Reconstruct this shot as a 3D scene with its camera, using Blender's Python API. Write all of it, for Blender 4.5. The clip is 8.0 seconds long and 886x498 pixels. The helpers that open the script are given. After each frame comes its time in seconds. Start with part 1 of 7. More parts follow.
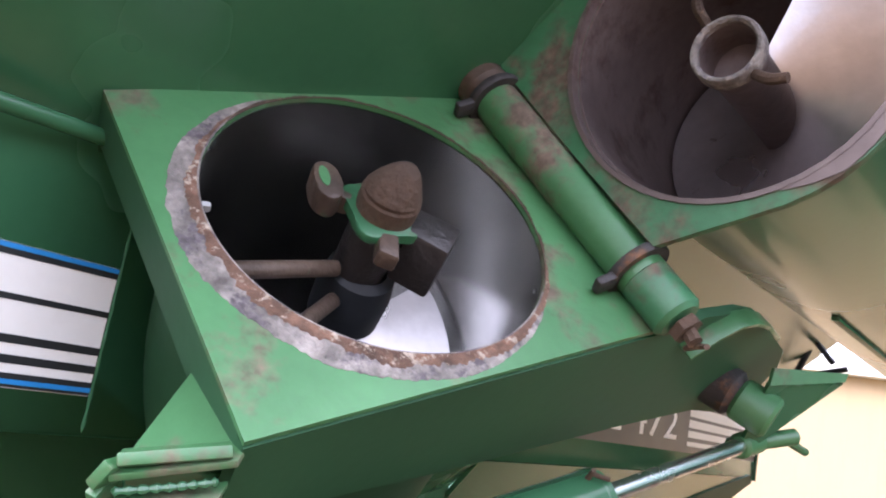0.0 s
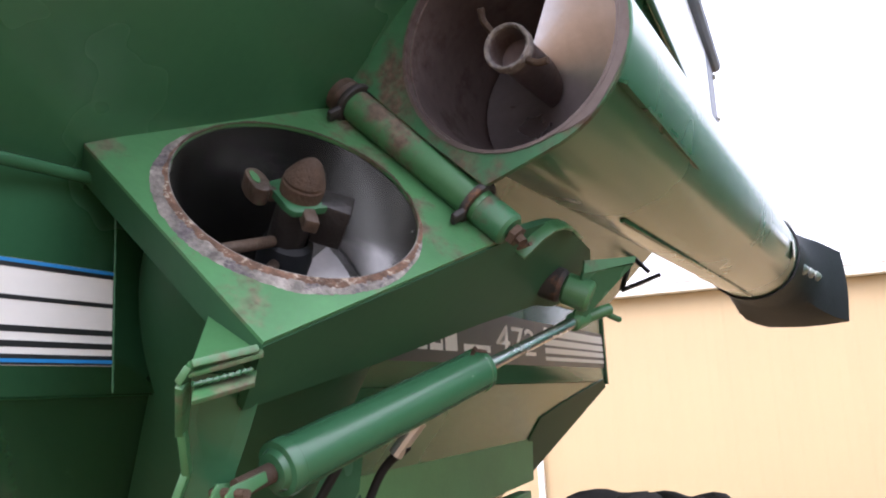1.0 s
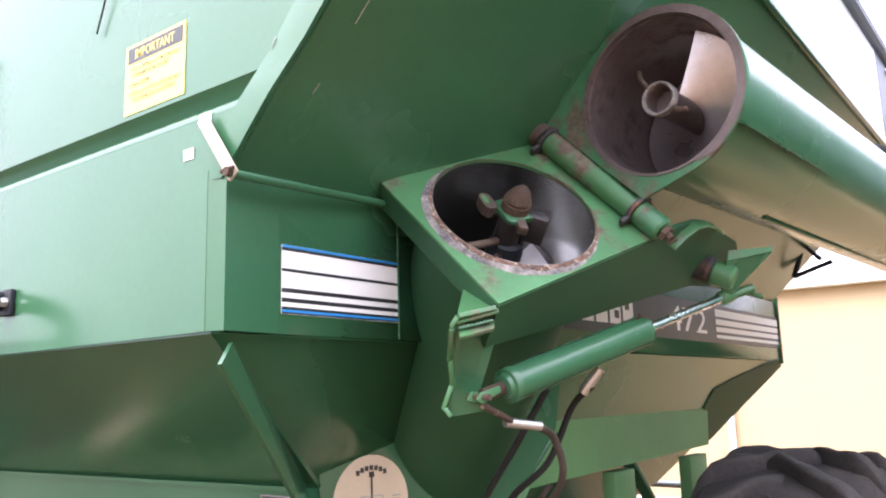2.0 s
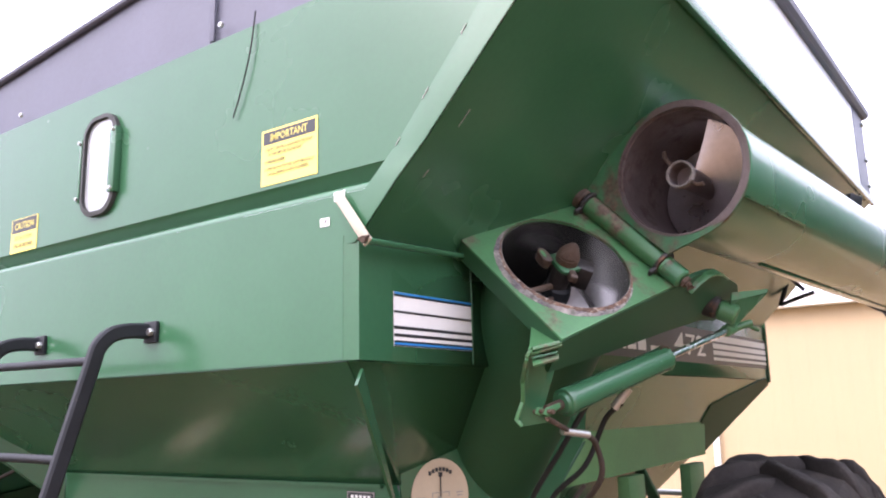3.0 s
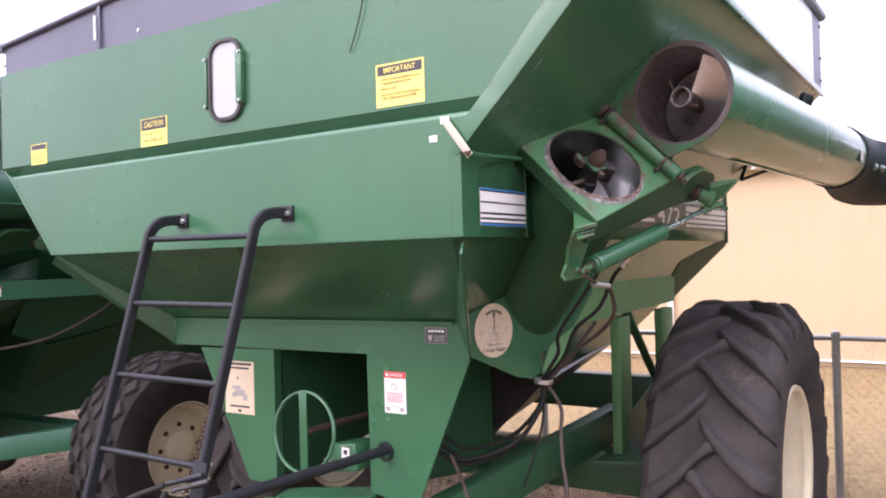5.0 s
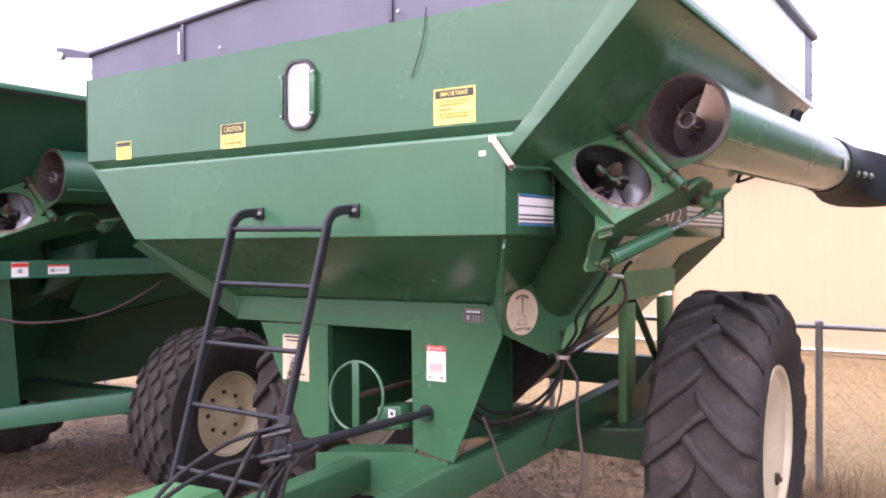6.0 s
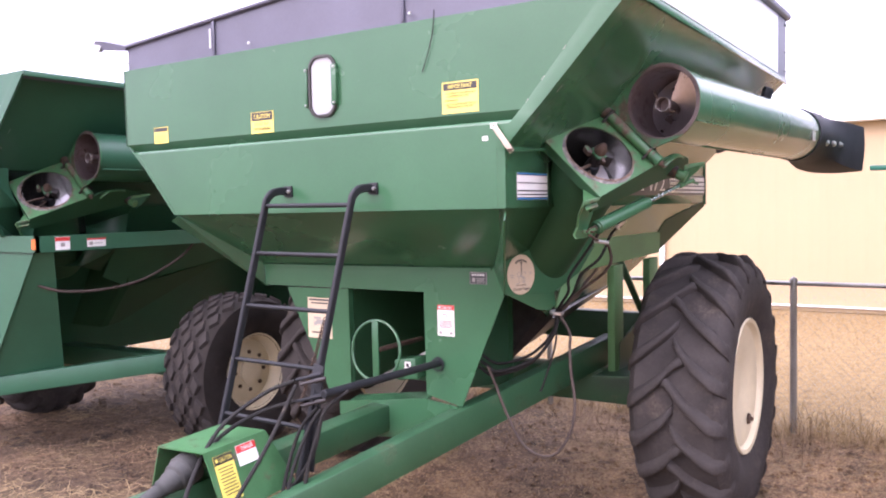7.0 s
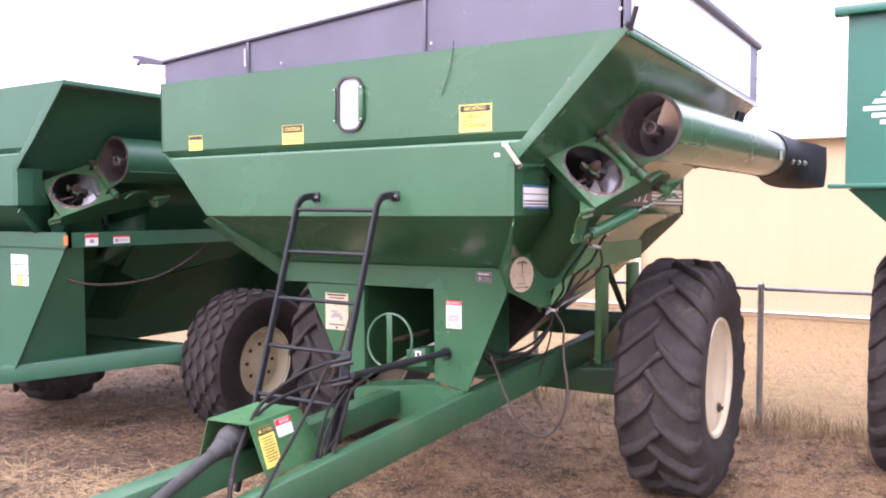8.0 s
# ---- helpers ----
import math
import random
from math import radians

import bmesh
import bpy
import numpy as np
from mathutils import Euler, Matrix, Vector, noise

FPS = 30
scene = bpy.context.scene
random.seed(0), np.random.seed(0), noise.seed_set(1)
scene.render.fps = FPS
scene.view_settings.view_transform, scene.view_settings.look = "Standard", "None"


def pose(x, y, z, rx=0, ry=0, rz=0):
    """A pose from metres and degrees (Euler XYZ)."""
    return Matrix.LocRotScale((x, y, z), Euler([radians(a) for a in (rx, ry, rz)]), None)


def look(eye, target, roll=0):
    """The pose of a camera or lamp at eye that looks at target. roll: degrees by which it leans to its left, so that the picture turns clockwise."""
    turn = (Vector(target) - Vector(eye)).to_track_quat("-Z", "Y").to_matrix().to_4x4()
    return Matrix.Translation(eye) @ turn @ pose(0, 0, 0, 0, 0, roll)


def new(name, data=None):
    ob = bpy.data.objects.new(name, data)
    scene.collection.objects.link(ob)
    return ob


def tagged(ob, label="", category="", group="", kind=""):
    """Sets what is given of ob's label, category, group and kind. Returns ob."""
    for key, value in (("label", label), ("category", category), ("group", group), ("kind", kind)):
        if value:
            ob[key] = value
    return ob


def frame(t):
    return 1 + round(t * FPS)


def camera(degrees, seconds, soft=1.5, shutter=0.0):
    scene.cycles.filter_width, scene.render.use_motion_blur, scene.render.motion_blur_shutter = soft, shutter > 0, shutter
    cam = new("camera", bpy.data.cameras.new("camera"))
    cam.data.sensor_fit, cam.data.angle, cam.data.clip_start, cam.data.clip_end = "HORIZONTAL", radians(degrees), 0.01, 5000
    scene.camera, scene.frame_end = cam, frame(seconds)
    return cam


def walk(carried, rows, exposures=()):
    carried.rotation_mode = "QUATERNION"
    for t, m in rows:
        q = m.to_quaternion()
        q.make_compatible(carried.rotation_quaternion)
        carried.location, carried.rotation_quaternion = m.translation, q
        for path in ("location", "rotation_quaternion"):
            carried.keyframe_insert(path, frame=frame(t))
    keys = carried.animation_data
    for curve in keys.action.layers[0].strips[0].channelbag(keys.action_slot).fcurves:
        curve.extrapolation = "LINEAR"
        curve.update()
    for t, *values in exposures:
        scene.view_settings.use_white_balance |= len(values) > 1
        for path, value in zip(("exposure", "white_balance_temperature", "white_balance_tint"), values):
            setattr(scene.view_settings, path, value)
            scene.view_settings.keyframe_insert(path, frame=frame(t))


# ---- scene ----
cam = camera(57.2, 8.0, soft=2.0)
PATH = [
    (0, (-0.037, -0.042, 2.223), (-1.164, 1.573, 2.572), 10.1),
    (0.2, (-0.002, -0.09, 2.202), (-1.065, 1.557, 2.598), 6.8),
    (0.5, (0.06, -0.172, 2.186), (-0.798, 1.582, 2.62), 2.3),
    (0.8, (0.071, -0.293, 2.13), (-0.722, 1.498, 2.535), -1.6),
    (1, (0.103, -0.402, 2.09), (-0.693, 1.398, 2.443), -3.0),
    (1.2, (0.125, -0.51, 2.038), (-0.717, 1.275, 2.361), -5.5),
    (1.5, (0.203, -0.693, 2.004), (-0.789, 1.023, 2.274), -4.2),
    (1.8, (0.305, -0.858, 1.983), (-0.795, 0.77, 2.356), -1.9),
    (2, (0.385, -0.932, 1.992), (-0.806, 0.636, 2.343), -1.6),
    (2.2, (0.425, -1.043, 1.991), (-0.803, 0.47, 2.441), -0.8),
    (3.3, (0.557, -1.565, 2.017), (-0.509, 0.1, 2.324), -2.9),
    (3.5, (0.624, -1.623, 2.041), (-0.386, 0.087, 2.273), -4.4),
    (3.8, (0.669, -1.727, 2.062), (-0.371, -0.025, 2.214), -5.7),
    (4, (0.69, -1.817, 2.051), (-0.386, -0.138, 2.204), -4.9),
    (4.5, (0.637, -2.118, 2.017), (-0.526, -0.492, 2.088), -3.4),
    (4.7, (0.63, -2.226, 2.026), (-0.499, -0.576, 2.065), -2.5),
    (5.8, (0.823, -2.898, 2.07), (-0.247, -1.208, 2.091), -0.9),
    (6, (0.834, -3.025, 2.083), (-0.259, -1.35, 2.067), -0.3),
    (6.2, (0.856, -3.119, 2.088), (-0.212, -1.429, 2.043), -0.2),
    (6.5, (0.969, -3.28, 2.095), (-0.108, -1.596, 2.036), -0.2),
    (6.8, (1.05, -3.429, 2.133), (-0.031, -1.75, 2.021), -0.4),
    (7, (1.102, -3.537, 2.132), (0.013, -1.863, 2.027), -1.2),
    (7.5, (1.135, -3.871, 2.124), (0.078, -2.177, 2.007), -1.1),
    (8, (1.228, -4.164, 2.148), (0.192, -2.456, 2.053), -0.1),
]
LIGHT = [(0.0, 1.2), (0.2, 1.45), (0.5, 1.5), (0.8, 0.95), (1.0, 0.75), (1.2, 0.6), (1.5, 0.7), (1.8, 1.05), (2.0, 1.25), (2.2, 1.30), (3.3, 0.70), (4.0, 0.62), (4.5, 0.64), (6.0, 0.82), (8.0, 0.95)]
walk(cam, [(t, look(eye, target, roll)) for t, eye, target, roll in PATH], [(t, stops, 5950 if t < 0.3 else 6200 if t < 3 else 6230, 18 if 0.7 < t < 1.7 else 22 if t < 3 else 27 if t < 5 else 36) for t, stops in LIGHT])

# ---- world, sun, exposure ----
world = bpy.data.worlds.new("overcast_sky")
scene.world = world
world.use_nodes = True
wn, wl = world.node_tree.nodes, world.node_tree.links
wn.clear()
sky = wn.new("ShaderNodeTexSky")
sky.sky_type, sky.sun_disc = "NISHITA", False
sky.sun_elevation, sky.sun_rotation = radians(41), radians(197)
sky.air_density, sky.dust_density, sky.ozone_density = 1.0, 6.0, 1.0
veil = wn.new("ShaderNodeMixRGB")
veil.inputs[0].default_value = 0.72
veil.inputs[2].default_value = (13.8, 14.2, 15.4, 1)
bg = wn.new("ShaderNodeBackground")
bg.inputs[1].default_value = 0.142
wo = wn.new("ShaderNodeOutputWorld")
wl.new(sky.outputs[0], veil.inputs[1])
# a hazy overcast dome: brighter overhead than at the horizon
coord, split, climb, dome = wn.new("ShaderNodeTexCoord"), wn.new("ShaderNodeSeparateXYZ"), wn.new("ShaderNodeMapRange"), wn.new("ShaderNodeMixRGB")
climb.inputs[1].default_value, climb.inputs[2].default_value = 0.0, 1.0
climb.inputs[3].default_value, climb.inputs[4].default_value = 0.64, 2.0
dome.blend_type, dome.inputs[0].default_value = "MULTIPLY", 1.0
wl.new(coord.outputs["Generated"], split.inputs[0])
wl.new(split.outputs["Z"], climb.inputs[0])
wl.new(veil.outputs[0], dome.inputs[1])
wl.new(climb.outputs[0], dome.inputs[2])
wl.new(dome.outputs[0], bg.inputs[0])
wl.new(bg.outputs[0], wo.inputs[0])
sun = new("sun", bpy.data.lights.new("sun", "SUN"))
sun.data.energy, sun.data.angle, sun.data.color = 1.2, radians(40), (1.0, 0.96, 0.9)
sun.matrix_world = look((0, 0, 0), (0.22, 0.70, -0.64))


# ---- materials ----
def mat(name, rgb, rough=0.5, metal=0.0, vary=0.12, size=3.0, fine=40.0, bump=0.1, spots=None, spot_at=0.62, spot_size=6.0, coat=0.0, rough_vary=0.12, spot_rough=0.85, random_vary=0.0, spot_soft=0.06, gloss=0.5):
    """A painted, worn or natural surface: colour drifting at two scales, gloss that varies, fine relief, and stains or rust of their own shape."""
    m = bpy.data.materials.new(name)
    m.use_nodes = True
    nodes, links = m.node_tree.nodes, m.node_tree.links
    p = nodes["Principled BSDF"]
    tc = nodes.new("ShaderNodeTexCoord")

    def noise_at(scale, detail=4.0, rough_=0.55):
        n = nodes.new("ShaderNodeTexNoise")
        n.inputs["Scale"].default_value, n.inputs["Detail"].default_value, n.inputs["Roughness"].default_value = scale, detail, rough_
        links.new(tc.outputs["Object"], n.inputs["Vector"])
        return n

    def ramp(a, b, ca, cb, source):
        r = nodes.new("ShaderNodeValToRGB")
        r.color_ramp.elements[0].position, r.color_ramp.elements[1].position = a, b
        r.color_ramp.elements[0].color, r.color_ramp.elements[1].color = ca, cb
        links.new(source, r.inputs[0])
        return r

    big, small = noise_at(size), noise_at(fine, 6.0)
    lo = tuple(c * (1 - vary) for c in rgb) + (1,)
    hi = tuple(min(1, c * (1 + vary) + 0.01 * vary) for c in rgb) + (1,)
    base = ramp(0.3, 0.7, lo, hi, big.outputs["Fac"])
    grain = ramp(0.25, 0.75, (1 - vary * 0.7,) * 3 + (1,), (1, 1, 1, 1), small.outputs["Fac"])
    mul = nodes.new("ShaderNodeMixRGB")
    mul.blend_type, mul.inputs[0].default_value = "MULTIPLY", 1.0
    links.new(base.outputs[0], mul.inputs[1])
    links.new(grain.outputs[0], mul.inputs[2])
    colour = mul.outputs[0]
    if random_vary:
        info = nodes.new("ShaderNodeObjectInfo")
        tone = ramp(0, 1, (1 - random_vary,) * 3 + (1,), (1, 1, 1, 1), info.outputs["Random"])
        m3 = nodes.new("ShaderNodeMixRGB")
        m3.blend_type, m3.inputs[0].default_value = "MULTIPLY", 1.0
        links.new(colour, m3.inputs[1])
        links.new(tone.outputs[0], m3.inputs[2])
        colour = m3.outputs[0]
    rmap = nodes.new("ShaderNodeMapRange")
    rmap.inputs[3].default_value, rmap.inputs[4].default_value = max(0.02, rough - rough_vary), min(1, rough + rough_vary)
    links.new(big.outputs["Fac"], rmap.inputs[0])
    roughness = rmap.outputs[0]
    if spots:
        n = noise_at(spot_size, 9.0, 0.68)
        mask = ramp(spot_at, spot_at + spot_soft, (0, 0, 0, 1), (1, 1, 1, 1), n.outputs["Fac"])
        tint = ramp(0.35, 0.7, tuple(c * 0.55 for c in spots) + (1,), tuple(min(1, c * 1.25) for c in spots) + (1,), small.outputs["Fac"])
        m2 = nodes.new("ShaderNodeMixRGB")
        links.new(mask.outputs[0], m2.inputs[0])
        links.new(colour, m2.inputs[1])
        links.new(tint.outputs[0], m2.inputs[2])
        colour = m2.outputs[0]
        mr = nodes.new("ShaderNodeMixRGB")
        links.new(mask.outputs[0], mr.inputs[0])
        links.new(roughness, mr.inputs[1])
        mr.inputs[2].default_value = (spot_rough,) * 3 + (1,)
        roughness = mr.outputs[0]
    links.new(colour, p.inputs["Base Color"])
    links.new(roughness, p.inputs["Roughness"])
    p.inputs["Metallic"].default_value = metal
    p.inputs["Specular IOR Level"].default_value = gloss
    p.inputs["Coat Weight"].default_value, p.inputs["Coat Roughness"].default_value = coat, 0.12
    if bump:
        b = nodes.new("ShaderNodeBump")
        b.inputs["Strength"].default_value, b.inputs["Distance"].default_value = bump, 0.01
        links.new(small.outputs["Fac"], b.inputs["Height"])
        links.new(b.outputs[0], p.inputs["Normal"])
    return m


GREEN = mat("green_paint", (0.031, 0.112, 0.052), 0.26, 0, 0.10, 1.3, 60, 0.015, (0.06, 0.13, 0.075), 0.70, 5, 0.18, 0.07, 0.6)
GREEN_TUBE = mat("glossy_green_tube_paint", (0.031, 0.112, 0.052), 0.27, 0, 0.10, 1.3, 60, 0.01, (0.06, 0.13, 0.075), 0.72, 5, 0.28, 0.05, 0.5)
GREEN_BEAM = mat("dusty_green_beam_paint", (0.023, 0.088, 0.038), 0.44, 0, 0.16, 2.5, 60, 0.05, (0.075, 0.105, 0.055), 0.56, 5, 0.0, 0.08, 0.75, spot_soft=0.2)
GREEN_WORN = mat("worn_green_paint", (0.046, 0.150, 0.058), 0.40, 0, 0.16, 5, 70, 0.08, (0.135, 0.100, 0.072), 0.555, 6.5, 0.1, 0.1, 0.85, spot_soft=0.10)
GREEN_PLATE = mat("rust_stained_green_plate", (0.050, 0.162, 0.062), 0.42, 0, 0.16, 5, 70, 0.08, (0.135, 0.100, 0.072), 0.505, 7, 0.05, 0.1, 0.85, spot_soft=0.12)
GREEN_RUST = mat("rust_streaked_green_paint", (0.032, 0.135, 0.058), 0.45, 0, 0.2, 6, 80, 0.12, (0.110, 0.080, 0.057), 0.49, 8, 0.0, 0.1, 0.9, spot_soft=0.12)
GREEN_DUSTY = mat("dust_dulled_green_paint", (0.095, 0.235, 0.085), 0.62, 0, 0.14, 3, 60, 0.06, (0.13, 0.20, 0.10), 0.64, 6, 0.0, 0.08, 0.8, spot_soft=0.15)
# flat dark green; also carries shade put into colour under the hopper
GREEN_DULL_SHADE = mat("flat_green_paint", (0.010, 0.066, 0.024), 0.66, 0, 0.14, 3, 60, 0.04, (0.04, 0.05, 0.028), 0.66, 5, 0.0, 0.08, 0.8, spot_soft=0.15)
GREEN_OLD = mat("dull_green_paint", (0.024, 0.105, 0.056), 0.42, 0, 0.14, 1.5, 60, 0.04, (0.07, 0.115, 0.075), 0.68, 5, 0.05)
TEAL = mat("bluish_green_paint", (0.008, 0.12, 0.08), 0.36, 0, 0.1, 1.5, 60, 0.03, (0.06, 0.09, 0.06), 0.72, 5, 0.1)
RUST = mat("brown_rust", (0.066, 0.040, 0.025), 0.85, 0.1, 0.35, 14, 120, 0.5, (0.20, 0.135, 0.085), 0.6, 22)
SCALE = mat("scaled_grey_rust", (0.27, 0.245, 0.225), 0.9, 0.05, 0.6, 30, 130, 0.8, (0.13, 0.115, 0.125), 0.52, 24, 0, 0.1, 0.95, spot_soft=0.08)
FLECKED = mat("flaking_orange_rust", (0.165, 0.092, 0.060), 0.9, 0.05, 0.6, 34, 130, 0.9, (0.42, 0.35, 0.28), 0.535, 55, 0, 0.1, 0.9, spot_soft=0.06)
# greasy steel of shaft and couplers; on the sump it paints shade
GREASY_DARK_AND_SHADE = mat("black_greasy_steel", (0.030, 0.026, 0.025), 0.42, 0.2, 0.4, 14, 80, 0.3, (0.10, 0.065, 0.05), 0.62, 12, spot_soft=0.1)
GREASY = mat("greasy_brown_casting", (0.085, 0.058, 0.042), 0.5, 0.15, 0.4, 16, 90, 0.3, (0.05, 0.10, 0.05), 0.60, 14, 0, 0.12, 0.5, spot_soft=0.08)
STEEL = mat("polished_auger_steel", (0.50, 0.48, 0.50), 0.30, 0.9, 0.15, 8, 50, 0.06, (0.20, 0.13, 0.10), 0.66, 7, 0, 0.1, 0.6)
TUBE_IN = mat("stained_tube_steel", (0.17, 0.135, 0.13), 0.48, 0.55, 0.3, 5, 60, 0.1, (0.10, 0.06, 0.045), 0.55, 9, 0, 0.12, 0.8, spot_soft=0.2)
POLISHED = mat("polished_dark_steel", (0.56, 0.56, 0.53), 0.24, 1.0, 0.2, 5, 60, 0.03, (0.13, 0.095, 0.08), 0.66, 3, 0, 0.08, 0.45, spot_soft=0.25)
CHROME = mat("chrome_rod", (0.86, 0.86, 0.88), 0.27, 1.0, 0.04, 10, 80, 0.01, None, rough_vary=0.04)
ZINC = mat("zinc_plated_steel", (0.55, 0.55, 0.54), 0.35, 0.9, 0.12, 20, 90, 0.05)
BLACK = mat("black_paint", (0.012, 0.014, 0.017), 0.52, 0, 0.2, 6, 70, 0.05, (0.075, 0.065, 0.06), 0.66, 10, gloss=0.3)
STRAP = mat("dark_rusty_strap", (0.030, 0.027, 0.027), 0.6, 0.2, 0.3, 12, 90, 0.3, (0.16, 0.075, 0.035), 0.58, 16, spot_soft=0.1)
TARP = mat("grey_vinyl_tarp", (0.095, 0.100, 0.135), 0.5, 0, 0.15, 2, 50, 0.06, (0.17, 0.165, 0.16), 0.66, 5)
BOARD = mat("weathered_side_board", (0.62, 0.62, 0.64), 0.4, 0, 0.08, 2, 50, 0.03, (0.40, 0.40, 0.40), 0.7, 4)
RUBBER = mat("dusty_tyre_rubber", (0.041, 0.037, 0.035), 0.85, 0, 0.3, 4, 60, 0.4, (0.105, 0.087, 0.072), 0.53, 5, 0, 0.08, 0.95, spot_soft=0.3, gloss=0.2)
RUBBER_DARK = mat("dark_tyre_rubber", (0.026, 0.023, 0.021), 0.88, 0, 0.25, 5, 60, 0.3, (0.075, 0.06, 0.05), 0.58, 6, 0, 0.08, 0.95, spot_soft=0.25, gloss=0.2)
HOSE = mat("hose_rubber", (0.014, 0.014, 0.013), 0.72, 0, 0.25, 10, 90, 0.1, (0.07, 0.06, 0.05), 0.62, 14, gloss=0.22)
HOSE_BROWN = mat("dusty_hose_rubber", (0.058, 0.044, 0.036), 0.7, 0, 0.25, 10, 90, 0.1, gloss=0.25)
BOOT = mat("black_rubber_spout", (0.052, 0.052, 0.064), 0.72, 0, 0.2, 4, 50, 0.15, (0.13, 0.12, 0.12), 0.64, 6, spot_soft=0.2, gloss=0.3)
GUARD = mat("grey_plastic_guard", (0.040, 0.042, 0.039), 0.6, 0, 0.3, 6, 60, 0.15, (0.15, 0.13, 0.11), 0.62, 8, spot_soft=0.2, gloss=0.3)
CREAM = mat("cream_rim_paint", (0.60, 0.53, 0.36), 0.45, 0, 0.10, 4, 60, 0.05, (0.32, 0.22, 0.12), 0.66, 6)
DECAL_WHITE = mat("white_decal", (0.74, 0.74, 0.71), 0.38, 0, 0.05, 6, 60, 0.01, (0.5, 0.49, 0.46), 0.72, 10)
DECAL_CREAM = mat("faded_cream_decal", (0.53, 0.44, 0.31), 0.45, 0, 0.08, 7, 60, 0.01, (0.42, 0.36, 0.26), 0.66, 12)
DECAL_BLACK = mat("black_print", (0.018, 0.02, 0.022), 0.4, 0, 0.1, 6, 60, 0.01)
DECAL_BLUE = mat("blue_print", (0.02, 0.22, 0.55), 0.4, 0, 0.06, 6, 60, 0.01)
DECAL_YELLOW = mat("yellow_decal", (0.74, 0.62, 0.13), 0.42, 0, 0.07, 6, 60, 0.01, (0.6, 0.52, 0.25), 0.70, 9)
DECAL_RED = mat("red_print", (0.55, 0.035, 0.03), 0.42, 0, 0.06, 6, 60, 0.01)
DECAL_GREY = mat("grey_print", (0.30, 0.29, 0.27), 0.5, 0, 0.08, 6, 60, 0.01)
ORANGE = mat("orange_reflector", (0.62, 0.13, 0.02), 0.3, 0, 0.06, 6, 60, 0.02)
GALV = mat("galvanized_steel", (0.33, 0.33, 0.31), 0.5, 0.6, 0.15, 6, 60, 0.06)
WALL = mat("tan_yellow_wall_sheet", (0.43, 0.326, 0.195), 0.6, 0, 0.03, 0.6, 30, 0.02, random_vary=0.012)
PRINT_BROWN = mat("faded_brown_print", (0.075, 0.06, 0.025), 0.5, 0, 0.1, 6, 60, 0.01)
TRIM = mat("white_trim", (0.78, 0.78, 0.76), 0.5, 0, 0.04, 1, 30, 0.02)
ROOF = mat("white_roof_sheet", (0.72, 0.73, 0.76), 0.45, 0, 0.05, 0.6, 20, 0.02)
STRAW = mat("dry_straw", (0.35, 0.255, 0.13), 0.85, 0, 0.3, 2.5, 30, 0.0)
OLD_STRAW = mat("trodden_straw", (0.20, 0.13, 0.078), 0.88, 0, 0.4, 2.5, 30, 0.0)
WEED = mat("dead_weed_stems", (0.22, 0.15, 0.09), 0.9, 0, 0.3, 4, 30, 0.0)
LIP = mat("flap_cream_paint", (0.42, 0.365, 0.285), 0.5, 0, 0.12, 10, 60, 0.05, (0.2, 0.12, 0.07), 0.66, 14)


def glass():
    m = bpy.data.materials.new("window_pane")
    m.use_nodes = True
    p = m.node_tree.nodes["Principled BSDF"]
    p.inputs["Base Color"].default_value = (0.44, 0.46, 0.47, 1)
    p.inputs["Roughness"].default_value = 0.06
    p.inputs["Transmission Weight"].default_value = 0.35
    p.inputs["IOR"].default_value = 1.5
    p.inputs["Coat Weight"].default_value = 1.0
    return m


GLASS = glass()


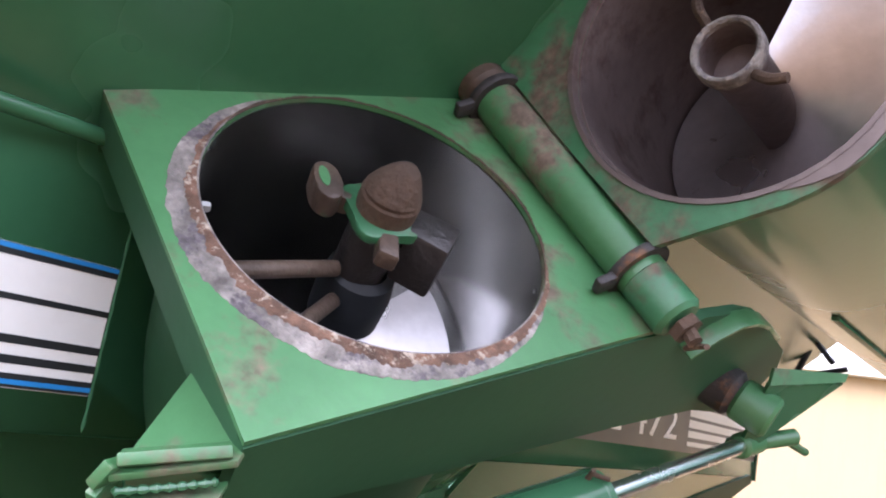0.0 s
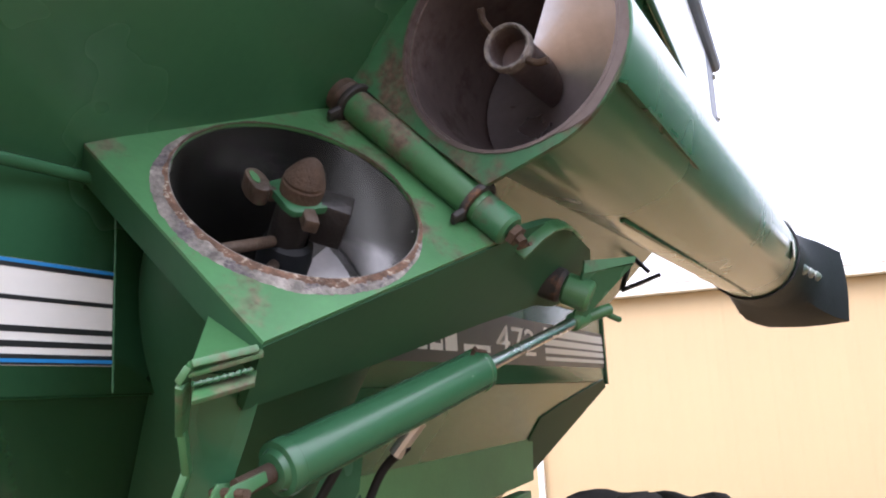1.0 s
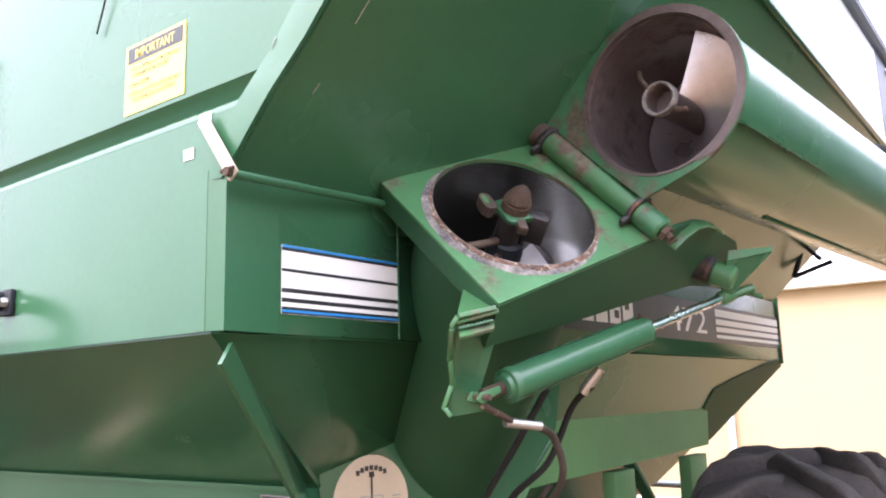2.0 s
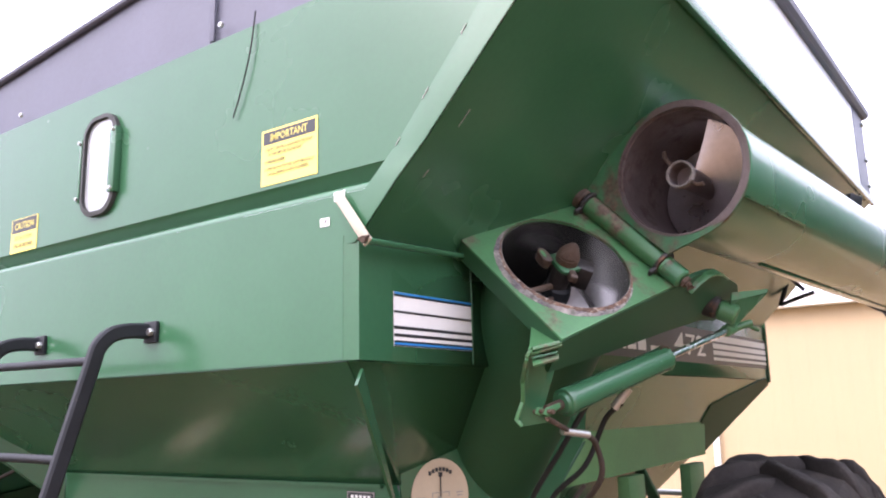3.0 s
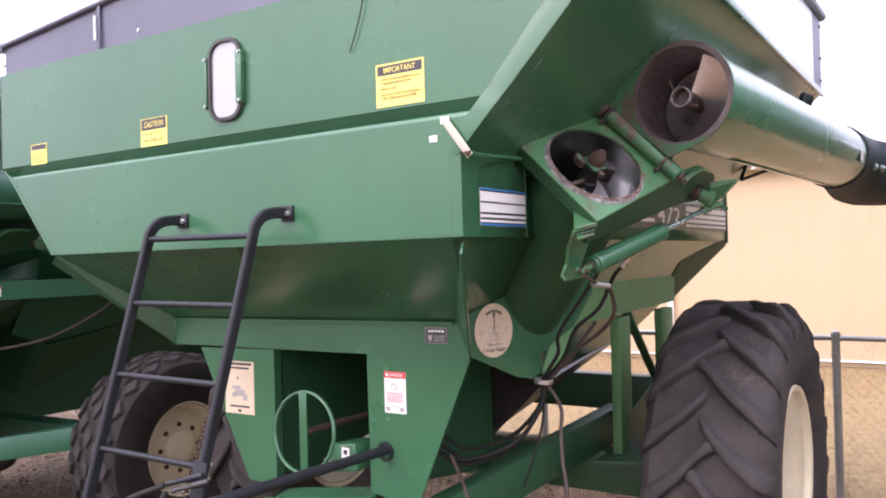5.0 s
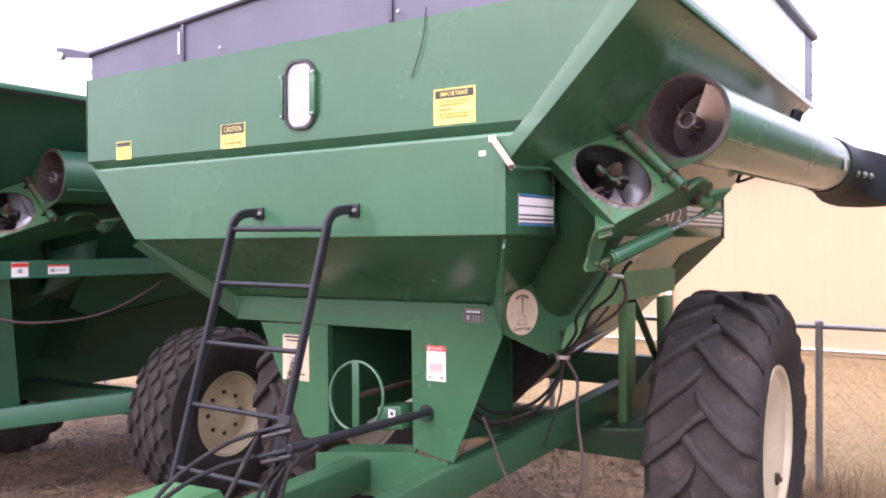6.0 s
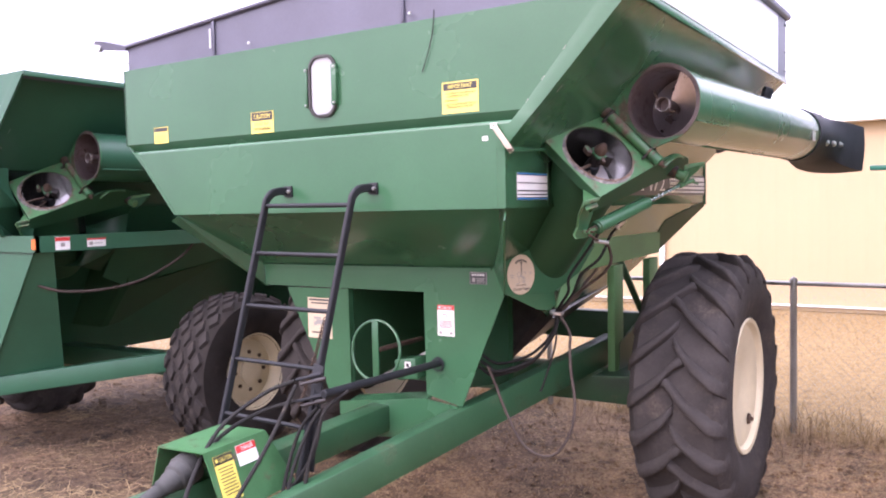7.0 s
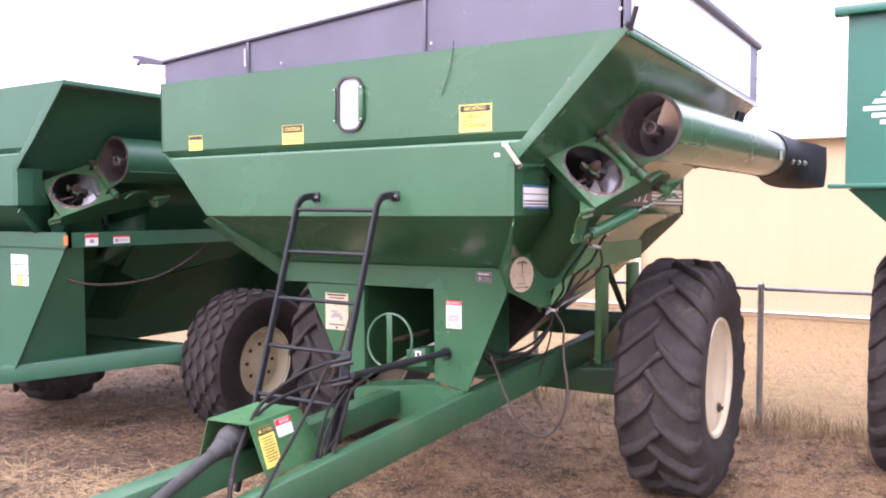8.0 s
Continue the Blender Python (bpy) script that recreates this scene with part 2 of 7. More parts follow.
def ground_material():
    m = bpy.data.materials.new("dirt_and_dry_grass")
    m.use_nodes = True
    nodes, links = m.node_tree.nodes, m.node_tree.links
    p = nodes["Principled BSDF"]
    tc = nodes.new("ShaderNodeTexCoord")

    def nz(scale, detail, rough=0.6):
        n = nodes.new("ShaderNodeTexNoise")
        n.inputs["Scale"].default_value, n.inputs["Detail"].default_value, n.inputs["Roughness"].default_value = scale, detail, rough
        links.new(tc.outputs["Object"], n.inputs["Vector"])
        return n.outputs["Fac"]

    def ramp(source, *stops):
        r = nodes.new("ShaderNodeValToRGB")
        while len(r.color_ramp.elements) < len(stops):
            r.color_ramp.elements.new(0.5)
        for e, (at, c) in zip(r.color_ramp.elements, stops):
            e.position, e.color = at, (*c, 1)
        links.new(source, r.inputs[0])
        return r.outputs[0]

    def mix(fac, a, b, kind="MIX"):
        x = nodes.new("ShaderNodeMixRGB")
        x.blend_type = kind
        if isinstance(fac, float):
            x.inputs[0].default_value = fac
        else:
            links.new(fac, x.inputs[0])
        links.new(a, x.inputs[1])
        links.new(b, x.inputs[2])
        return x.outputs[0]

    dirt = ramp(nz(1.1, 8), (0.36, (0.040, 0.024, 0.014)), (0.5, (0.178, 0.106, 0.057)), (0.66, (0.34, 0.225, 0.122)))
    litter = ramp(nz(48, 9, 0.8), (0.40, (0.015, 0.009, 0.007)), (0.50, (0.140, 0.090, 0.050)), (0.60, (0.52, 0.40, 0.22)))
    wear = ramp(nz(4.2, 9, 0.74), (0.38, (0.30, 0.28, 0.25)), (0.50, (0.82, 0.80, 0.78)), (0.60, (1.0, 1.0, 1.0)))
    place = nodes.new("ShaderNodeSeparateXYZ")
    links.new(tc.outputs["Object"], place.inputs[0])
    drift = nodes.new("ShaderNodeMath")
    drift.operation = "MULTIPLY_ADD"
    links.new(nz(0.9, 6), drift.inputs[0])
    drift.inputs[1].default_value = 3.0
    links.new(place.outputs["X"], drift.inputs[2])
    # yard colour goes from darker at low x to paler at high x
    x_span = nodes.new("ShaderNodeMapRange")
    x_span.inputs[1].default_value, x_span.inputs[2].default_value = -2.2, 1.6
    links.new(drift.outputs[0], x_span.inputs[0])
    x_tone = ramp(x_span.outputs[0], (0.0, (0.52, 0.50, 0.48)), (1.0, (1.40, 1.30, 1.14)))
    yard = mix(1.0, mix(1.0, mix(0.58, dirt, litter), wear, "MULTIPLY"), x_tone, "MULTIPLY")
    dry = ramp(nz(9, 9, 0.75), (0.3, (0.115, 0.072, 0.028)), (0.5, (0.235, 0.160, 0.066)), (0.72, (0.33, 0.235, 0.105)))
    wob = nodes.new("ShaderNodeMath")
    wob.operation = "MULTIPLY_ADD"
    links.new(nz(1.6, 5), wob.inputs[0])
    wob.inputs[1].default_value = 1.6
    links.new(place.outputs["Y"], wob.inputs[2])
    step = nodes.new("ShaderNodeMapRange")
    step.inputs[1].default_value, step.inputs[2].default_value = 4.9, 5.6
    links.new(wob.outputs[0], step.inputs[0])
    patch = ramp(nz(0.8, 6), (0.56, (0, 0, 0)), (0.68, (0.2, 0.2, 0.2)))
    some = mix(patch, yard, dry)
    links.new(mix(step.outputs[0], some, dry), p.inputs["Base Color"])
    p.inputs["Roughness"].default_value = 0.95
    b = nodes.new("ShaderNodeBump")
    b.inputs["Strength"].default_value, b.inputs["Distance"].default_value = 0.9, 0.03
    links.new(nz(30, 9, 0.75), b.inputs["Height"])
    links.new(b.outputs[0], p.inputs["Normal"])
    return m


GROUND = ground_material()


# ---- building blocks ----
V = Vector


def finish(bm, name, material, smooth=True):
    bmesh.ops.recalc_face_normals(bm, faces=bm.faces)
    me = bpy.data.meshes.new(name)
    bm.to_mesh(me)
    bm.free()
    me.materials.append(material)
    if smooth:
        me.shade_smooth()
        me.set_sharp_from_angle(angle=radians(34))
    return me


def part(name, bm, material, parent, label="", smooth=True):
    """One mesh under a thing or under a part; vertices stay in the place's own coordinates."""
    ob = new(name, finish(bm, name, material, smooth))
    if parent is not None:
        ob.parent = parent
        if parent.parent is None:
            ob.matrix_parent_inverse = parent.matrix_basis.inverted()
    return tagged(ob, label) if label else ob


def thing(name, at, label, category, group="", kind=""):
    ob = new(name)
    ob.location = at
    ob.empty_display_size = 0.1
    ob.matrix_basis = Matrix.Translation(at)
    return tagged(ob, label, category, group, kind)


def plate(bm, pts, thick, bevel=0.0):
    """A flat plate: the polygon is its outer face, the thickness lies behind it."""
    pts = [V(p) for p in pts]
    n = V((0, 0, 0))
    for a, b in zip(pts, pts[1:] + pts[:1]):
        n += a.cross(b)
    n.normalize()
    top = [bm.verts.new(p) for p in pts]
    low = [bm.verts.new(p - n * thick) for p in pts]
    faces = [bm.faces.new(top), bm.faces.new(low[::-1])]
    for i in range(len(pts)):
        j = (i + 1) % len(pts)
        faces.append(bm.faces.new((top[j], top[i], low[i], low[j])))
    if bevel:
        edges = {e for f in faces for e in f.edges}
        bmesh.ops.bevel(bm, geom=list(edges), offset=bevel, segments=2, affect="EDGES", profile=0.5)
    return bm


def bar(bm, p0, p1, w, h, up=(0, 0, 1), bevel=0.004):
    """A straight box bar from p0 to p1, w across and h high."""
    p0, p1 = V(p0), V(p1)
    d = (p1 - p0).normalized()
    side = d.cross(V(up)).normalized()
    top = side.cross(d).normalized()
    quad = [(-w / 2, -h / 2), (w / 2, -h / 2), (w / 2, h / 2), (-w / 2, h / 2)]
    a = [bm.verts.new(p0 + side * x + top * y) for x, y in quad]
    b = [bm.verts.new(p1 + side * x + top * y) for x, y in quad]
    faces = [bm.faces.new(a[::-1]), bm.faces.new(b)]
    for i in range(4):
        j = (i + 1) % 4
        faces.append(bm.faces.new((a[i], a[j], b[j], b[i])))
    if bevel:
        bmesh.ops.bevel(bm, geom=list({e for f in faces for e in f.edges}), offset=bevel, segments=2, affect="EDGES", profile=0.5)
    return bm


def axes_of(d):
    d = V(d).normalized()
    s = d.cross(V((0, 0, 1)) if abs(d.z) < 0.95 else V((1, 0, 0))).normalized()
    return d, s, d.cross(s).normalized()


def lathe(bm, origin, axis, profile, seg=40, closed=False, start=None):
    """Turns a profile of (radius, height along the axis) round the axis."""
    d, s, t = axes_of(axis)
    if start is not None:
        s = (V(start) - d * V(start).dot(d)).normalized()
        t = d.cross(s)
    o = V(origin)
    rings = []
    for r, h in profile:
        if r < 1e-5:
            rings.append([bm.verts.new(o + d * h)])
        else:
            rings.append([bm.verts.new(o + d * h + (s * math.cos(a) + t * math.sin(a)) * r) for a in (2 * math.pi * i / seg for i in range(seg))])
    pairs = list(zip(rings, rings[1:])) + ([(rings[-1], rings[0])] if closed else [])
    for a, b in pairs:
        for i in range(seg):
            j = (i + 1) % seg
            q = [a[i % len(a)], a[j % len(a)], b[j % len(b)], b[i % len(b)]]
            q = list(dict.fromkeys(q))
            if len(q) > 2:
                bm.faces.new(q)
    return bm


def rod(bm, p0, p1, r, seg=16, r1=None, soft=0.0):
    p0, p1 = V(p0), V(p1)
    length = (p1 - p0).length
    r1 = r if r1 is None else r1
    e = min(soft, r * 0.6)
    prof = [(0, 0), (r - e, 0), (r, e), (r1, length - e), (r1 - e, length), (0, length)] if e else [(0, 0), (r, 0), (r1, length), (0, length)]
    return lathe(bm, p0, p1 - p0, prof, seg)


def hollow(bm, p0, p1, ro, ri, seg=48):
    p0, p1 = V(p0), V(p1)
    n = (p1 - p0).length
    return lathe(bm, p0, p1 - p0, [(ri, 0), (ro, 0), (ro, n), (ri, n)], seg, closed=True)


def spline(pts, step=6):
    pts = [V(p) for p in pts]
    out = []
    ext = [pts[0] * 2 - pts[1]] + pts + [pts[-1] * 2 - pts[-2]]
    for i in range(1, len(ext) - 2):
        a, b, c, d = ext[i - 1 : i + 3]
        for k in range(step):
            t = k / step
            out.append(0.5 * ((2 * b) + (c - a) * t + (2 * a - 5 * b + 4 * c - d) * t * t + (3 * b - a - 3 * c + d) * t**3))
    return out + [pts[-1]]


def sweep(bm, pts, r, seg=8, step=6, closed=False):
    """A round bar or hose through the points."""
    path = spline(pts, step) if step > 1 else [V(p) for p in pts]
    rings, side = [], None
    for i, p in enumerate(path):
        d = (path[min(i + 1, len(path) - 1)] - path[max(i - 1, 0)]).normalized()
        if side is None:
            side = axes_of(d)[1]
        side = (side - d * side.dot(d)).normalized()
        up = d.cross(side)
        rings.append([bm.verts.new(p + (side * math.cos(a) + up * math.sin(a)) * r) for a in (2 * math.pi * k / seg for k in range(seg))])
    for a, b in zip(rings, rings[1:]):
        for k in range(seg):
            j = (k + 1) % seg
            bm.faces.new((a[k], a[j], b[j], b[k]))
    if not closed:
        bm.faces.new(rings[0][::-1])
        bm.faces.new(rings[-1])
    return bm


def hull(pts):
    pts = sorted(set(pts))
    def half(seq):
        out = []
        for p in seq:
            while len(out) > 1 and (out[-1][0] - out[-2][0]) * (p[1] - out[-2][1]) - (out[-1][1] - out[-2][1]) * (p[0] - out[-2][0]) <= 0:
                out.pop()
            out.append(p)
        return out[:-1]
    return half(pts) + half(pts[::-1])


def holed_plate(bm, centre, ex, ey, outline, r, thick, seg=72):
    """A plate with a round hole at centre; outline holds (x, y) points of a convex outer edge round it."""
    c, ex, ey = V(centre), V(ex), V(ey)
    n = ex.cross(ey).normalized()
    loop = hull([tuple(p) for p in outline])
    angles = sorted({2 * math.pi * i / seg for i in range(seg)} | {math.atan2(y, x) % (2 * math.pi) for x, y in loop})
    rim, edge = [], []
    for a in angles:
        dx, dy = math.cos(a), math.sin(a)
        best = 0
        for (x0, y0), (x1, y1) in zip(loop, loop[1:] + loop[:1]):
            den = dx * (y1 - y0) - dy * (x1 - x0)
            if abs(den) > 1e-9:
                t = (x0 * (y1 - y0) - y0 * (x1 - x0)) / den
                u = (x0 * dy - y0 * dx) / den
                if t > 0 and -1e-6 <= u <= 1 + 1e-6:
                    best = max(best, t)
        rim.append((dx * r, dy * r))
        edge.append((dx * best, dy * best))
    rows = []
    for ring, h in ((rim, 0), (edge, 0), (edge, -thick), (rim, -thick)):
        rows.append([bm.verts.new(c + ex * x + ey * y + n * h) for x, y in ring])
    k = len(angles)
    for a, b in zip(rows, rows[1:] + rows[:1]):
        for i in range(k):
            j = (i + 1) % k
            bm.faces.new((a[i], a[j], b[j], b[i]))
    return bm


def annulus_patch(bm, centre, ex, ey, r0, r1, a0, a1, thick, seg=60, rough=0.0, taper=10):
    """A raised, uneven band round part of a hole."""
    c, ex, ey = V(centre), V(ex), V(ey)
    n = ex.cross(ey).normalized()
    rows = [[], [], [], []]
    for i in range(seg + 1):
        a = radians(a0 + (a1 - a0) * i / seg)
        w = 1 + rough * (noise.noise(V((i * 0.13, 1.7, 0.3))) + 0.8 * noise.noise(V((i * 0.6, 4.7, 0.3))))
        fade = min(1, i * taper / seg, (seg - i) * taper / seg)
        ro = r0 + (r1 - r0) * w * (0.06 + 0.94 * fade ** 0.7)
        for row, (r, h) in zip(rows, ((r0, 0), (r0, thick), (ro, thick), (ro, 0))):
            row.append(bm.verts.new(c + (ex * math.cos(a) + ey * math.sin(a)) * r + n * h))
    for a, b in zip(rows, rows[1:]):
        for i in range(seg):
            bm.faces.new((a[i], a[i + 1], b[i + 1], b[i]))
    return bm


FONT = {}


def text_mesh(bm, words, origin, ex, ey, height, width=None):
    """Lettering in the built-in font, its box centred on origin."""
    if words not in FONT:
        cu = bpy.data.curves.new("lettering", "FONT")
        cu.body, cu.align_x, cu.align_y, cu.extrude, cu.resolution_u = words, "CENTER", "CENTER", 0.0, 2
        cu.offset = 0.024 if len(words) > 11 else 0.004
        ob = bpy.data.objects.new("lettering", cu)
        scene.collection.objects.link(ob)
        bpy.context.view_layer.update()
        me = bpy.data.meshes.new_from_object(ob.evaluated_get(bpy.context.evaluated_depsgraph_get()))
        FONT[words] = ([v.co.copy() for v in me.vertices], [tuple(p.vertices) for p in me.polygons])
        bpy.data.objects.remove(ob)
        bpy.data.meshes.remove(me)
        bpy.data.curves.remove(cu)
    co, polys = FONT[words]
    x0, x1 = min(v.x for v in co), max(v.x for v in co)
    y0, y1 = min(v.y for v in co), max(v.y for v in co)
    sy = height / max(1e-6, y1 - y0)
    sx = width / (x1 - x0) if width else sy
    o, ex, ey = V(origin), V(ex), V(ey)
    vs = [bm.verts.new(o + ex * ((v.x - (x0 + x1) / 2) * sx) + ey * ((v.y - (y0 + y1) / 2) * sy)) for v in co]
    for p in polys:
        try:
            bm.faces.new([vs[i] for i in p])
        except ValueError:
            pass


def decal(parent, name, centre, ex, ey, w, h, material, label, layers=(), round_=0.0):
    """A thin stuck-on label. layers: (part name, material, items); an item is a bar (x, y, width, height) or a word (words, x, y, height, width), in fractions of the label."""
    c, ex, ey = V(centre), V(ex).normalized(), V(ey).normalized()
    n = ex.cross(ey).normalized()
    bm = bmesh.new()
    if round_:
        pts = []
        for i in range(40):
            a = 2 * math.pi * i / 40
            pts.append(c + ex * (w / 2 * math.cos(a)) + ey * (h / 2 * math.sin(a)) + n * 0.002)
        plate(bm, pts, 0.0015)
    else:
        plate(bm, [c + ex * (w / 2 * a) + ey * (h / 2 * b) + n * 0.002 for a, b in ((-1, -1), (1, -1), (1, 1), (-1, 1))], 0.0015)
    base = part(name, bm, material, parent, label, smooth=False)
    for k, (nm, mt, items) in enumerate(layers):
        lift = n * (0.0028 + (0.0006 * k if len(layers) < 9 else 0.0008 * (nm == "slot")))
        for it in items:
            bm = bmesh.new()
            if isinstance(it[0], str):
                words, x, y, hh, ww = it
                text_mesh(bm, words, c + ex * (x * w) + ey * (y * h) + lift, ex, ey, hh * h, ww * w)
            else:
                x, y, ww, hh = it
                q = [c + ex * ((x + a * ww / 2) * w) + ey * ((y + b * hh / 2) * h) + lift for a, b in ((-1, -1), (1, -1), (1, 1), (-1, 1))]
                bm.faces.new([bm.verts.new(p) for p in q])
            ob = new(nm, bpy.data.meshes.new(nm))
            bm.normal_update()
            bm.to_mesh(ob.data)
            bm.free()
            ob.data.materials.append(mt)
            ob.parent = base
    return base


def bolts(parent, name, spots, d, r, h, material):
    for p in spots:
        bm = bmesh.new()
        lathe(bm, p, d, [(0, 0), (r, 0), (r, h * 0.7), (r * 0.8, h), (0, h)], 6)
        part(name, bm, material, parent)


# ---- ground, building, fence ----
def ground():
    n = 150
    def spread(i):
        u = 2 * i / n - 1
        return math.copysign(14 * abs(u) + 1500 * abs(u) ** 9, u)
    bm = bmesh.new()
    grid = []
    for j in range(n + 1):
        row = []
        for i in range(n + 1):
            x, y = spread(i) - 2, spread(j) + 1
            near = max(0, 1 - math.hypot(x + 2, y - 1) / 16)
            z = near * (0.035 * noise.noise(V((x * 0.9, y * 0.9, 0))) + 0.018 * noise.noise(V((x * 3.1, y * 3.1, 4))))
            row.append(bm.verts.new((x, y, z - 0.012)))
        grid.append(row)
    for a, b in zip(grid, grid[1:]):
        for i in range(n):
            bm.faces.new((a[i], a[i + 1], b[i + 1], b[i]))
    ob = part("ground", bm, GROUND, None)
    return tagged(ob, "bare brown dirt yard with scattered straw and dry grass", "ground", kind="structure")


ground()

WALL_Y, WALL_H = 13.1, 3.55


def building():
    root = thing("building", (2, WALL_Y, 0), "long tan-yellow metal shed with white eaves behind the fence", "building", kind="structure")
    x0, x1 = -16.0, 26.0
    bm = bmesh.new()
    plate(bm, [(x0, WALL_Y + 0.02, 0), (x1, WALL_Y + 0.02, 0), (x1, WALL_Y + 0.02, WALL_H), (x0, WALL_Y + 0.02, WALL_H)], 0.15)
    plate(bm, [(x1, WALL_Y + 0.02, 0), (x1, WALL_Y + 12, 0), (x1, WALL_Y + 12, WALL_H), (x1, WALL_Y + 0.02, WALL_H)], 0.15)
    plate(bm, [(x0, WALL_Y + 12, 0), (x0, WALL_Y + 0.02, 0), (x0, WALL_Y + 0.02, WALL_H), (x0, WALL_Y + 12, WALL_H)], 0.15)
    plate(bm, [(x1, WALL_Y + 12, 0), (x0, WALL_Y + 12, 0), (x0, WALL_Y + 12, WALL_H), (x1, WALL_Y + 12, WALL_H)], 0.15)
    part("wall", bm, WALL, root, "tan-yellow sheet wall")
    # sheets with raised ribs
    w = 0.92
    k = int((x1 - x0) / w)
    share = None
    for i in range(k):
        x = x0 + i * w
        if share is None:
            bm = bmesh.new()
            prof = [(0.0, 0)]
            for r in range(3):
                c = 0.15 + r * 0.307
                prof += [(c - 0.04, 0), (c - 0.012, -0.003), (c + 0.012, -0.003), (c + 0.04, 0)]
            prof += [(w, 0)]
            lo = [bm.verts.new((a, b, 0.12)) for a, b in prof]
            hi = [bm.verts.new((a, b, WALL_H - 0.05)) for a, b in prof]
            for a, b, c, d in zip(lo, lo[1:], hi[1:], hi):
                bm.faces.new((a, b, c, d))
            share = finish(bm, "wall_sheet", WALL, smooth=False)
        ob = new("wall_sheet", share)
        ob.parent = root
        ob.matrix_parent_inverse = root.matrix_basis.inverted()
        ob.location = (x, WALL_Y, 0)
    bm = bmesh.new()
    bar(bm, (x0 - 0.4, WALL_Y - 0.12, WALL_H + 0.06), (x1 + 0.4, WALL_Y - 0.12, WALL_H + 0.06), 0.30, 0.20, bevel=0.02)
    part("eave", bm, TRIM, root, "white boxed eave")
    bm = bmesh.new()
    plate(bm, [(x0 - 0.4, WALL_Y - 0.3, WALL_H + 0.17), (x1 + 0.4, WALL_Y - 0.3, WALL_H + 0.17), (x1 + 0.4, WALL_Y + 6, WALL_H + 1.35), (x0 - 0.4, WALL_Y + 6, WALL_H + 1.35)], 0.06)
    plate(bm, [(x1 + 0.4, WALL_Y + 12.4, WALL_H + 0.17), (x0 - 0.4, WALL_Y + 12.4, WALL_H + 0.17), (x0 - 0.4, WALL_Y + 6, WALL_H + 1.35), (x1 + 0.4, WALL_Y + 6, WALL_H + 1.35)], 0.06)
    part("roof", bm, ROOF, root, "pale metal roof")
    bm = bmesh.new()
    bar(bm, (x0, WALL_Y - 0.02, 0.10), (x1, WALL_Y - 0.02, 0.10), 0.05, 0.03, bevel=0.005)
    part("base_trim", bm, TRIM, root)
    bm = bmesh.new()
    lathe(bm, (-0.18, 16.5, WALL_H + 0.70), (0, 0, 1), [(0.10, 0), (0.10, 0.62), (0.22, 0.66), (0.24, 0.72), (0.20, 0.80), (0, 0.88)], 20)
    part("roof_vent", bm, GALV, root, "grey capped roof vent")
    for x in (-4.25, 9.6):
        bm = bmesh.new()
        bar(bm, (x, WALL_Y - 0.09, 0.1), (x, WALL_Y - 0.09, WALL_H), 0.10, 0.08, up=(0, 1, 0), bevel=0.01)
        part("downpipe", bm, TRIM, root, "white downpipe")


building()

FENCE_Y, FENCE_H = 4.34, 1.368


def chain_fence():
    root = thing("chain_link_fence", (0, FENCE_Y, 0), "galvanized chain-link fence with a round top rail", "fence", kind="structure")
    x0, x1 = -12.5, 12.6
    for k in range(10):
        x = -0.24 + (k - 5) * 2.44
        bm = bmesh.new()
        rod(bm, (x, FENCE_Y, -0.1), (x, FENCE_Y, FENCE_H + 0.03), 0.03, 14)
        lathe(bm, (x, FENCE_Y, FENCE_H + 0.0), (0, 0, 1), [(0.034, 0), (0.036, 0.03), (0.026, 0.05), (0, 0.062)], 14)
        lathe(bm, (x, FENCE_Y, FENCE_H - 0.14), (0, 0, 1), [(0.03, 0), (0.034, 0.003), (0.034, 0.022), (0.03, 0.025)], 14)
        part("post", bm, GALV, root)
    bm = bmesh.new()
    rod(bm, (x0, FENCE_Y, FENCE_H), (x1, FENCE_Y, FENCE_H), 0.021, 12)
    part("top_rail", bm, GALV, root)
    bm = bmesh.new()
    pitch, z0, z1 = 0.078, 0.04, FENCE_H - 0.02
    run = z1 - z0
    k = int((x1 - x0) / pitch)
    for i in range(k):
        for s in (1, -1):
            a, b = x0 + i * pitch, x0 + i * pitch + s * run
            y = FENCE_Y - 0.03 + 0.002 * s
            p, q = V((a, y, z0)), V((b, y, z1))
            d = (q - p).normalized()
            u = V((-d.z, 0, d.x)) * 0.0013
            w = V((0, 0.0013, 0))
            tri = [u, -u * 0.5 + w * 0.87, -u * 0.5 - w * 0.87]
            va = [bm.verts.new(p + t) for t in tri]
            vb = [bm.verts.new(q + t) for t in tri]
            for m in range(3):
                bm.faces.new((va[m], va[(m + 1) % 3], vb[(m + 1) % 3], vb[m]))
    ob = part("wire_mesh", bm, GALV, root, smooth=False)
    tagged(ob, kind="stuff")


chain_fence()


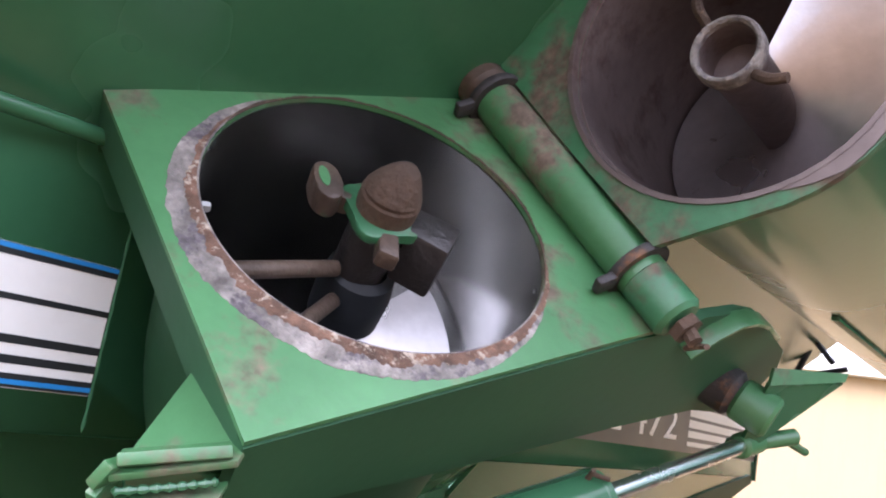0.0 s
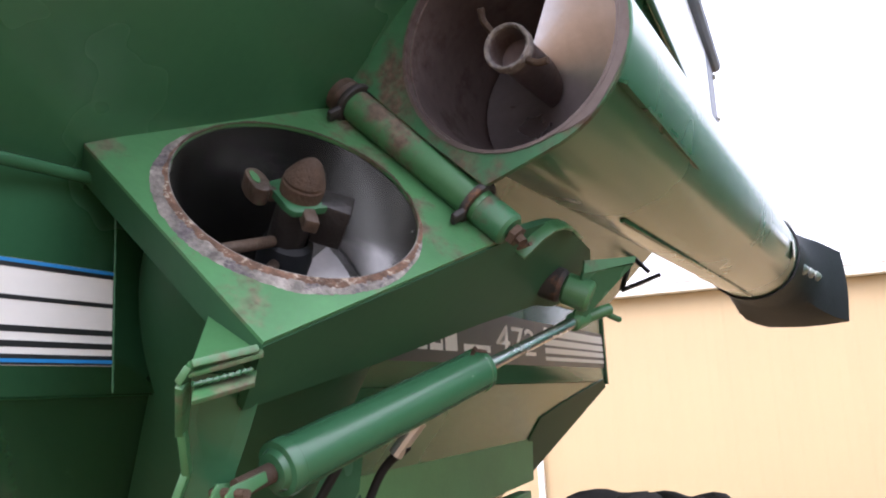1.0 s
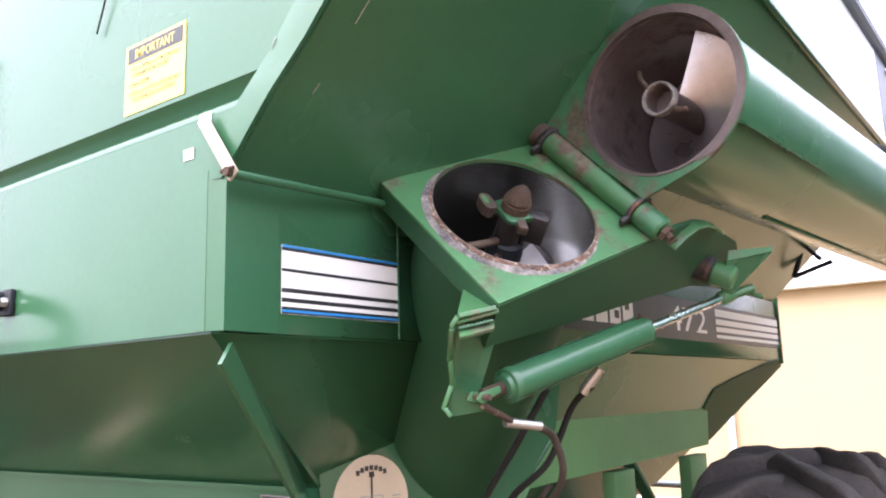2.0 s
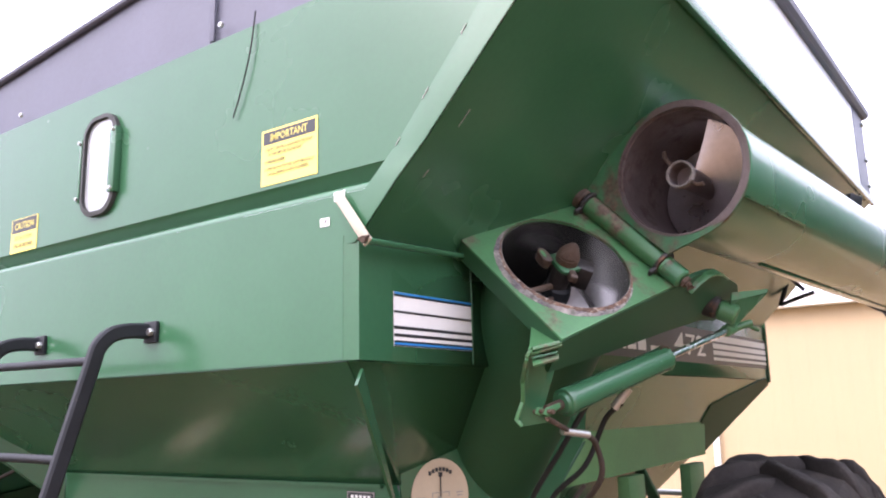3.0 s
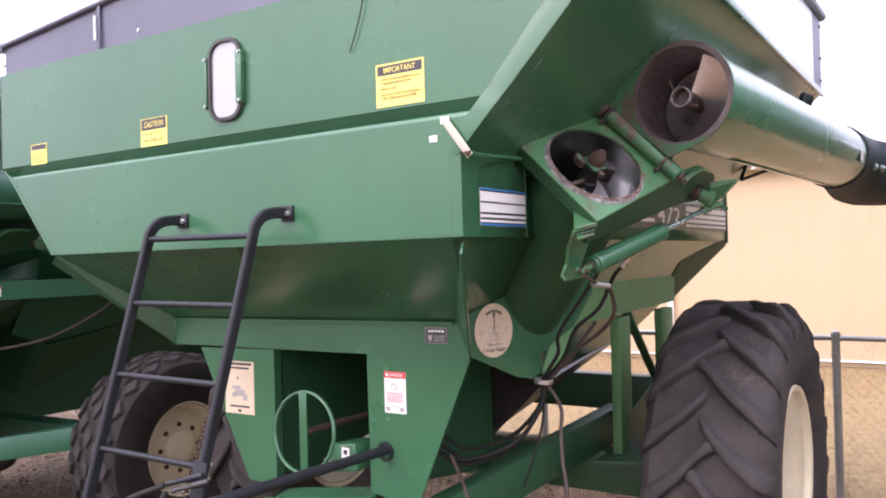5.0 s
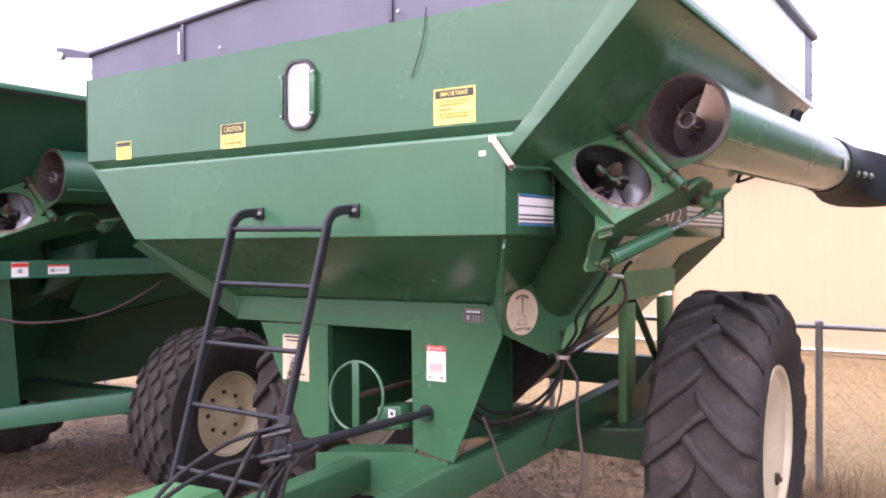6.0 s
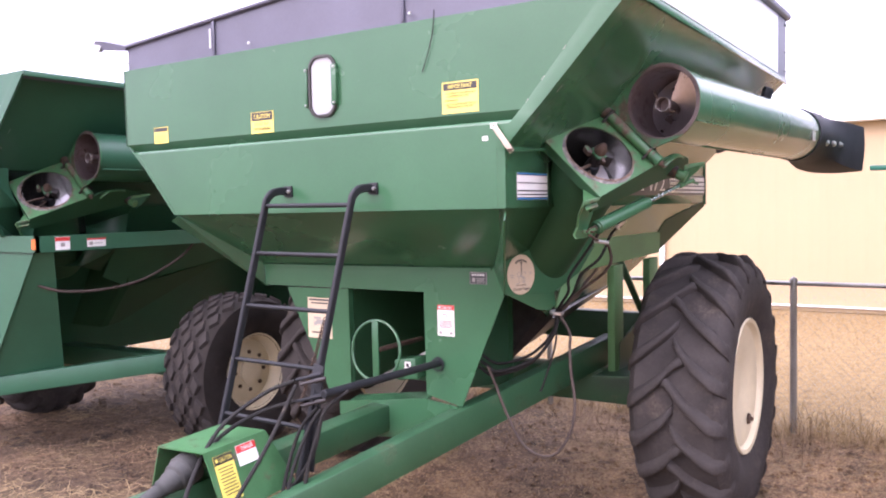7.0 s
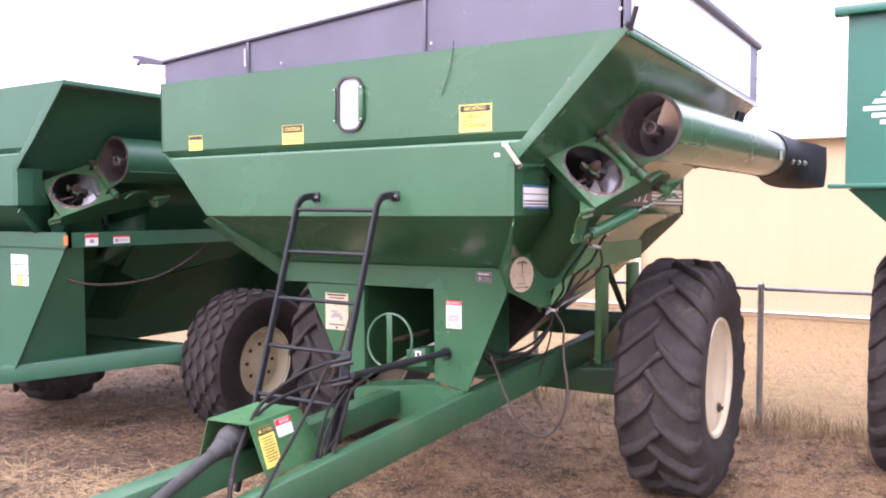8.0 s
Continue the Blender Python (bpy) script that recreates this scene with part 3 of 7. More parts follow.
# ---- wheels ----
def lug_tyre(parent, cx, cy, cz, R, half, out, rim_r):
    """A large farm tyre with slanted lugs and a dished cream rim; out is +1 when the dish faces +x."""
    wheel = new("wheel")
    wheel.parent = parent
    wheel.matrix_parent_inverse = parent.matrix_basis.inverted()
    lug = 0.062
    Rc = R - lug
    prof = [(rim_r - 0.01, -half * 0.80), (rim_r + 0.05, -half * 0.86), (rim_r + 0.16, -half * 0.99), (Rc - 0.14, -half * 1.0), (Rc - 0.055, -half * 0.93), (Rc - 0.012, -half * 0.78),
            (Rc, -half * 0.35), (Rc + 0.003, 0), (Rc, half * 0.35), (Rc - 0.012, half * 0.78), (Rc - 0.055, half * 0.93), (Rc - 0.14, half * 1.0), (rim_r + 0.16, half * 0.99), (rim_r + 0.05, half * 0.86), (rim_r - 0.01, half * 0.80)]
    bm = bmesh.new()
    lathe(bm, (cx, cy, cz), (1, 0, 0), prof, 72)
    part("tyre", bm, RUBBER, wheel, "dusty black lugged farm tyre")
    n = 20
    for side in (-1, 1):
        for kind in (0, 1):
            bm = bmesh.new()
            rings, steps = [], 9
            s0 = -0.075 if kind else -0.01
            for k in range(steps + 1):
                u = k / steps
                s = s0 + u * (half * 0.995 - s0)
                turn = -0.33 * max(0, s / half) ** 0.72 - 0.16 * min(0, s / half)
                base = Rc - 0.10 * max(0, (s / half - 0.72) / 0.28) ** 1.6 - 0.015
                hgt = base + (lug + 0.013) * min(1, 0.55 + 6 * u) * (1 - 0.45 * max(0, (s / half - 0.55) / 0.45) ** 1.5)
                wid = 0.034 + 0.014 * u ** 1.2
                ring = []
                for dw, rise in ((-1.12, -0.12), (-1.02, 0.30), (-0.94, 0.80), (-0.78, 0.97), (-0.40, 1.02), (0.1, 1.0), (0.55, 0.94), (0.90, 0.72), (1.15, 0.36), (1.45, 0.08), (1.75, -0.12)):
                    a = turn + dw * wid / R
                    r = base + (hgt - base) * rise
                    ring.append(bm.verts.new((side * s, -math.cos(a) * r, math.sin(a) * r)))
                rings.append(ring)
            for a, b in zip(rings, rings[1:]):
                for m in range(10):
                    bm.faces.new((a[m], a[m + 1], b[m + 1], b[m]))
            bm.faces.new(rings[0])
            bm.faces.new(rings[-1][::-1])
            share = finish(bm, "lug", RUBBER)
            share.set_sharp_from_angle(angle=radians(75))
            worn = []
            for k in range(3):
                me = share.copy()
                for v in me.vertices:
                    r = math.hypot(v.co.y, v.co.z)
                    low = Rc - 0.02
                    q = (0.88 + 0.20 * noise.noise(V((v.co.x * 9 + 7 * k, v.co.z * 14, 3.1 * k)))) if r > low + 0.02 else 1
                    f = (low + (r - low) * q) / r
                    v.co.y, v.co.z = v.co.y * f, v.co.z * f + 0.010 * noise.noise(V((v.co.x * 12, 5.0 * k, kind)))
                worn.append(me)
            for i in range(kind, n, 2):
                a = 2 * math.pi * (i + (0.5 if side > 0 else 0)) / n
                ob = new("lug", worn[(i // 2) % 3])
                ob.parent = wheel
                ob.matrix_basis = Matrix.Translation((cx, cy, cz)) @ Matrix.Rotation(a, 4, "X")
    bm = bmesh.new()
    o = out
    lathe(bm, (cx, cy, cz), (o, 0, 0), [(rim_r + 0.025, half * 0.84), (rim_r + 0.02, half * 0.88), (rim_r - 0.004, half * 0.86), (rim_r - 0.014, half * 0.80), (rim_r - 0.026, half * 0.76), (rim_r - 0.060, half * 0.755), (rim_r * 0.72, half * 0.74), (rim_r * 0.45, half * 0.66), (0.15, half * 0.60), (0.10, half * 0.60), (0, half * 0.60)], 56)
    lathe(bm, (cx, cy, cz), (-o, 0, 0), [(rim_r + 0.025, half * 0.84), (rim_r + 0.0, half * 0.86), (rim_r - 0.012, half * 0.7), (rim_r - 0.05, half * 0.4), (rim_r - 0.07, half * 0.12)], 56)
    part("rim", bm, CREAM, wheel, "cream painted steel rim, dished")
    bm = bmesh.new()
    lathe(bm, (cx + o * half * 0.745, cy + 0.15, cz - 0.262), (o, 0, 0), [(0, 0), (0.040, 0), (0.034, 0.014), (0.016, 0.020), (0.014, 0.034), (0, 0.036)], 10)
    part("rim_plug", bm, RUST, wheel, "rusty plug")
    return wheel


def turf_tyre(parent, cx, cy, cz, R, half, rim_r):
    """A wide flotation tyre with rows of diamond blocks."""
    wheel = new("wheel")
    wheel.parent = parent
    wheel.matrix_parent_inverse = parent.matrix_basis.inverted()
    Rc = R - 0.018
    bm = bmesh.new()
    prof = [(rim_r - 0.01, -half * 0.74), (rim_r + 0.07, -half * 0.95), (Rc - 0.14, -half * 1.0), (Rc - 0.05, -half * 0.93), (Rc - 0.015, -half * 0.74), (Rc, 0), (Rc - 0.015, half * 0.74), (Rc - 0.05, half * 0.93), (Rc - 0.14, half * 1.0), (rim_r + 0.07, half * 0.95), (rim_r - 0.01, half * 0.74)]
    lathe(bm, (cx, cy, cz), (1, 0, 0), prof, 64)
    part("tyre", bm, RUBBER_DARK, wheel, "worn black flotation tyre with diamond tread")
    rows, n = 5, 22
    for j in range(rows):
        s0 = (-1 + (2 * j + 1) / rows) * half * 0.9
        da, ds = math.pi / n * 0.94, half * 0.9 / rows * 1.9
        bm = bmesh.new()
        low, top = [], []
        for p, q in ((-1, 0), (0, -1), (1, 0), (0, 1)):
            for shrink, store, lift in ((0.97, low, -0.012), (0.80, top, 0.018)):
                s = s0 + q * ds * shrink * 0.5
                a = p * da * shrink
                r = Rc - 0.05 * max(0, (abs(s) / half - 0.6) / 0.4) ** 2 + lift
                store.append(bm.verts.new((s, -math.cos(a) * r, math.sin(a) * r)))
        bm.faces.new(top)
        for k in range(4):
            m = (k + 1) % 4
            bm.faces.new((low[k], low[m], top[m], top[k]))
        share = finish(bm, "tread_block", RUBBER)
        for i in range(n):
            ob = new("tread_block", share)
            ob.parent = wheel
            ob.matrix_basis = Matrix.Translation((cx, cy, cz)) @ Matrix.Rotation(2 * math.pi * (i + 0.5 * (j % 2)) / n, 4, "X")
    bm = bmesh.new()
    lathe(bm, (cx, cy, cz), (1, 0, 0), [(rim_r + 0.02, half * 0.78), (rim_r, half * 0.8), (rim_r - 0.012, half * 0.7), (rim_r - 0.04, half * 0.45), (rim_r - 0.05, half * 0.3), (rim_r * 0.72, half * 0.36), (rim_r * 0.5, half * 0.44), (0.12, half * 0.44), (0.12, half * 0.55), (0.08, half * 0.6), (0, half * 0.6)], 48)
    part("rim", bm, CREAM, wheel, "cream painted steel rim")
    for i in range(8):
        a = 2 * math.pi * i / 8
        bm = bmesh.new()
        lathe(bm, (cx + half * 0.43, cy + math.cos(a) * 0.17, cz + math.sin(a) * 0.17), (1, 0, 0), [(0, 0), (0.018, 0), (0.018, 0.016), (0, 0.02)], 6)
        part("wheel_nut", bm, RUST, wheel)
    return wheel


# ---- the grain cart ----
# plan: x across the cart, y from its front panel backwards, z up
XS = -0.836          # right side wall
BAND_Y = 0.556       # lower front band
N = V((0.6266, -0.4594, 0.6296)).normalized()            # faces out of the lower auger
U = (V((0.3017, 0.8878, 0.3476)) - N * N.dot(V((0.3017, 0.8878, 0.3476)))).normalized()
W = N.cross(U).normalized()
PB = V((-0.493, 0.402, 2.163))                         # lower corner of the auger plate
LO = PB + U * 0.245 + W * 0.224                        # centre of the lower opening
HUB = LO + U * 0.006 + W * 0.003 + N * 0.043                        # shaft end
UP = V((-0.298, 0.800, 2.664))                         # centre of the upper opening
AX = V((0.072, 0.997, -0.0055)).normalized()            # upper auger runs back along this
UP_LEN = 3.06


def on_plate(u, w, h=0.0):
    return PB + U * u + W * w + N * h


def tank(cart, paint):
    top = 3.10
    # upper front panel, cut away towards the auger corner
    bm = bmesh.new()
    plate(bm, [(-3.78, 0, 2.594), (-0.712, 0, 2.594), (-0.262, 0, top), (-3.78, 0, top)], 0.012)
    plate(bm, [(-3.72, 0.046, 2.548), (-0.752, 0.040, 2.552), (-0.725, 0.0005, 2.594), (-3.775, 0.0005, 2.594)], 0.008)
    bar(bm, (-3.772, 0.03, 2.585), (-3.772, 0.03, top), 0.016, 0.06, up=(0, 1, 0), bevel=0.003)
    part("upper_front_panel", bm, paint, cart)
    # folded strip that runs up the cut corner, in front of the ledge
    bm = bmesh.new()
    rows = []
    for z, y0, y1 in ((2.400, -0.0147, -0.0120), (2.46, -0.0147, -0.0120), (2.535, -0.0147, -0.0115), (2.575, -0.0085, -0.0070), (2.62, -0.0010, -0.0020), (top, -0.0010, -0.0010)):
        a, b = V((-0.885 + (z - 2.42) / 1.143, y0, z)), V((-0.828 + (z - 2.40) / 1.042, y1, z))
        rows.append([bm.verts.new(p) for p in (a, a.lerp(b, 0.5) - V((0, 0.0015, 0)), b, b + V((-0.004, 0.012, 0.002)), b + V((-0.016, 0.028, 0.008)))])
    for p, q in zip(rows, rows[1:]):
        for k in range(4):
            bm.faces.new((p[k], p[k + 1], q[k + 1], q[k]))
    strip = part("corner_fold", bm, paint, cart)
    for p, q in (((-0.704, -0.003, 2.622), (-0.690, -0.003, 2.640)), ((-0.620, -0.0025, 2.722), (-0.602, -0.0025, 2.744)), ((-0.504, -0.0025, 2.852), (-0.488, -0.0025, 2.872)), ((-0.700, 0.098, 2.563), (-0.682, 0.100, 2.581)), ((-0.588, 0.100, 2.673), (-0.553, 0.100, 2.708))):
        bm = bmesh.new()
        bar(bm, p, q, 0.0018, 0.0012, up=(0, 1, 0), bevel=0)
        part("paint_scratch", bm, DECAL_GREY, strip, "pale scratch in the paint")
    # angled ledge between the two front panels
    bm = bmesh.new()
    edge = [(-0.0145, 2.522), (-0.0140, 2.531), (-0.0100, 2.538), (-0.0030, 2.543), (0.046, 2.549)]
    left = [bm.verts.new((-3.64 - 0.03 * k / 4, y, z)) for k, (y, z) in enumerate(edge)]
    right = [bm.verts.new((-0.765 + 0.020 * k / 4, y, z + 0.006)) for k, (y, z) in enumerate(edge)]
    for k in range(4):
        bm.faces.new((left[k], right[k], right[k + 1], left[k + 1]))
    part("ledge", bm, paint, cart)
    bm = bmesh.new()
    plate(bm, [(-3.27, -0.014, 2.112), (-0.862, -0.014, 2.116), (-0.862, -0.014, 2.416), (-0.765, -0.014, 2.528), (-3.64, -0.014, 2.522)], 0.012)
    part("lower_front_panel", bm, paint, cart)
    bm = bmesh.new()
    plate(bm, [(-3.655, -0.016, 2.548), (-3.668, -0.016, 2.53), (-3.29, -0.016, 2.112), (-3.262, -0.016, 2.112)], 0.03)
    part("edge_flange", bm, paint, cart)
    bm = bmesh.new()
    plate(bm, [(-0.862, -0.016, 2.116), (-0.820, -0.006, 2.116), (-0.820, -0.006, 2.405), (-0.862, -0.016, 2.42)], 0.006)
    part("corner_strap", bm, paint, cart)
    bm = bmesh.new()
    plate(bm, [(-0.820, -0.006, 2.116), (XS + 0.001, 0.135, 2.116), (XS + 0.001, 0.135, 2.415), (-0.820, -0.006, 2.405)], 0.006)
    part("corner_strap", bm, paint, cart)
    bm = bmesh.new()
    plate(bm, [(-0.898, -0.0170, 2.12), (-0.862, -0.0170, 2.116), (-0.862, -0.0170, 2.42), (-0.898, -0.0170, 2.425)], 0.003)
    part("corner_strap", bm, paint, cart)
    # right side wall with the decal, in front of and behind the auger
    bm = bmesh.new()
    plate(bm, [(XS, 0.012, 2.116), (XS, 3.60, 2.116), (XS, 3.60, 2.425), (XS, 0.012, 2.425)], 0.012)
    plate(bm, [(XS + 0.012, 3.60, 2.10), (XS + 0.012, 3.62, 2.10), (XS + 0.012, 3.62, 2.45), (XS + 0.012, 3.60, 2.45)], 0.03)
    part("side_panel", bm, paint, cart)
    # flare above the auger
    bm = bmesh.new()
    plate(bm, [(-0.850, 0.013, 2.418), (-0.850, 3.58, 2.418), (-0.168, 3.58, 3.094), (-0.168, 0.013, 3.094)], 0.012)
    part("side_flare", bm, paint, cart)
    bm = bmesh.new()
    plate(bm, [(-0.160, 0.004, 3.06), (-0.160, 3.58, 3.06), (-0.160, 3.58, top), (-0.160, 0.004, top)], 0.02, bevel=0.004)
    part("top_rail", bm, paint, cart)
    # left and rear walls
    bm = bmesh.new()
    plate(bm, [(-3.78, 3.58, 2.585), (-3.78, 0.012, 2.585), (-3.78, 0.012, top), (-3.78, 3.58, top)], 0.012)
    plate(bm, [(-3.28, 3.58, 2.112), (-3.28, 0.012, 2.112), (-3.775, 0.012, 2.585), (-3.775, 3.58, 2.585)], 0.012)
    part("left_wall", bm, paint, cart)
    bm = bmesh.new()
    plate(bm, [(-0.172, 3.58, top), (-0.86, 3.59, 2.49), (-0.84, 3.60, 2.12), (-3.28, 3.60, 2.112), (-3.78, 3.58, 2.585), (-3.78, 3.58, top)], 0.012)
    part("rear_wall", bm, paint, cart)
    # hopper: front slope, corner facet, side slopes
    bm = bmesh.new()
    plate(bm, [(-3.05, BAND_Y, 1.75), (-1.156, BAND_Y, 1.766), (-0.865, 0.0, 2.113), (-3.27, 0.0, 2.110)], 0.01)
    part("front_hopper_sheet", bm, paint, cart)
    bm = bmesh.new()
    plate(bm, [(-1.156, BAND_Y, 1.80), (-0.905, 1.36, 2.050), (XS - 0.004, 1.36, 2.113), (XS - 0.004, 0.012, 2.113), (-0.865, 0.004, 2.113), (-1.156, BAND_Y, 1.766)], 0.008)
    part("corner_hopper_sheet", bm, paint, cart)
    bm = bmesh.new()
    plate(bm, [(-1.158, BAND_Y - 0.006, 1.805), (-1.151, 0.573, 1.612), (-1.03, 0.96, 1.590), (-0.958, 1.187, 1.70), (-0.913, 1.331, 1.876), (-0.903, 1.362, 2.052)], 0.008)
    plate(bm, [(-1.147, 0.576, 1.615), (-1.075, 0.84, 1.500), (-1.045, 0.93, 1.485), (-1.02, 0.98, 1.515), (-1.022, 0.965, 1.590)], 0.008)
    part("badge_panel", bm, paint, cart)
    # return sheet: shade under the hopper is put into its green
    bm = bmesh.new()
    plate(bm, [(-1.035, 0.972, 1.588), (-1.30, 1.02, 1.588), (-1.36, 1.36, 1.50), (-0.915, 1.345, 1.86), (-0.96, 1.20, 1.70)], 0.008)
    part("hopper_return", bm, GREEN_DULL_SHADE, cart)
    bm = bmesh.new()
    plate(bm, [(-1.325, 1.355, 1.447), (-1.41, 1.66, 1.33), (-1.25, 2.85, 1.55), (XS - 0.004, 3.61, 2.113), (XS - 0.004, 1.355, 2.113)], 0.01)
    part("side_hopper_sheet", bm, paint, cart)
    # rear corner sheet, darker than the tank paint
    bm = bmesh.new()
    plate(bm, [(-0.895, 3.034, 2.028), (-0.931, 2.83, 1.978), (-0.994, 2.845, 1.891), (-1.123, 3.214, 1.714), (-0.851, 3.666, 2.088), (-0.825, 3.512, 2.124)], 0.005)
    part("rear_corner_sheet", bm, GREEN_DULL_SHADE, cart)
    bm = bmesh.new()
    plate(bm, [(-3.05, 2.84, 1.55), (-3.05, BAND_Y, 1.60), (-3.28, 0.02, 2.11), (-3.28, 3.58, 2.11)], 0.01)
    plate(bm, [(-1.26, 2.84, 1.55), (-3.05, 2.84, 1.55), (-3.28, 3.60, 2.11), (XS - 0.006, 3.60, 2.11)], 0.01)
    part("rear_hopper_sheet", bm, paint, cart)
    bm = bmesh.new()
    plate(bm, [(-3.05, BAND_Y - 0.012, 1.615), (-3.05, BAND_Y - 0.012, 1.76), (-3.268, -0.004, 2.104), (-3.40, 0.05, 2.07)], 0.008)
    part("hopper_flange", bm, paint, cart)
    # rib on the hopper corner
    bm = bmesh.new()
    plate(bm, [(-0.842, 0.022, 2.095), (-1.206, 0.545, 1.765), (-1.206, 0.549, 1.62), (-1.146, 0.547, 1.62), (-0.836, -0.006, 2.055)], 0.008)
    part("rib", bm, paint, cart)
    bm = bmesh.new()
    plate(bm, [(-3.05, BAND_Y - 0.006, 1.612), (-1.150, BAND_Y - 0.006, 1.612), (-1.200, BAND_Y - 0.006, 1.765), (-3.05, BAND_Y - 0.006, 1.75)], 0.04)
    plate(bm, [(-3.05, BAND_Y - 0.022, 1.742), (-1.22, BAND_Y - 0.022, 1.756), (-1.22, BAND_Y - 0.022, 1.768), (-3.05, BAND_Y - 0.022, 1.754)], 0.03)
    part("lower_band", bm, paint, cart)
    # sump under the hopper; its dark colour stands in for shade
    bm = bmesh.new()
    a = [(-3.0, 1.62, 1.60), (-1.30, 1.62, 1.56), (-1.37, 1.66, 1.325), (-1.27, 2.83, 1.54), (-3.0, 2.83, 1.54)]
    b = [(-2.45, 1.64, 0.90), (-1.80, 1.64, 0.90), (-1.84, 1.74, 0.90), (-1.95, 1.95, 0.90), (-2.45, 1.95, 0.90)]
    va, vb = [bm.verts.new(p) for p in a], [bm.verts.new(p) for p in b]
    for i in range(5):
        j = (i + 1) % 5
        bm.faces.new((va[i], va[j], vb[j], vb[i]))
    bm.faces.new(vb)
    part("sump", bm, GREASY_DARK_AND_SHADE if paint is GREEN else GREEN_DULL_SHADE, cart, "sump under the hopper, coloured dark as shade")


def front_legs(cart, paint):
    y = BAND_Y + 0.004
    bm = bmesh.new()
    plate(bm, [(-1.705, y, 0.975), (-1.45, y, 0.925), (-1.150, y, 1.614), (-1.712, y, 1.614)], 0.012)
    plate(bm, [(-1.705, y + 0.012, 0.975), (-1.712, y + 0.012, 1.614), (-1.712, y + 0.06, 1.604), (-1.705, y + 0.06, 0.975)], 0.01)
    part("front_leg", bm, paint, cart)
    bm = bmesh.new()
    plate(bm, [(-2.50, y, 0.93), (-2.305, y, 0.93), (-2.310, y, 1.606), (-2.852, y, 1.598)], 0.012)
    plate(bm, [(-2.310, y + 0.012, 1.606), (-2.305, y + 0.012, 0.93), (-2.305, y + 0.05, 0.93), (-2.310, y + 0.05, 1.604)], 0.01)
    part("front_leg", bm, paint, cart)
    # roof, back and side sheets added to keep the recess dark
    bm = bmesh.new()
    plate(bm, [(-3.02, y + 1.05, 1.607), (-1.34, y + 1.05, 1.607), (-1.18, y + 0.01, 1.607), (-3.02, y + 0.01, 1.607)], 0.012)
    part("recess_roof", bm, paint, cart)
    bm = bmesh.new()
    plate(bm, [(-2.36, 1.60, 0.80), (-1.66, 1.60, 0.80), (-1.66, 1.60, 1.60), (-2.36, 1.60, 1.60)], 0.012)
    part("recess_back", bm, paint, cart)
    # added sheets block side light; their green is darkened as shade
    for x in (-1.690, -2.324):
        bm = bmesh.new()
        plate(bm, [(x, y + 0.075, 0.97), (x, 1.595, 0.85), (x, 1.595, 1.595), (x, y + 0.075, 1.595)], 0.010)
        part("recess_side", bm, GREEN_DULL_SHADE, cart)
    bm = bmesh.new()
    plate(bm, [(-2.33, y - 0.02, 0.855), (-1.70, y - 0.02, 0.945), (-1.70, y + 0.10, 0.975), (-2.33, y + 0.10, 0.885)], 0.012)
    plate(bm, [(-2.38, y - 0.03, 0.64), (-1.50, y - 0.03, 0.72), (-1.47, y - 0.03, 0.93), (-1.70, y - 0.03, 0.955), (-2.38, y - 0.03, 0.862)], 0.012)
    part("cross_plate", bm, paint, cart)
    bm = bmesh.new()
    bar(bm, (-2.24, y + 0.30, 0.98), (-1.72, y + 0.24, 1.24), 0.04, 0.045)
    part("brace", bm, GALV, cart, "pale grey brace in the recess")
    bm = bmesh.new()
    bar(bm, (-1.90, y + 0.02, 1.12), (-1.74, y + 0.02, 1.14), 0.16, 0.13, bevel=0.012)
    part("gearbox", bm, paint, cart)
    decal(cart, "serial_tag", (-1.80, y - 0.062, 1.145), (1, 0, 0), (0, 0, 1), 0.045, 0.07, DECAL_WHITE, "small white tag", [("print", DECAL_BLACK, [(0, 0.2, 0.5, 0.3), (0, -0.25, 0.6, 0.12)])])


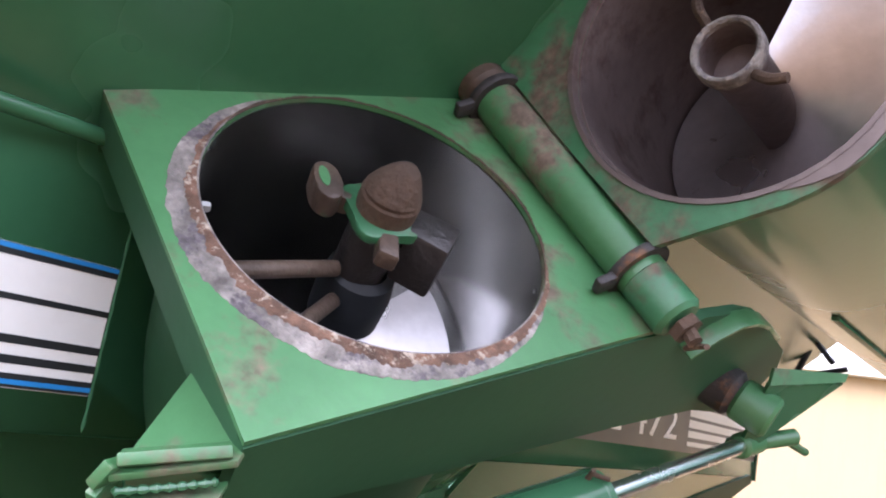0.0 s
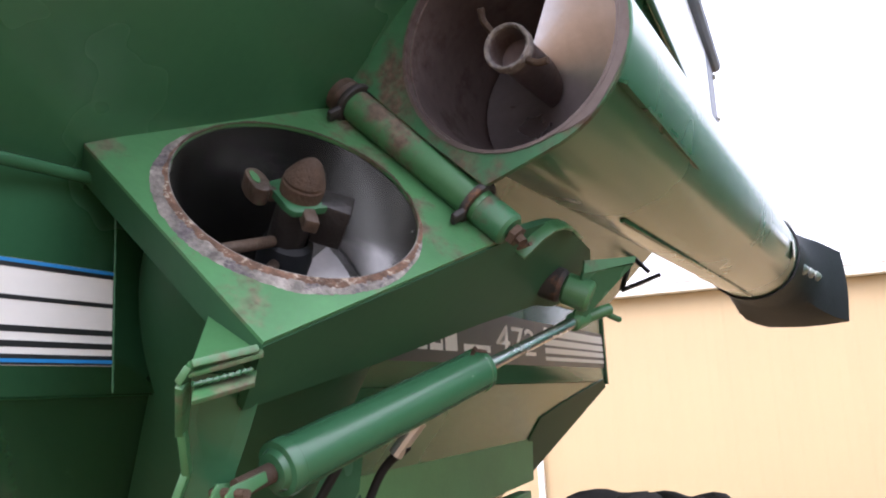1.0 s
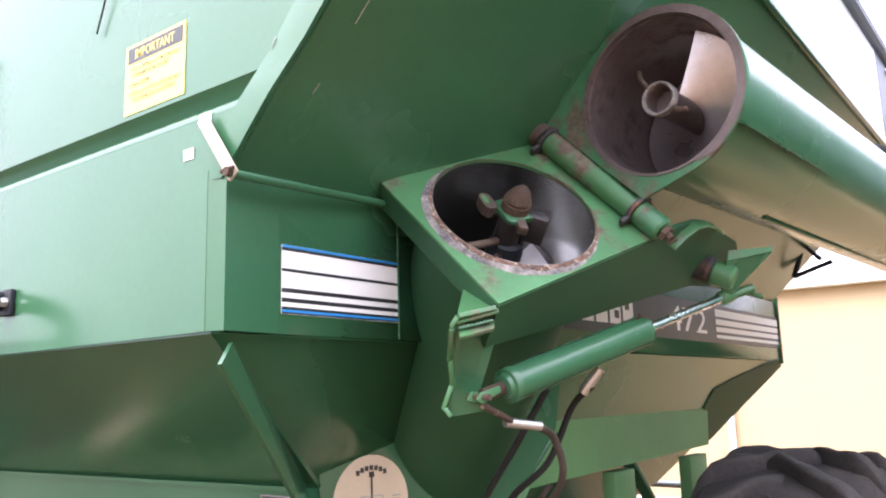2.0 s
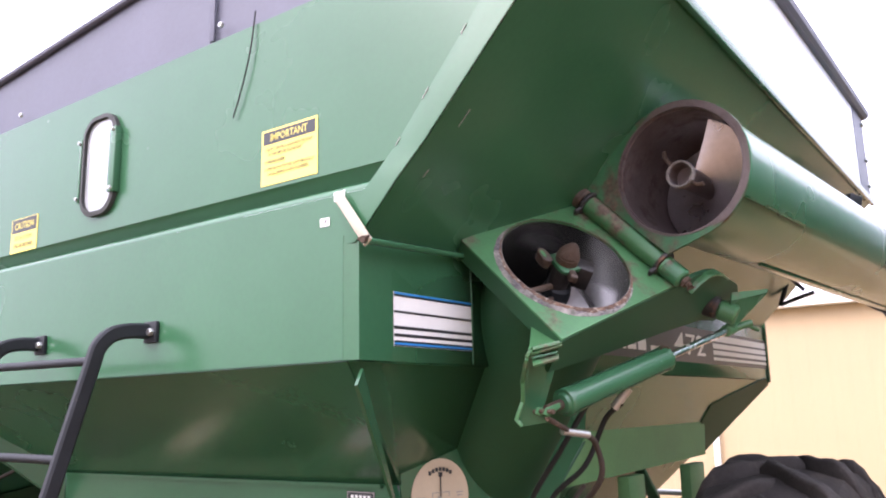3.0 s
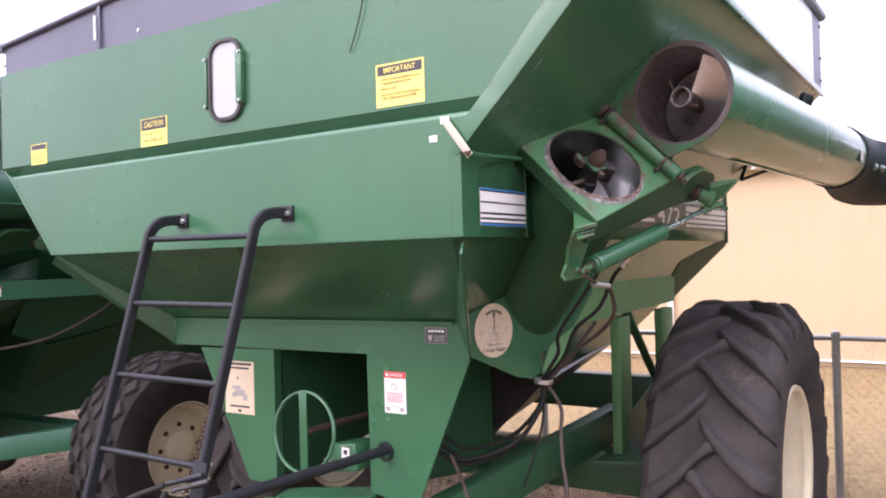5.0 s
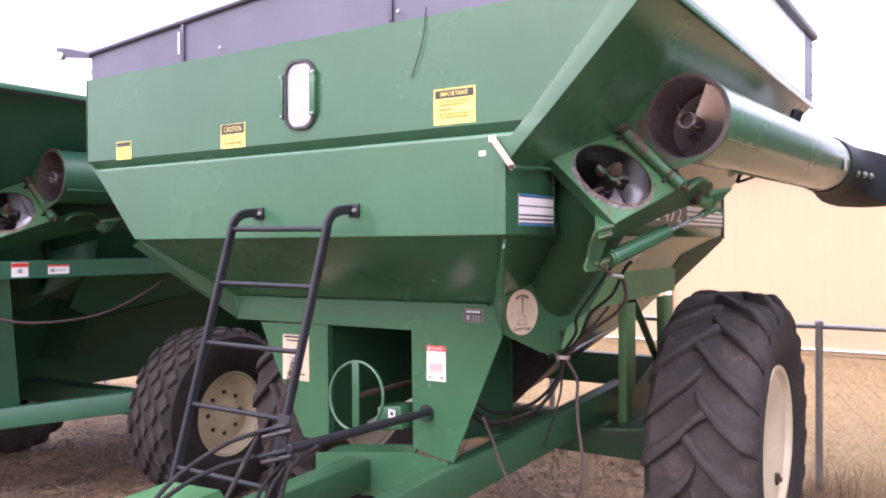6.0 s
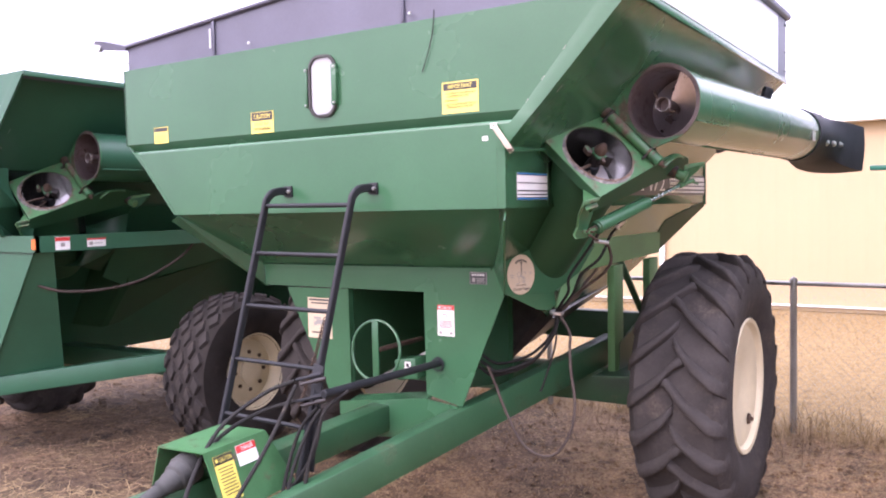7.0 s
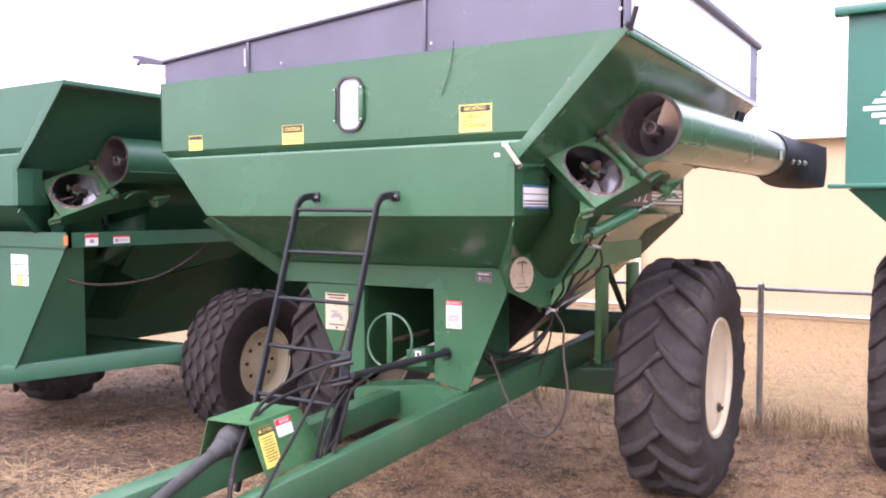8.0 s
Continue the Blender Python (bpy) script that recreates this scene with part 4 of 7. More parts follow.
def frame_beams(cart, paint):
    def tongue(y, s=1):
        x = -1.465 + 0.178 * (y - 0.58)
        z = 0.92 + 0.138 * (y - 0.58)
        return V((x if s > 0 else -3.90 - x, y, z - 0.10))
    for s, name in ((1, "tongue_beam"), (-1, "tongue_beam")):
        bm = bmesh.new()
        if s > 0:
            bar(bm, tongue(-1.9, s), tongue(2.25, s), 0.10, 0.20, bevel=0.012)
        else:
            bar(bm, V((-2.12, -1.9, 0.70)), V((-2.05, 0.62, 0.80)), 0.15, 0.17, bevel=0.012)
        part(name, bm, paint, cart)
    # hitch end in front of the drive box
    bm = bmesh.new()
    bar(bm, (-1.95, -2.7, 0.50), (-1.95, -1.75, 0.58), 0.20, 0.16, bevel=0.012)
    part("hitch_bar", bm, paint, cart)
    # axle and cross members
    bm = bmesh.new()
    bar(bm, (-3.35, 2.1, 0.80), (-0.66, 2.1, 0.80), 0.22, 0.24, bevel=0.012)

    part("axle", bm, paint, cart)
    bm = bmesh.new()
    bar(bm, (-2.9, 2.55, 1.17), (-1.02, 2.55, 1.17), 0.12, 0.22, bevel=0.01)
    part("cross_member", bm, paint, cart)
    # fender beam under the side of the tank
    bm = bmesh.new()
    plate(bm, [(-1.0, 1.30, 1.695), (-1.0, 2.89, 1.727), (-1.0, 2.915, 1.923), (-1.0, 1.46, 1.905)], 0.012)
    plate(bm, [(-1.0, 1.46, 1.905), (-1.0, 2.915, 1.923), (-1.06, 2.915, 1.923), (-1.06, 1.46, 1.905)], 0.012)
    plate(bm, [(-1.002, 1.10, 1.49), (-1.002, 1.30, 1.69), (-1.002, 1.46, 1.90), (-1.06, 1.36, 1.90), (-1.06, 1.05, 1.49)], 0.012)
    part("side_beam", bm, GREEN_DUSTY if paint is GREEN_BEAM else paint, cart, "dust-dulled pale green side beam")
    for y0, y1, bottom in ((1.905, 2.08, 0.93), (2.65, 2.86, 0.93)):
        bm = bmesh.new()
        bar(bm, (-1.03, (y0 + y1) / 2, bottom), (-1.03, (y0 + y1) / 2, 1.69), 0.055, y1 - y0, up=(0, 1, 0), bevel=0.006)
        part("post", bm, GREEN_DUSTY if paint is GREEN_BEAM else paint, cart)
    bm = bmesh.new()
    bar(bm, (-1.03, 2.09, 1.71), (-1.03, 2.64, 1.20), 0.02, 0.05, up=(1, 0, 0), bevel=0.003)
    part("brace", bm, paint, cart)
    bm = bmesh.new()
    plate(bm, [(-1.01, 1.98, 1.12), (-1.01, 2.60, 1.30), (-1.01, 2.60, 1.12), (-1.01, 2.25, 0.92), (-1.01, 1.98, 0.92)], 0.012)
    plate(bm, [(-1.10, 1.70, 0.93), (-0.80, 1.75, 0.95), (-0.80, 2.3, 0.95), (-1.10, 2.3, 0.93)], 0.015)
    part("gusset", bm, paint, cart)


def lower_auger(cart, paint):
    # plate with the round mouth
    bm = bmesh.new()
    e = [(-0.245, -0.223), (0.245, -0.223), (0.260, 0.226), (-0.232, 0.2045)]
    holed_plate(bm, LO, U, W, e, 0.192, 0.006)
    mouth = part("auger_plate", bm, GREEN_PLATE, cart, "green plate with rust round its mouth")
    bm = bmesh.new()
    annulus_patch(bm, LO, U, W, 0.1915, 0.227, 104, 312, 0.0005, 300, 0.09, 2.8)
    part("rust_ring", bm, SCALE, mouth, "weathered grey rust")
    bm = bmesh.new()
    annulus_patch(bm, LO + N * 0.0006, U, W, 0.1935, 0.2065, 122, 326, 0.0005, 300, 0.5, 3)
    part("flaked_rust", bm, FLECKED, mouth, "orange rust with pale flakes")
    bm = bmesh.new()
    annulus_patch(bm, LO + N * 0.0004, U, W, 0.1915, 0.1950, -45, 130, 0.0006, 260, 0.7, 20)
    part("rust_edge", bm, RUST, mouth)
    # box behind the plate, in a darker and flatter green
    q = [LO + U * x + W * y - N * 0.006 for x, y in e]
    bm = bmesh.new()
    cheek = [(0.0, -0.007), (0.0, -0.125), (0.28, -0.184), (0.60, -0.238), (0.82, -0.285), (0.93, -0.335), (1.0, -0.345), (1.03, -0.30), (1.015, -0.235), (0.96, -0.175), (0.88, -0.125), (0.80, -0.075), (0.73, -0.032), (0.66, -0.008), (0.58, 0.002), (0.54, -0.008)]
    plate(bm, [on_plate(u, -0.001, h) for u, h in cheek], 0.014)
    part("box_cheek", bm, GREEN_DULL_SHADE, cart)
    # added paler strip paints the light caught by the cheek's edge
    bm = bmesh.new()
    rim = [on_plate(u, -0.010, h) for u, h in ((0.575, -0.050), (0.605, -0.022), (0.64, -0.008), (0.68, -0.012), (0.73, -0.032), (0.80, -0.075))]
    for p, p2 in zip(rim, rim[1:]):
        bar(bm, p, p2 + (p2 - p).normalized() * 0.002, 0.026, 0.006, up=(p2 - p).cross(W), bevel=0.001)
    part("cheek_rim", bm, GREEN_WORN, cart)
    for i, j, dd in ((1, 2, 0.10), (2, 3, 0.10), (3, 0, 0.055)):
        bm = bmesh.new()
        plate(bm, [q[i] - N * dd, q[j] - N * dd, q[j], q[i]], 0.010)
        part("box_side", bm, GREEN_DULL_SHADE, cart)
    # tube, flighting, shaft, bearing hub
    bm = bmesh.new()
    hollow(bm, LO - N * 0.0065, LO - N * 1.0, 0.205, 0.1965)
    tube = part("auger_tube", bm, GREEN_DULL_SHADE, cart)
    bm = bmesh.new()
    hollow(bm, LO - N * 0.007, LO - N * 1.0, 0.1964, 0.191)
    part("tube_lining", bm, POLISHED, tube, "dark polished inside of the auger tube")
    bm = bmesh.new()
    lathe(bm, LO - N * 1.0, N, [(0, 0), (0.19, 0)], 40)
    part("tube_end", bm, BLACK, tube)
    bm = bmesh.new()
    helix(bm, LO - N * 0.20, -N, U, 0.04, 0.180, 0.36, 2.1, 0.006, 345)
    part("flighting", bm, STEEL, cart, "polished steel auger flighting")
    bm = bmesh.new()
    rod(bm, LO - N * 0.99, HUB - N * 0.05, 0.031, 28)
    shaft = part("auger_shaft", bm, GREASY_DARK_AND_SHADE, cart)
    bm = bmesh.new()
    lathe(bm, HUB - N * 0.050, N, [(0.028, 0), (0.0335, 0.003), (0.0340, 0.024), (0.0315, 0.026), (0.0315, 0.029), (0.0325, 0.031), (0.028, 0.040), (0.022, 0.050), (0.016, 0.058), (0.010, 0.063), (0, 0.065)], 32)
    for v in bm.verts:
        v.co += U * 0.009 * max(0.0, (v.co - HUB).dot(N) + 0.012) / 0.035
    part("shaft_nose", bm, RUST, shaft, "rusty domed shaft nose")
    bm = bmesh.new()
    plate(bm, [HUB - N * 0.046 + (U * math.cos(x) + W * math.sin(x)) * (0.0405 + 0.012 * abs(math.cos(2 * x - radians(76))) ** 3) for x in (2 * math.pi * k / 48 for k in range(48))], 0.012, bevel=0.003)
    part("collar", bm, GREEN_RUST, shaft)
    bm = bmesh.new()
    r = U * math.cos(radians(166)) + W * math.sin(radians(166))
    t = N.cross(r)
    q = LO - N * 0.03 + r * 0.187
    plate(bm, [q - t * 0.008, q - t * 0.008 - N * 0.05, q + t * 0.010 - N * 0.05 - r * 0.012, q + t * 0.010 - r * 0.006], 0.003)
    part("inner_clip", bm, STEEL, cart)
    bolts(cart, "clip_bolt", [LO - N * 0.035 + r * 0.183 - t * 0.018], -r, 0.006, 0.010, ZINC)
    for a, start, length, wide, material in ((142, 0.036, 0.024, 0.018, GREASY), (246, 0.036, 0.030, 0.026, GREASY), (318, 0.030, 0.050, 0.056, GREASY_DARK_AND_SHADE)):
        r = U * math.cos(radians(a)) + W * math.sin(radians(a))
        t = N.cross(r)
        bm = bmesh.new()
        c = HUB - N * 0.045
        plate(bm, [c + r * start - t * wide * 0.35, c + r * (start + length) - t * wide * 0.5, c + r * (start + length + 0.008) + t * wide * 0.4, c + r * start + t * wide * 0.5], 0.075 if a == 318 else 0.024, bevel=0.005)
        if a == 142:
            c = c + r * (start + length + 0.008) + N * 0.010
            along = (W * 0.95 + U * 0.25).normalized()
            across = N.cross(along)
            plate(bm, [c + along * (0.030 * math.cos(x)) + across * max(-0.0150, min(0.0150, 0.0185 * math.sin(x))) for x in (2 * math.pi * k / 18 for k in range(18))], 0.030, bevel=0.003)
            chip = bmesh.new()
            plate(chip, [c + N * 0.001 + along * (0.004 + 0.016 * math.cos(x)) + across * (0.004 + 0.006 * math.sin(x)) for x in (2 * math.pi * k / 10 for k in range(10))], 0.0015)
            part("paint_patch", chip, GREEN_WORN, shaft, "leftover green paint")
        part("drive_dog", bm, material, shaft)
    for a, deep, r0, d0 in ((183, 0.050, 0.03, 0.085), (212, 0.075, 0.035, 0.12)):
        r = U * math.cos(radians(a)) + W * math.sin(radians(a))
        bm = bmesh.new()
        rod(bm, LO - N * d0 + r * r0, LO - N * deep + r * 0.191, 0.0095, 12)
        part("bearing_strut", bm, GREASY, shaft, "greasy steel strut")
    bm = bmesh.new()
    lathe(bm, LO - N * 0.175 + U * 0.01, N, [(0.030, 0), (0.044, 0.004), (0.045, 0.05), (0.040, 0.078), (0.030, 0.085)], 28, closed=True)
    part("bearing_hub", bm, BLACK, shaft)
    # gusset and folded bracket at the lower corner
    bm = bmesh.new()
    plate(bm, [(-0.600, 0.434, 2.215), (-0.566, 0.356, 2.136), (-0.503, 0.414, 2.154)], 0.007)
    part("gusset", bm, GREEN_WORN, cart)
    bm = bmesh.new()
    plate(bm, [(-0.545, 0.330, 2.128), (-0.492, 0.398, 2.150), (-0.510, 0.424, 2.164), (-0.566, 0.352, 2.144)], 0.006, bevel=0.001)
    plate(bm, [(-0.537, 0.326, 2.098), (-0.500, 0.392, 2.116), (-0.512, 0.412, 2.132), (-0.552, 0.346, 2.114)], 0.007, bevel=0.001)
    part("folded_bracket", bm, GREEN_WORN, cart)
    # lug plate that carries the cylinder
    bm = bmesh.new()
    plate(bm, [(-0.566, 0.356, 2.130), (-0.612, 0.404, 2.066), (-0.632, 0.436, 2.01), (-0.650, 0.428, 1.962), (-0.640, 0.434, 1.944), (-0.582, 0.471, 1.954), (-0.592, 0.464, 2.00), (-0.570, 0.478, 2.066), (-0.552, 0.489, 2.130)], 0.014, bevel=0.003)
    part("cylinder_lug", bm, paint, cart)
    bm = bmesh.new()
    edge = [V(p) for p in ((-0.505, 0.402, 2.154), (-0.548, 0.340, 2.138), (-0.560, 0.338, 2.122), (-0.610, 0.394, 2.066), (-0.632, 0.428, 2.012), (-0.652, 0.424, 1.964), (-0.642, 0.430, 1.948))]
    for p, q in zip(edge, edge[1:]):
        bar(bm, p, q + (q - p).normalized() * 0.003, 0.028, 0.010, up=(q - p).cross(V((0.5, -0.85, 0.1))), bevel=0.002)
    part("edge_strip", bm, GREEN_WORN, cart)
    weld(cart, [(-0.548, 0.338, 2.116), (-0.524, 0.368, 2.124), (-0.505, 0.396, 2.132)], 0.0042)
    weld(cart, [(XS + 0.002, 0.497, 2.118), (XS + 0.002, 0.497, 2.25), (XS + 0.002, 0.497, 2.40)], 0.0028)


def weld(parent, pts, r):
    """A rippled weld bead along a seam."""
    path = spline(pts, 14)
    bm = bmesh.new()
    d = (path[-1] - path[0]).normalized()
    d, s, t = axes_of(d)
    rows = []
    for i, p in enumerate(path):
        rr = r * (0.75 + 0.25 * math.sin(i * 1.9)) * (0.5 if i in (0, len(path) - 1) else 1)
        rows.append([bm.verts.new(p + (s * math.cos(a) + t * math.sin(a)) * rr) for a in (2 * math.pi * k / 8 for k in range(8))])
    for a, b in zip(rows, rows[1:]):
        for k in range(8):
            bm.faces.new((a[k], a[(k + 1) % 8], b[(k + 1) % 8], b[k]))
    part("weld_bead", bm, GREEN, parent)


def helix(bm, start, axis, ref, r0, r1, pitch, turns, thick, phase=0.0, seg=40):
    d = V(axis).normalized()
    s = (V(ref) - d * V(ref).dot(d)).normalized()
    t = d.cross(s)
    rows = []
    k = int(turns * seg)
    for i in range(k + 1):
        a = 2 * math.pi * i / seg + radians(phase)
        c = V(start) + d * (pitch * i / seg)
        r = s * math.cos(a) + t * math.sin(a)
        rows.append([bm.verts.new(c + r * rr + d * hh) for rr, hh in ((r0, 0), (r1 * 0.6 + r0 * 0.4, 0.004), (r1, 0), (r1, thick), (r0, thick))])
    for a, b in zip(rows, rows[1:]):
        for m in range(4):
            bm.faces.new((a[m], a[m + 1], b[m + 1], b[m]))
    bm.faces.new(rows[0])
    bm.faces.new(rows[-1][::-1])


HINGE_A = on_plate(0.498, 0.450, 0.026)
HINGE_B = on_plate(0.498, 0.003, 0.026)


def upper_auger(cart, paint):
    # plane of the upper mouth
    h = (HINGE_B - HINGE_A)
    ex = (h - AX * h.dot(AX)).normalized()
    ey = ex.cross(AX).normalized()
    if ey.dot(UP - (HINGE_A + HINGE_B) / 2) < 0:
        ey = -ey
    a2, b2 = HINGE_A - UP, HINGE_B - UP
    pts = [(0.212 * math.cos(t), 0.212 * math.sin(t)) for t in (2 * math.pi * i / 48 for i in range(48))]
    pts += [(a2.dot(ex) + 0.03, a2.dot(ey) + 0.035), (b2.dot(ex) - 0.06, b2.dot(ey) + 0.035)]
    bm = bmesh.new()
    if ex.cross(ey).dot(AX) > 0:
        holed_plate(bm, UP, ey, ex, [(y, x) for x, y in pts], 0.190, 0.012)
    else:
        holed_plate(bm, UP, ex, ey, pts, 0.190, 0.012)
    part("upper_auger_plate", bm, GREEN_RUST, cart, "green hinge plate stained with rust")
    bm = bmesh.new()
    hollow(bm, UP - AX * 0.003, UP + AX * 0.03, 0.1955, 0.1895)
    part("mouth_ring", bm, TUBE_IN, cart, "bare brown steel rim of the upper mouth")
    bm = bmesh.new()
    annulus_patch(bm, UP - AX * 0.0005, V((1, 0, 0)) - AX * AX.x, V((0, 0, 1)) - AX * AX.z, 0.1895, 0.2105, -70, 125, 0.0015, 120, 0.10)
    part("bare_rim", bm, TUBE_IN, cart, "worn bare steel rim")
    end = UP + AX * UP_LEN
    bm = bmesh.new()
    hollow(bm, UP + AX * 0.013, end, 0.200, 0.1895)
    tube = part("upper_auger_tube", bm, GREEN_TUBE if paint is GREEN else paint, cart, "long glossy green auger tube folded along the tank")
    bm = bmesh.new()
    hollow(bm, UP + AX * 0.0135, UP + AX * 1.4, 0.1893, 0.186)
    part("tube_lining", bm, TUBE_IN, tube, "stained bare steel inside of the tube")
    # long seam flange and lower rib on the tube
    down = V((0.86, 0, -0.51))
    down = (down - AX * down.dot(AX)).normalized()
    bm = bmesh.new()
    c = UP + down * 0.2
    side = AX.cross(down)
    plate(bm, [c + AX * 0.03 + side * 0.003, c + AX * 0.66 + side * 0.003, c + AX * 0.66 + down * 0.008 + side * 0.003, c + AX * 0.03 + down * 0.02 + side * 0.003], 0.006)
    part("seam_flange", bm, paint, tube)
    bm = bmesh.new()
    low = V((0.0, 0.0, -1.0))
    low = (low - AX * low.dot(AX)).normalized()
    bar(bm, UP + low * 0.2015 + AX * 0.62, UP + low * 0.2015 + AX * 2.6, 0.014, 0.010, bevel=0.002)
    part("stiffener", bm, paint, tube)
    # flighting with its shaft and socket
    bm = bmesh.new()
    helix(bm, UP + AX * 0.105, AX, V((0, 0, 1)), 0.025, 0.181, 0.30, 3.0, 0.006, 20)
    part("flighting", bm, STEEL, tube, "steel auger flighting, brown with dust")
    bm = bmesh.new()
    rod(bm, UP + AX * 0.26, UP + AX * 2.5, 0.030, 28)
    part("auger_shaft", bm, TUBE_IN, tube)
    bm = bmesh.new()
    o = UP + AX * 0.012 + V((-0.003, 0, -0.008))
    lathe(bm, o, AX, [(0.034, 0.012), (0.034, 0.002), (0.037, -0.001), (0.040, -0.001), (0.042, 0.003), (0.042, 0.020)], 40)
    part("shaft_socket", bm, SCALE, tube, "rusty open shaft socket")
    bm = bmesh.new()
    lathe(bm, o, AX, [(0.0, 0.060), (0.0335, 0.060), (0.0338, 0.010), (0.0415, 0.012), (0.0415, 0.02), (0.034, 0.05), (0.034, 0.3)], 32)
    part("socket_back", bm, TUBE_IN, tube)
    for a, turn in ((128, 1), (318, -1)):
        r = V((math.cos(radians(a)), 0, math.sin(radians(a))))
        t = AX.cross(r) * turn
        bm = bmesh.new()
        sweep(bm, [o + r * 0.044 + AX * 0.01, o + r * 0.066 + t * 0.004, o + r * 0.082 + t * 0.016 - AX * 0.004], 0.0065, 8)
        part("drive_dog", bm, RUST, tube)
    # spout end and rubber boot
    bm = bmesh.new()
    hollow(bm, end - AX * 0.02, end + AX * 0.05, 0.206, 0.188)
    part("end_ring", bm, paint, tube)
    bm = bmesh.new()
    # boot: round at the tube, square and drooping at the mouth
    rows = []
    for f in (0.0, 0.08, 0.2, 0.4, 0.6, 0.8, 1.0):
        ring = []
        for i in range(32):
            t = 2 * math.pi * i / 32
            x, z = math.cos(t), math.sin(t)
            m = max(abs(x), abs(z))
            sq = 0.8 * min(1, f * 1.5)
            rx = 0.212 * (x * (1 - sq) + x / m * sq)
            rz = 0.212 * (z * (1 - sq) + z / m * sq) * (1 - 0.04 * f)
            reach = 0.02 + (0.58 + 0.04 * rz / 0.212) * f
            c = end + AX * reach + V((0.14 * f * f, 0, -0.09 * f))
            ring.append(c + V((rx, 0, rz)))
        rows.append(ring)
    rows.insert(0, [end - AX * 0.36 + V((0.212 * math.cos(2 * math.pi * i / 32), 0, 0.212 * math.sin(2 * math.pi * i / 32))) for i in range(32)])
    inner = [[p + (sum(r_, V((0, 0, 0))) / 32 - p) * 0.04 for p in r_] for r_ in rows]
    vo = [[bm.verts.new(p) for p in r_] for r_ in rows]
    vi = [[bm.verts.new(p) for p in r_] for r_ in inner]
    for grid in (vo, vi):
        for a, b in zip(grid, grid[1:]):
            for i in range(32):
                j = (i + 1) % 32
                bm.faces.new((a[i], a[j], b[j], b[i]))
    for i in range(32):
        j = (i + 1) % 32
        bm.faces.new((vo[-1][i], vo[-1][j], vi[-1][j], vi[-1][i]))
        bm.faces.new((vo[0][j], vo[0][i], vi[0][i], vi[0][j]))
    part("spout_boot", bm, BOOT, tube, "black rubber discharge boot with a square mouth")
    for k in range(3):
        c = end + V((0.196 + 0.028 * k, -0.12 + 0.172 * k, -0.066))
        bm = bmesh.new()
        lathe(bm, c - V((0.010, 0, 0)), (1, -0.25, -0.1), [(0, 0), (0.025, 0), (0.025, 0.012), (0.016, 0.018), (0.012, 0.026), (0, 0.027)], 12)
        part("bolt_washer", bm, ZINC, tube)
    bm = bmesh.new()
    c = end - AX * 1.2 + V((0.02, 0, 0.19))
    bar(bm, c, c + V((0.02, 0.02, 0.09)), 0.05, 0.07, bevel=0.012)
    part("work_lamp", bm, BLACK, tube)
    bm = bmesh.new()
    o = end - AX * 0.56
    plate(bm, [o + V((0.204, -0.06, -0.075)), o + V((0.204, 0.06, -0.075)), o + V((0.206, 0.06, -0.0)), o + V((0.206, -0.06, -0.0))], 0.004)
    part("warning_tag", bm, DECAL_WHITE, tube, "small white tag")
    # rest that carries the folded tube at the back
    for p, q in (((-0.60, 3.40, 2.72), (-0.68, 3.42, 2.53)), ((-0.68, 3.42, 2.53), (-0.49, 3.40, 2.585)), ((-0.60, 3.40, 2.67), (-0.54, 3.40, 2.60))):
        bm = bmesh.new()
        bar(bm, p, q, 0.018, 0.022, up=(0.3, 1, 0), bevel=0.002)
        part("tube_rest", bm, BLACK, cart)


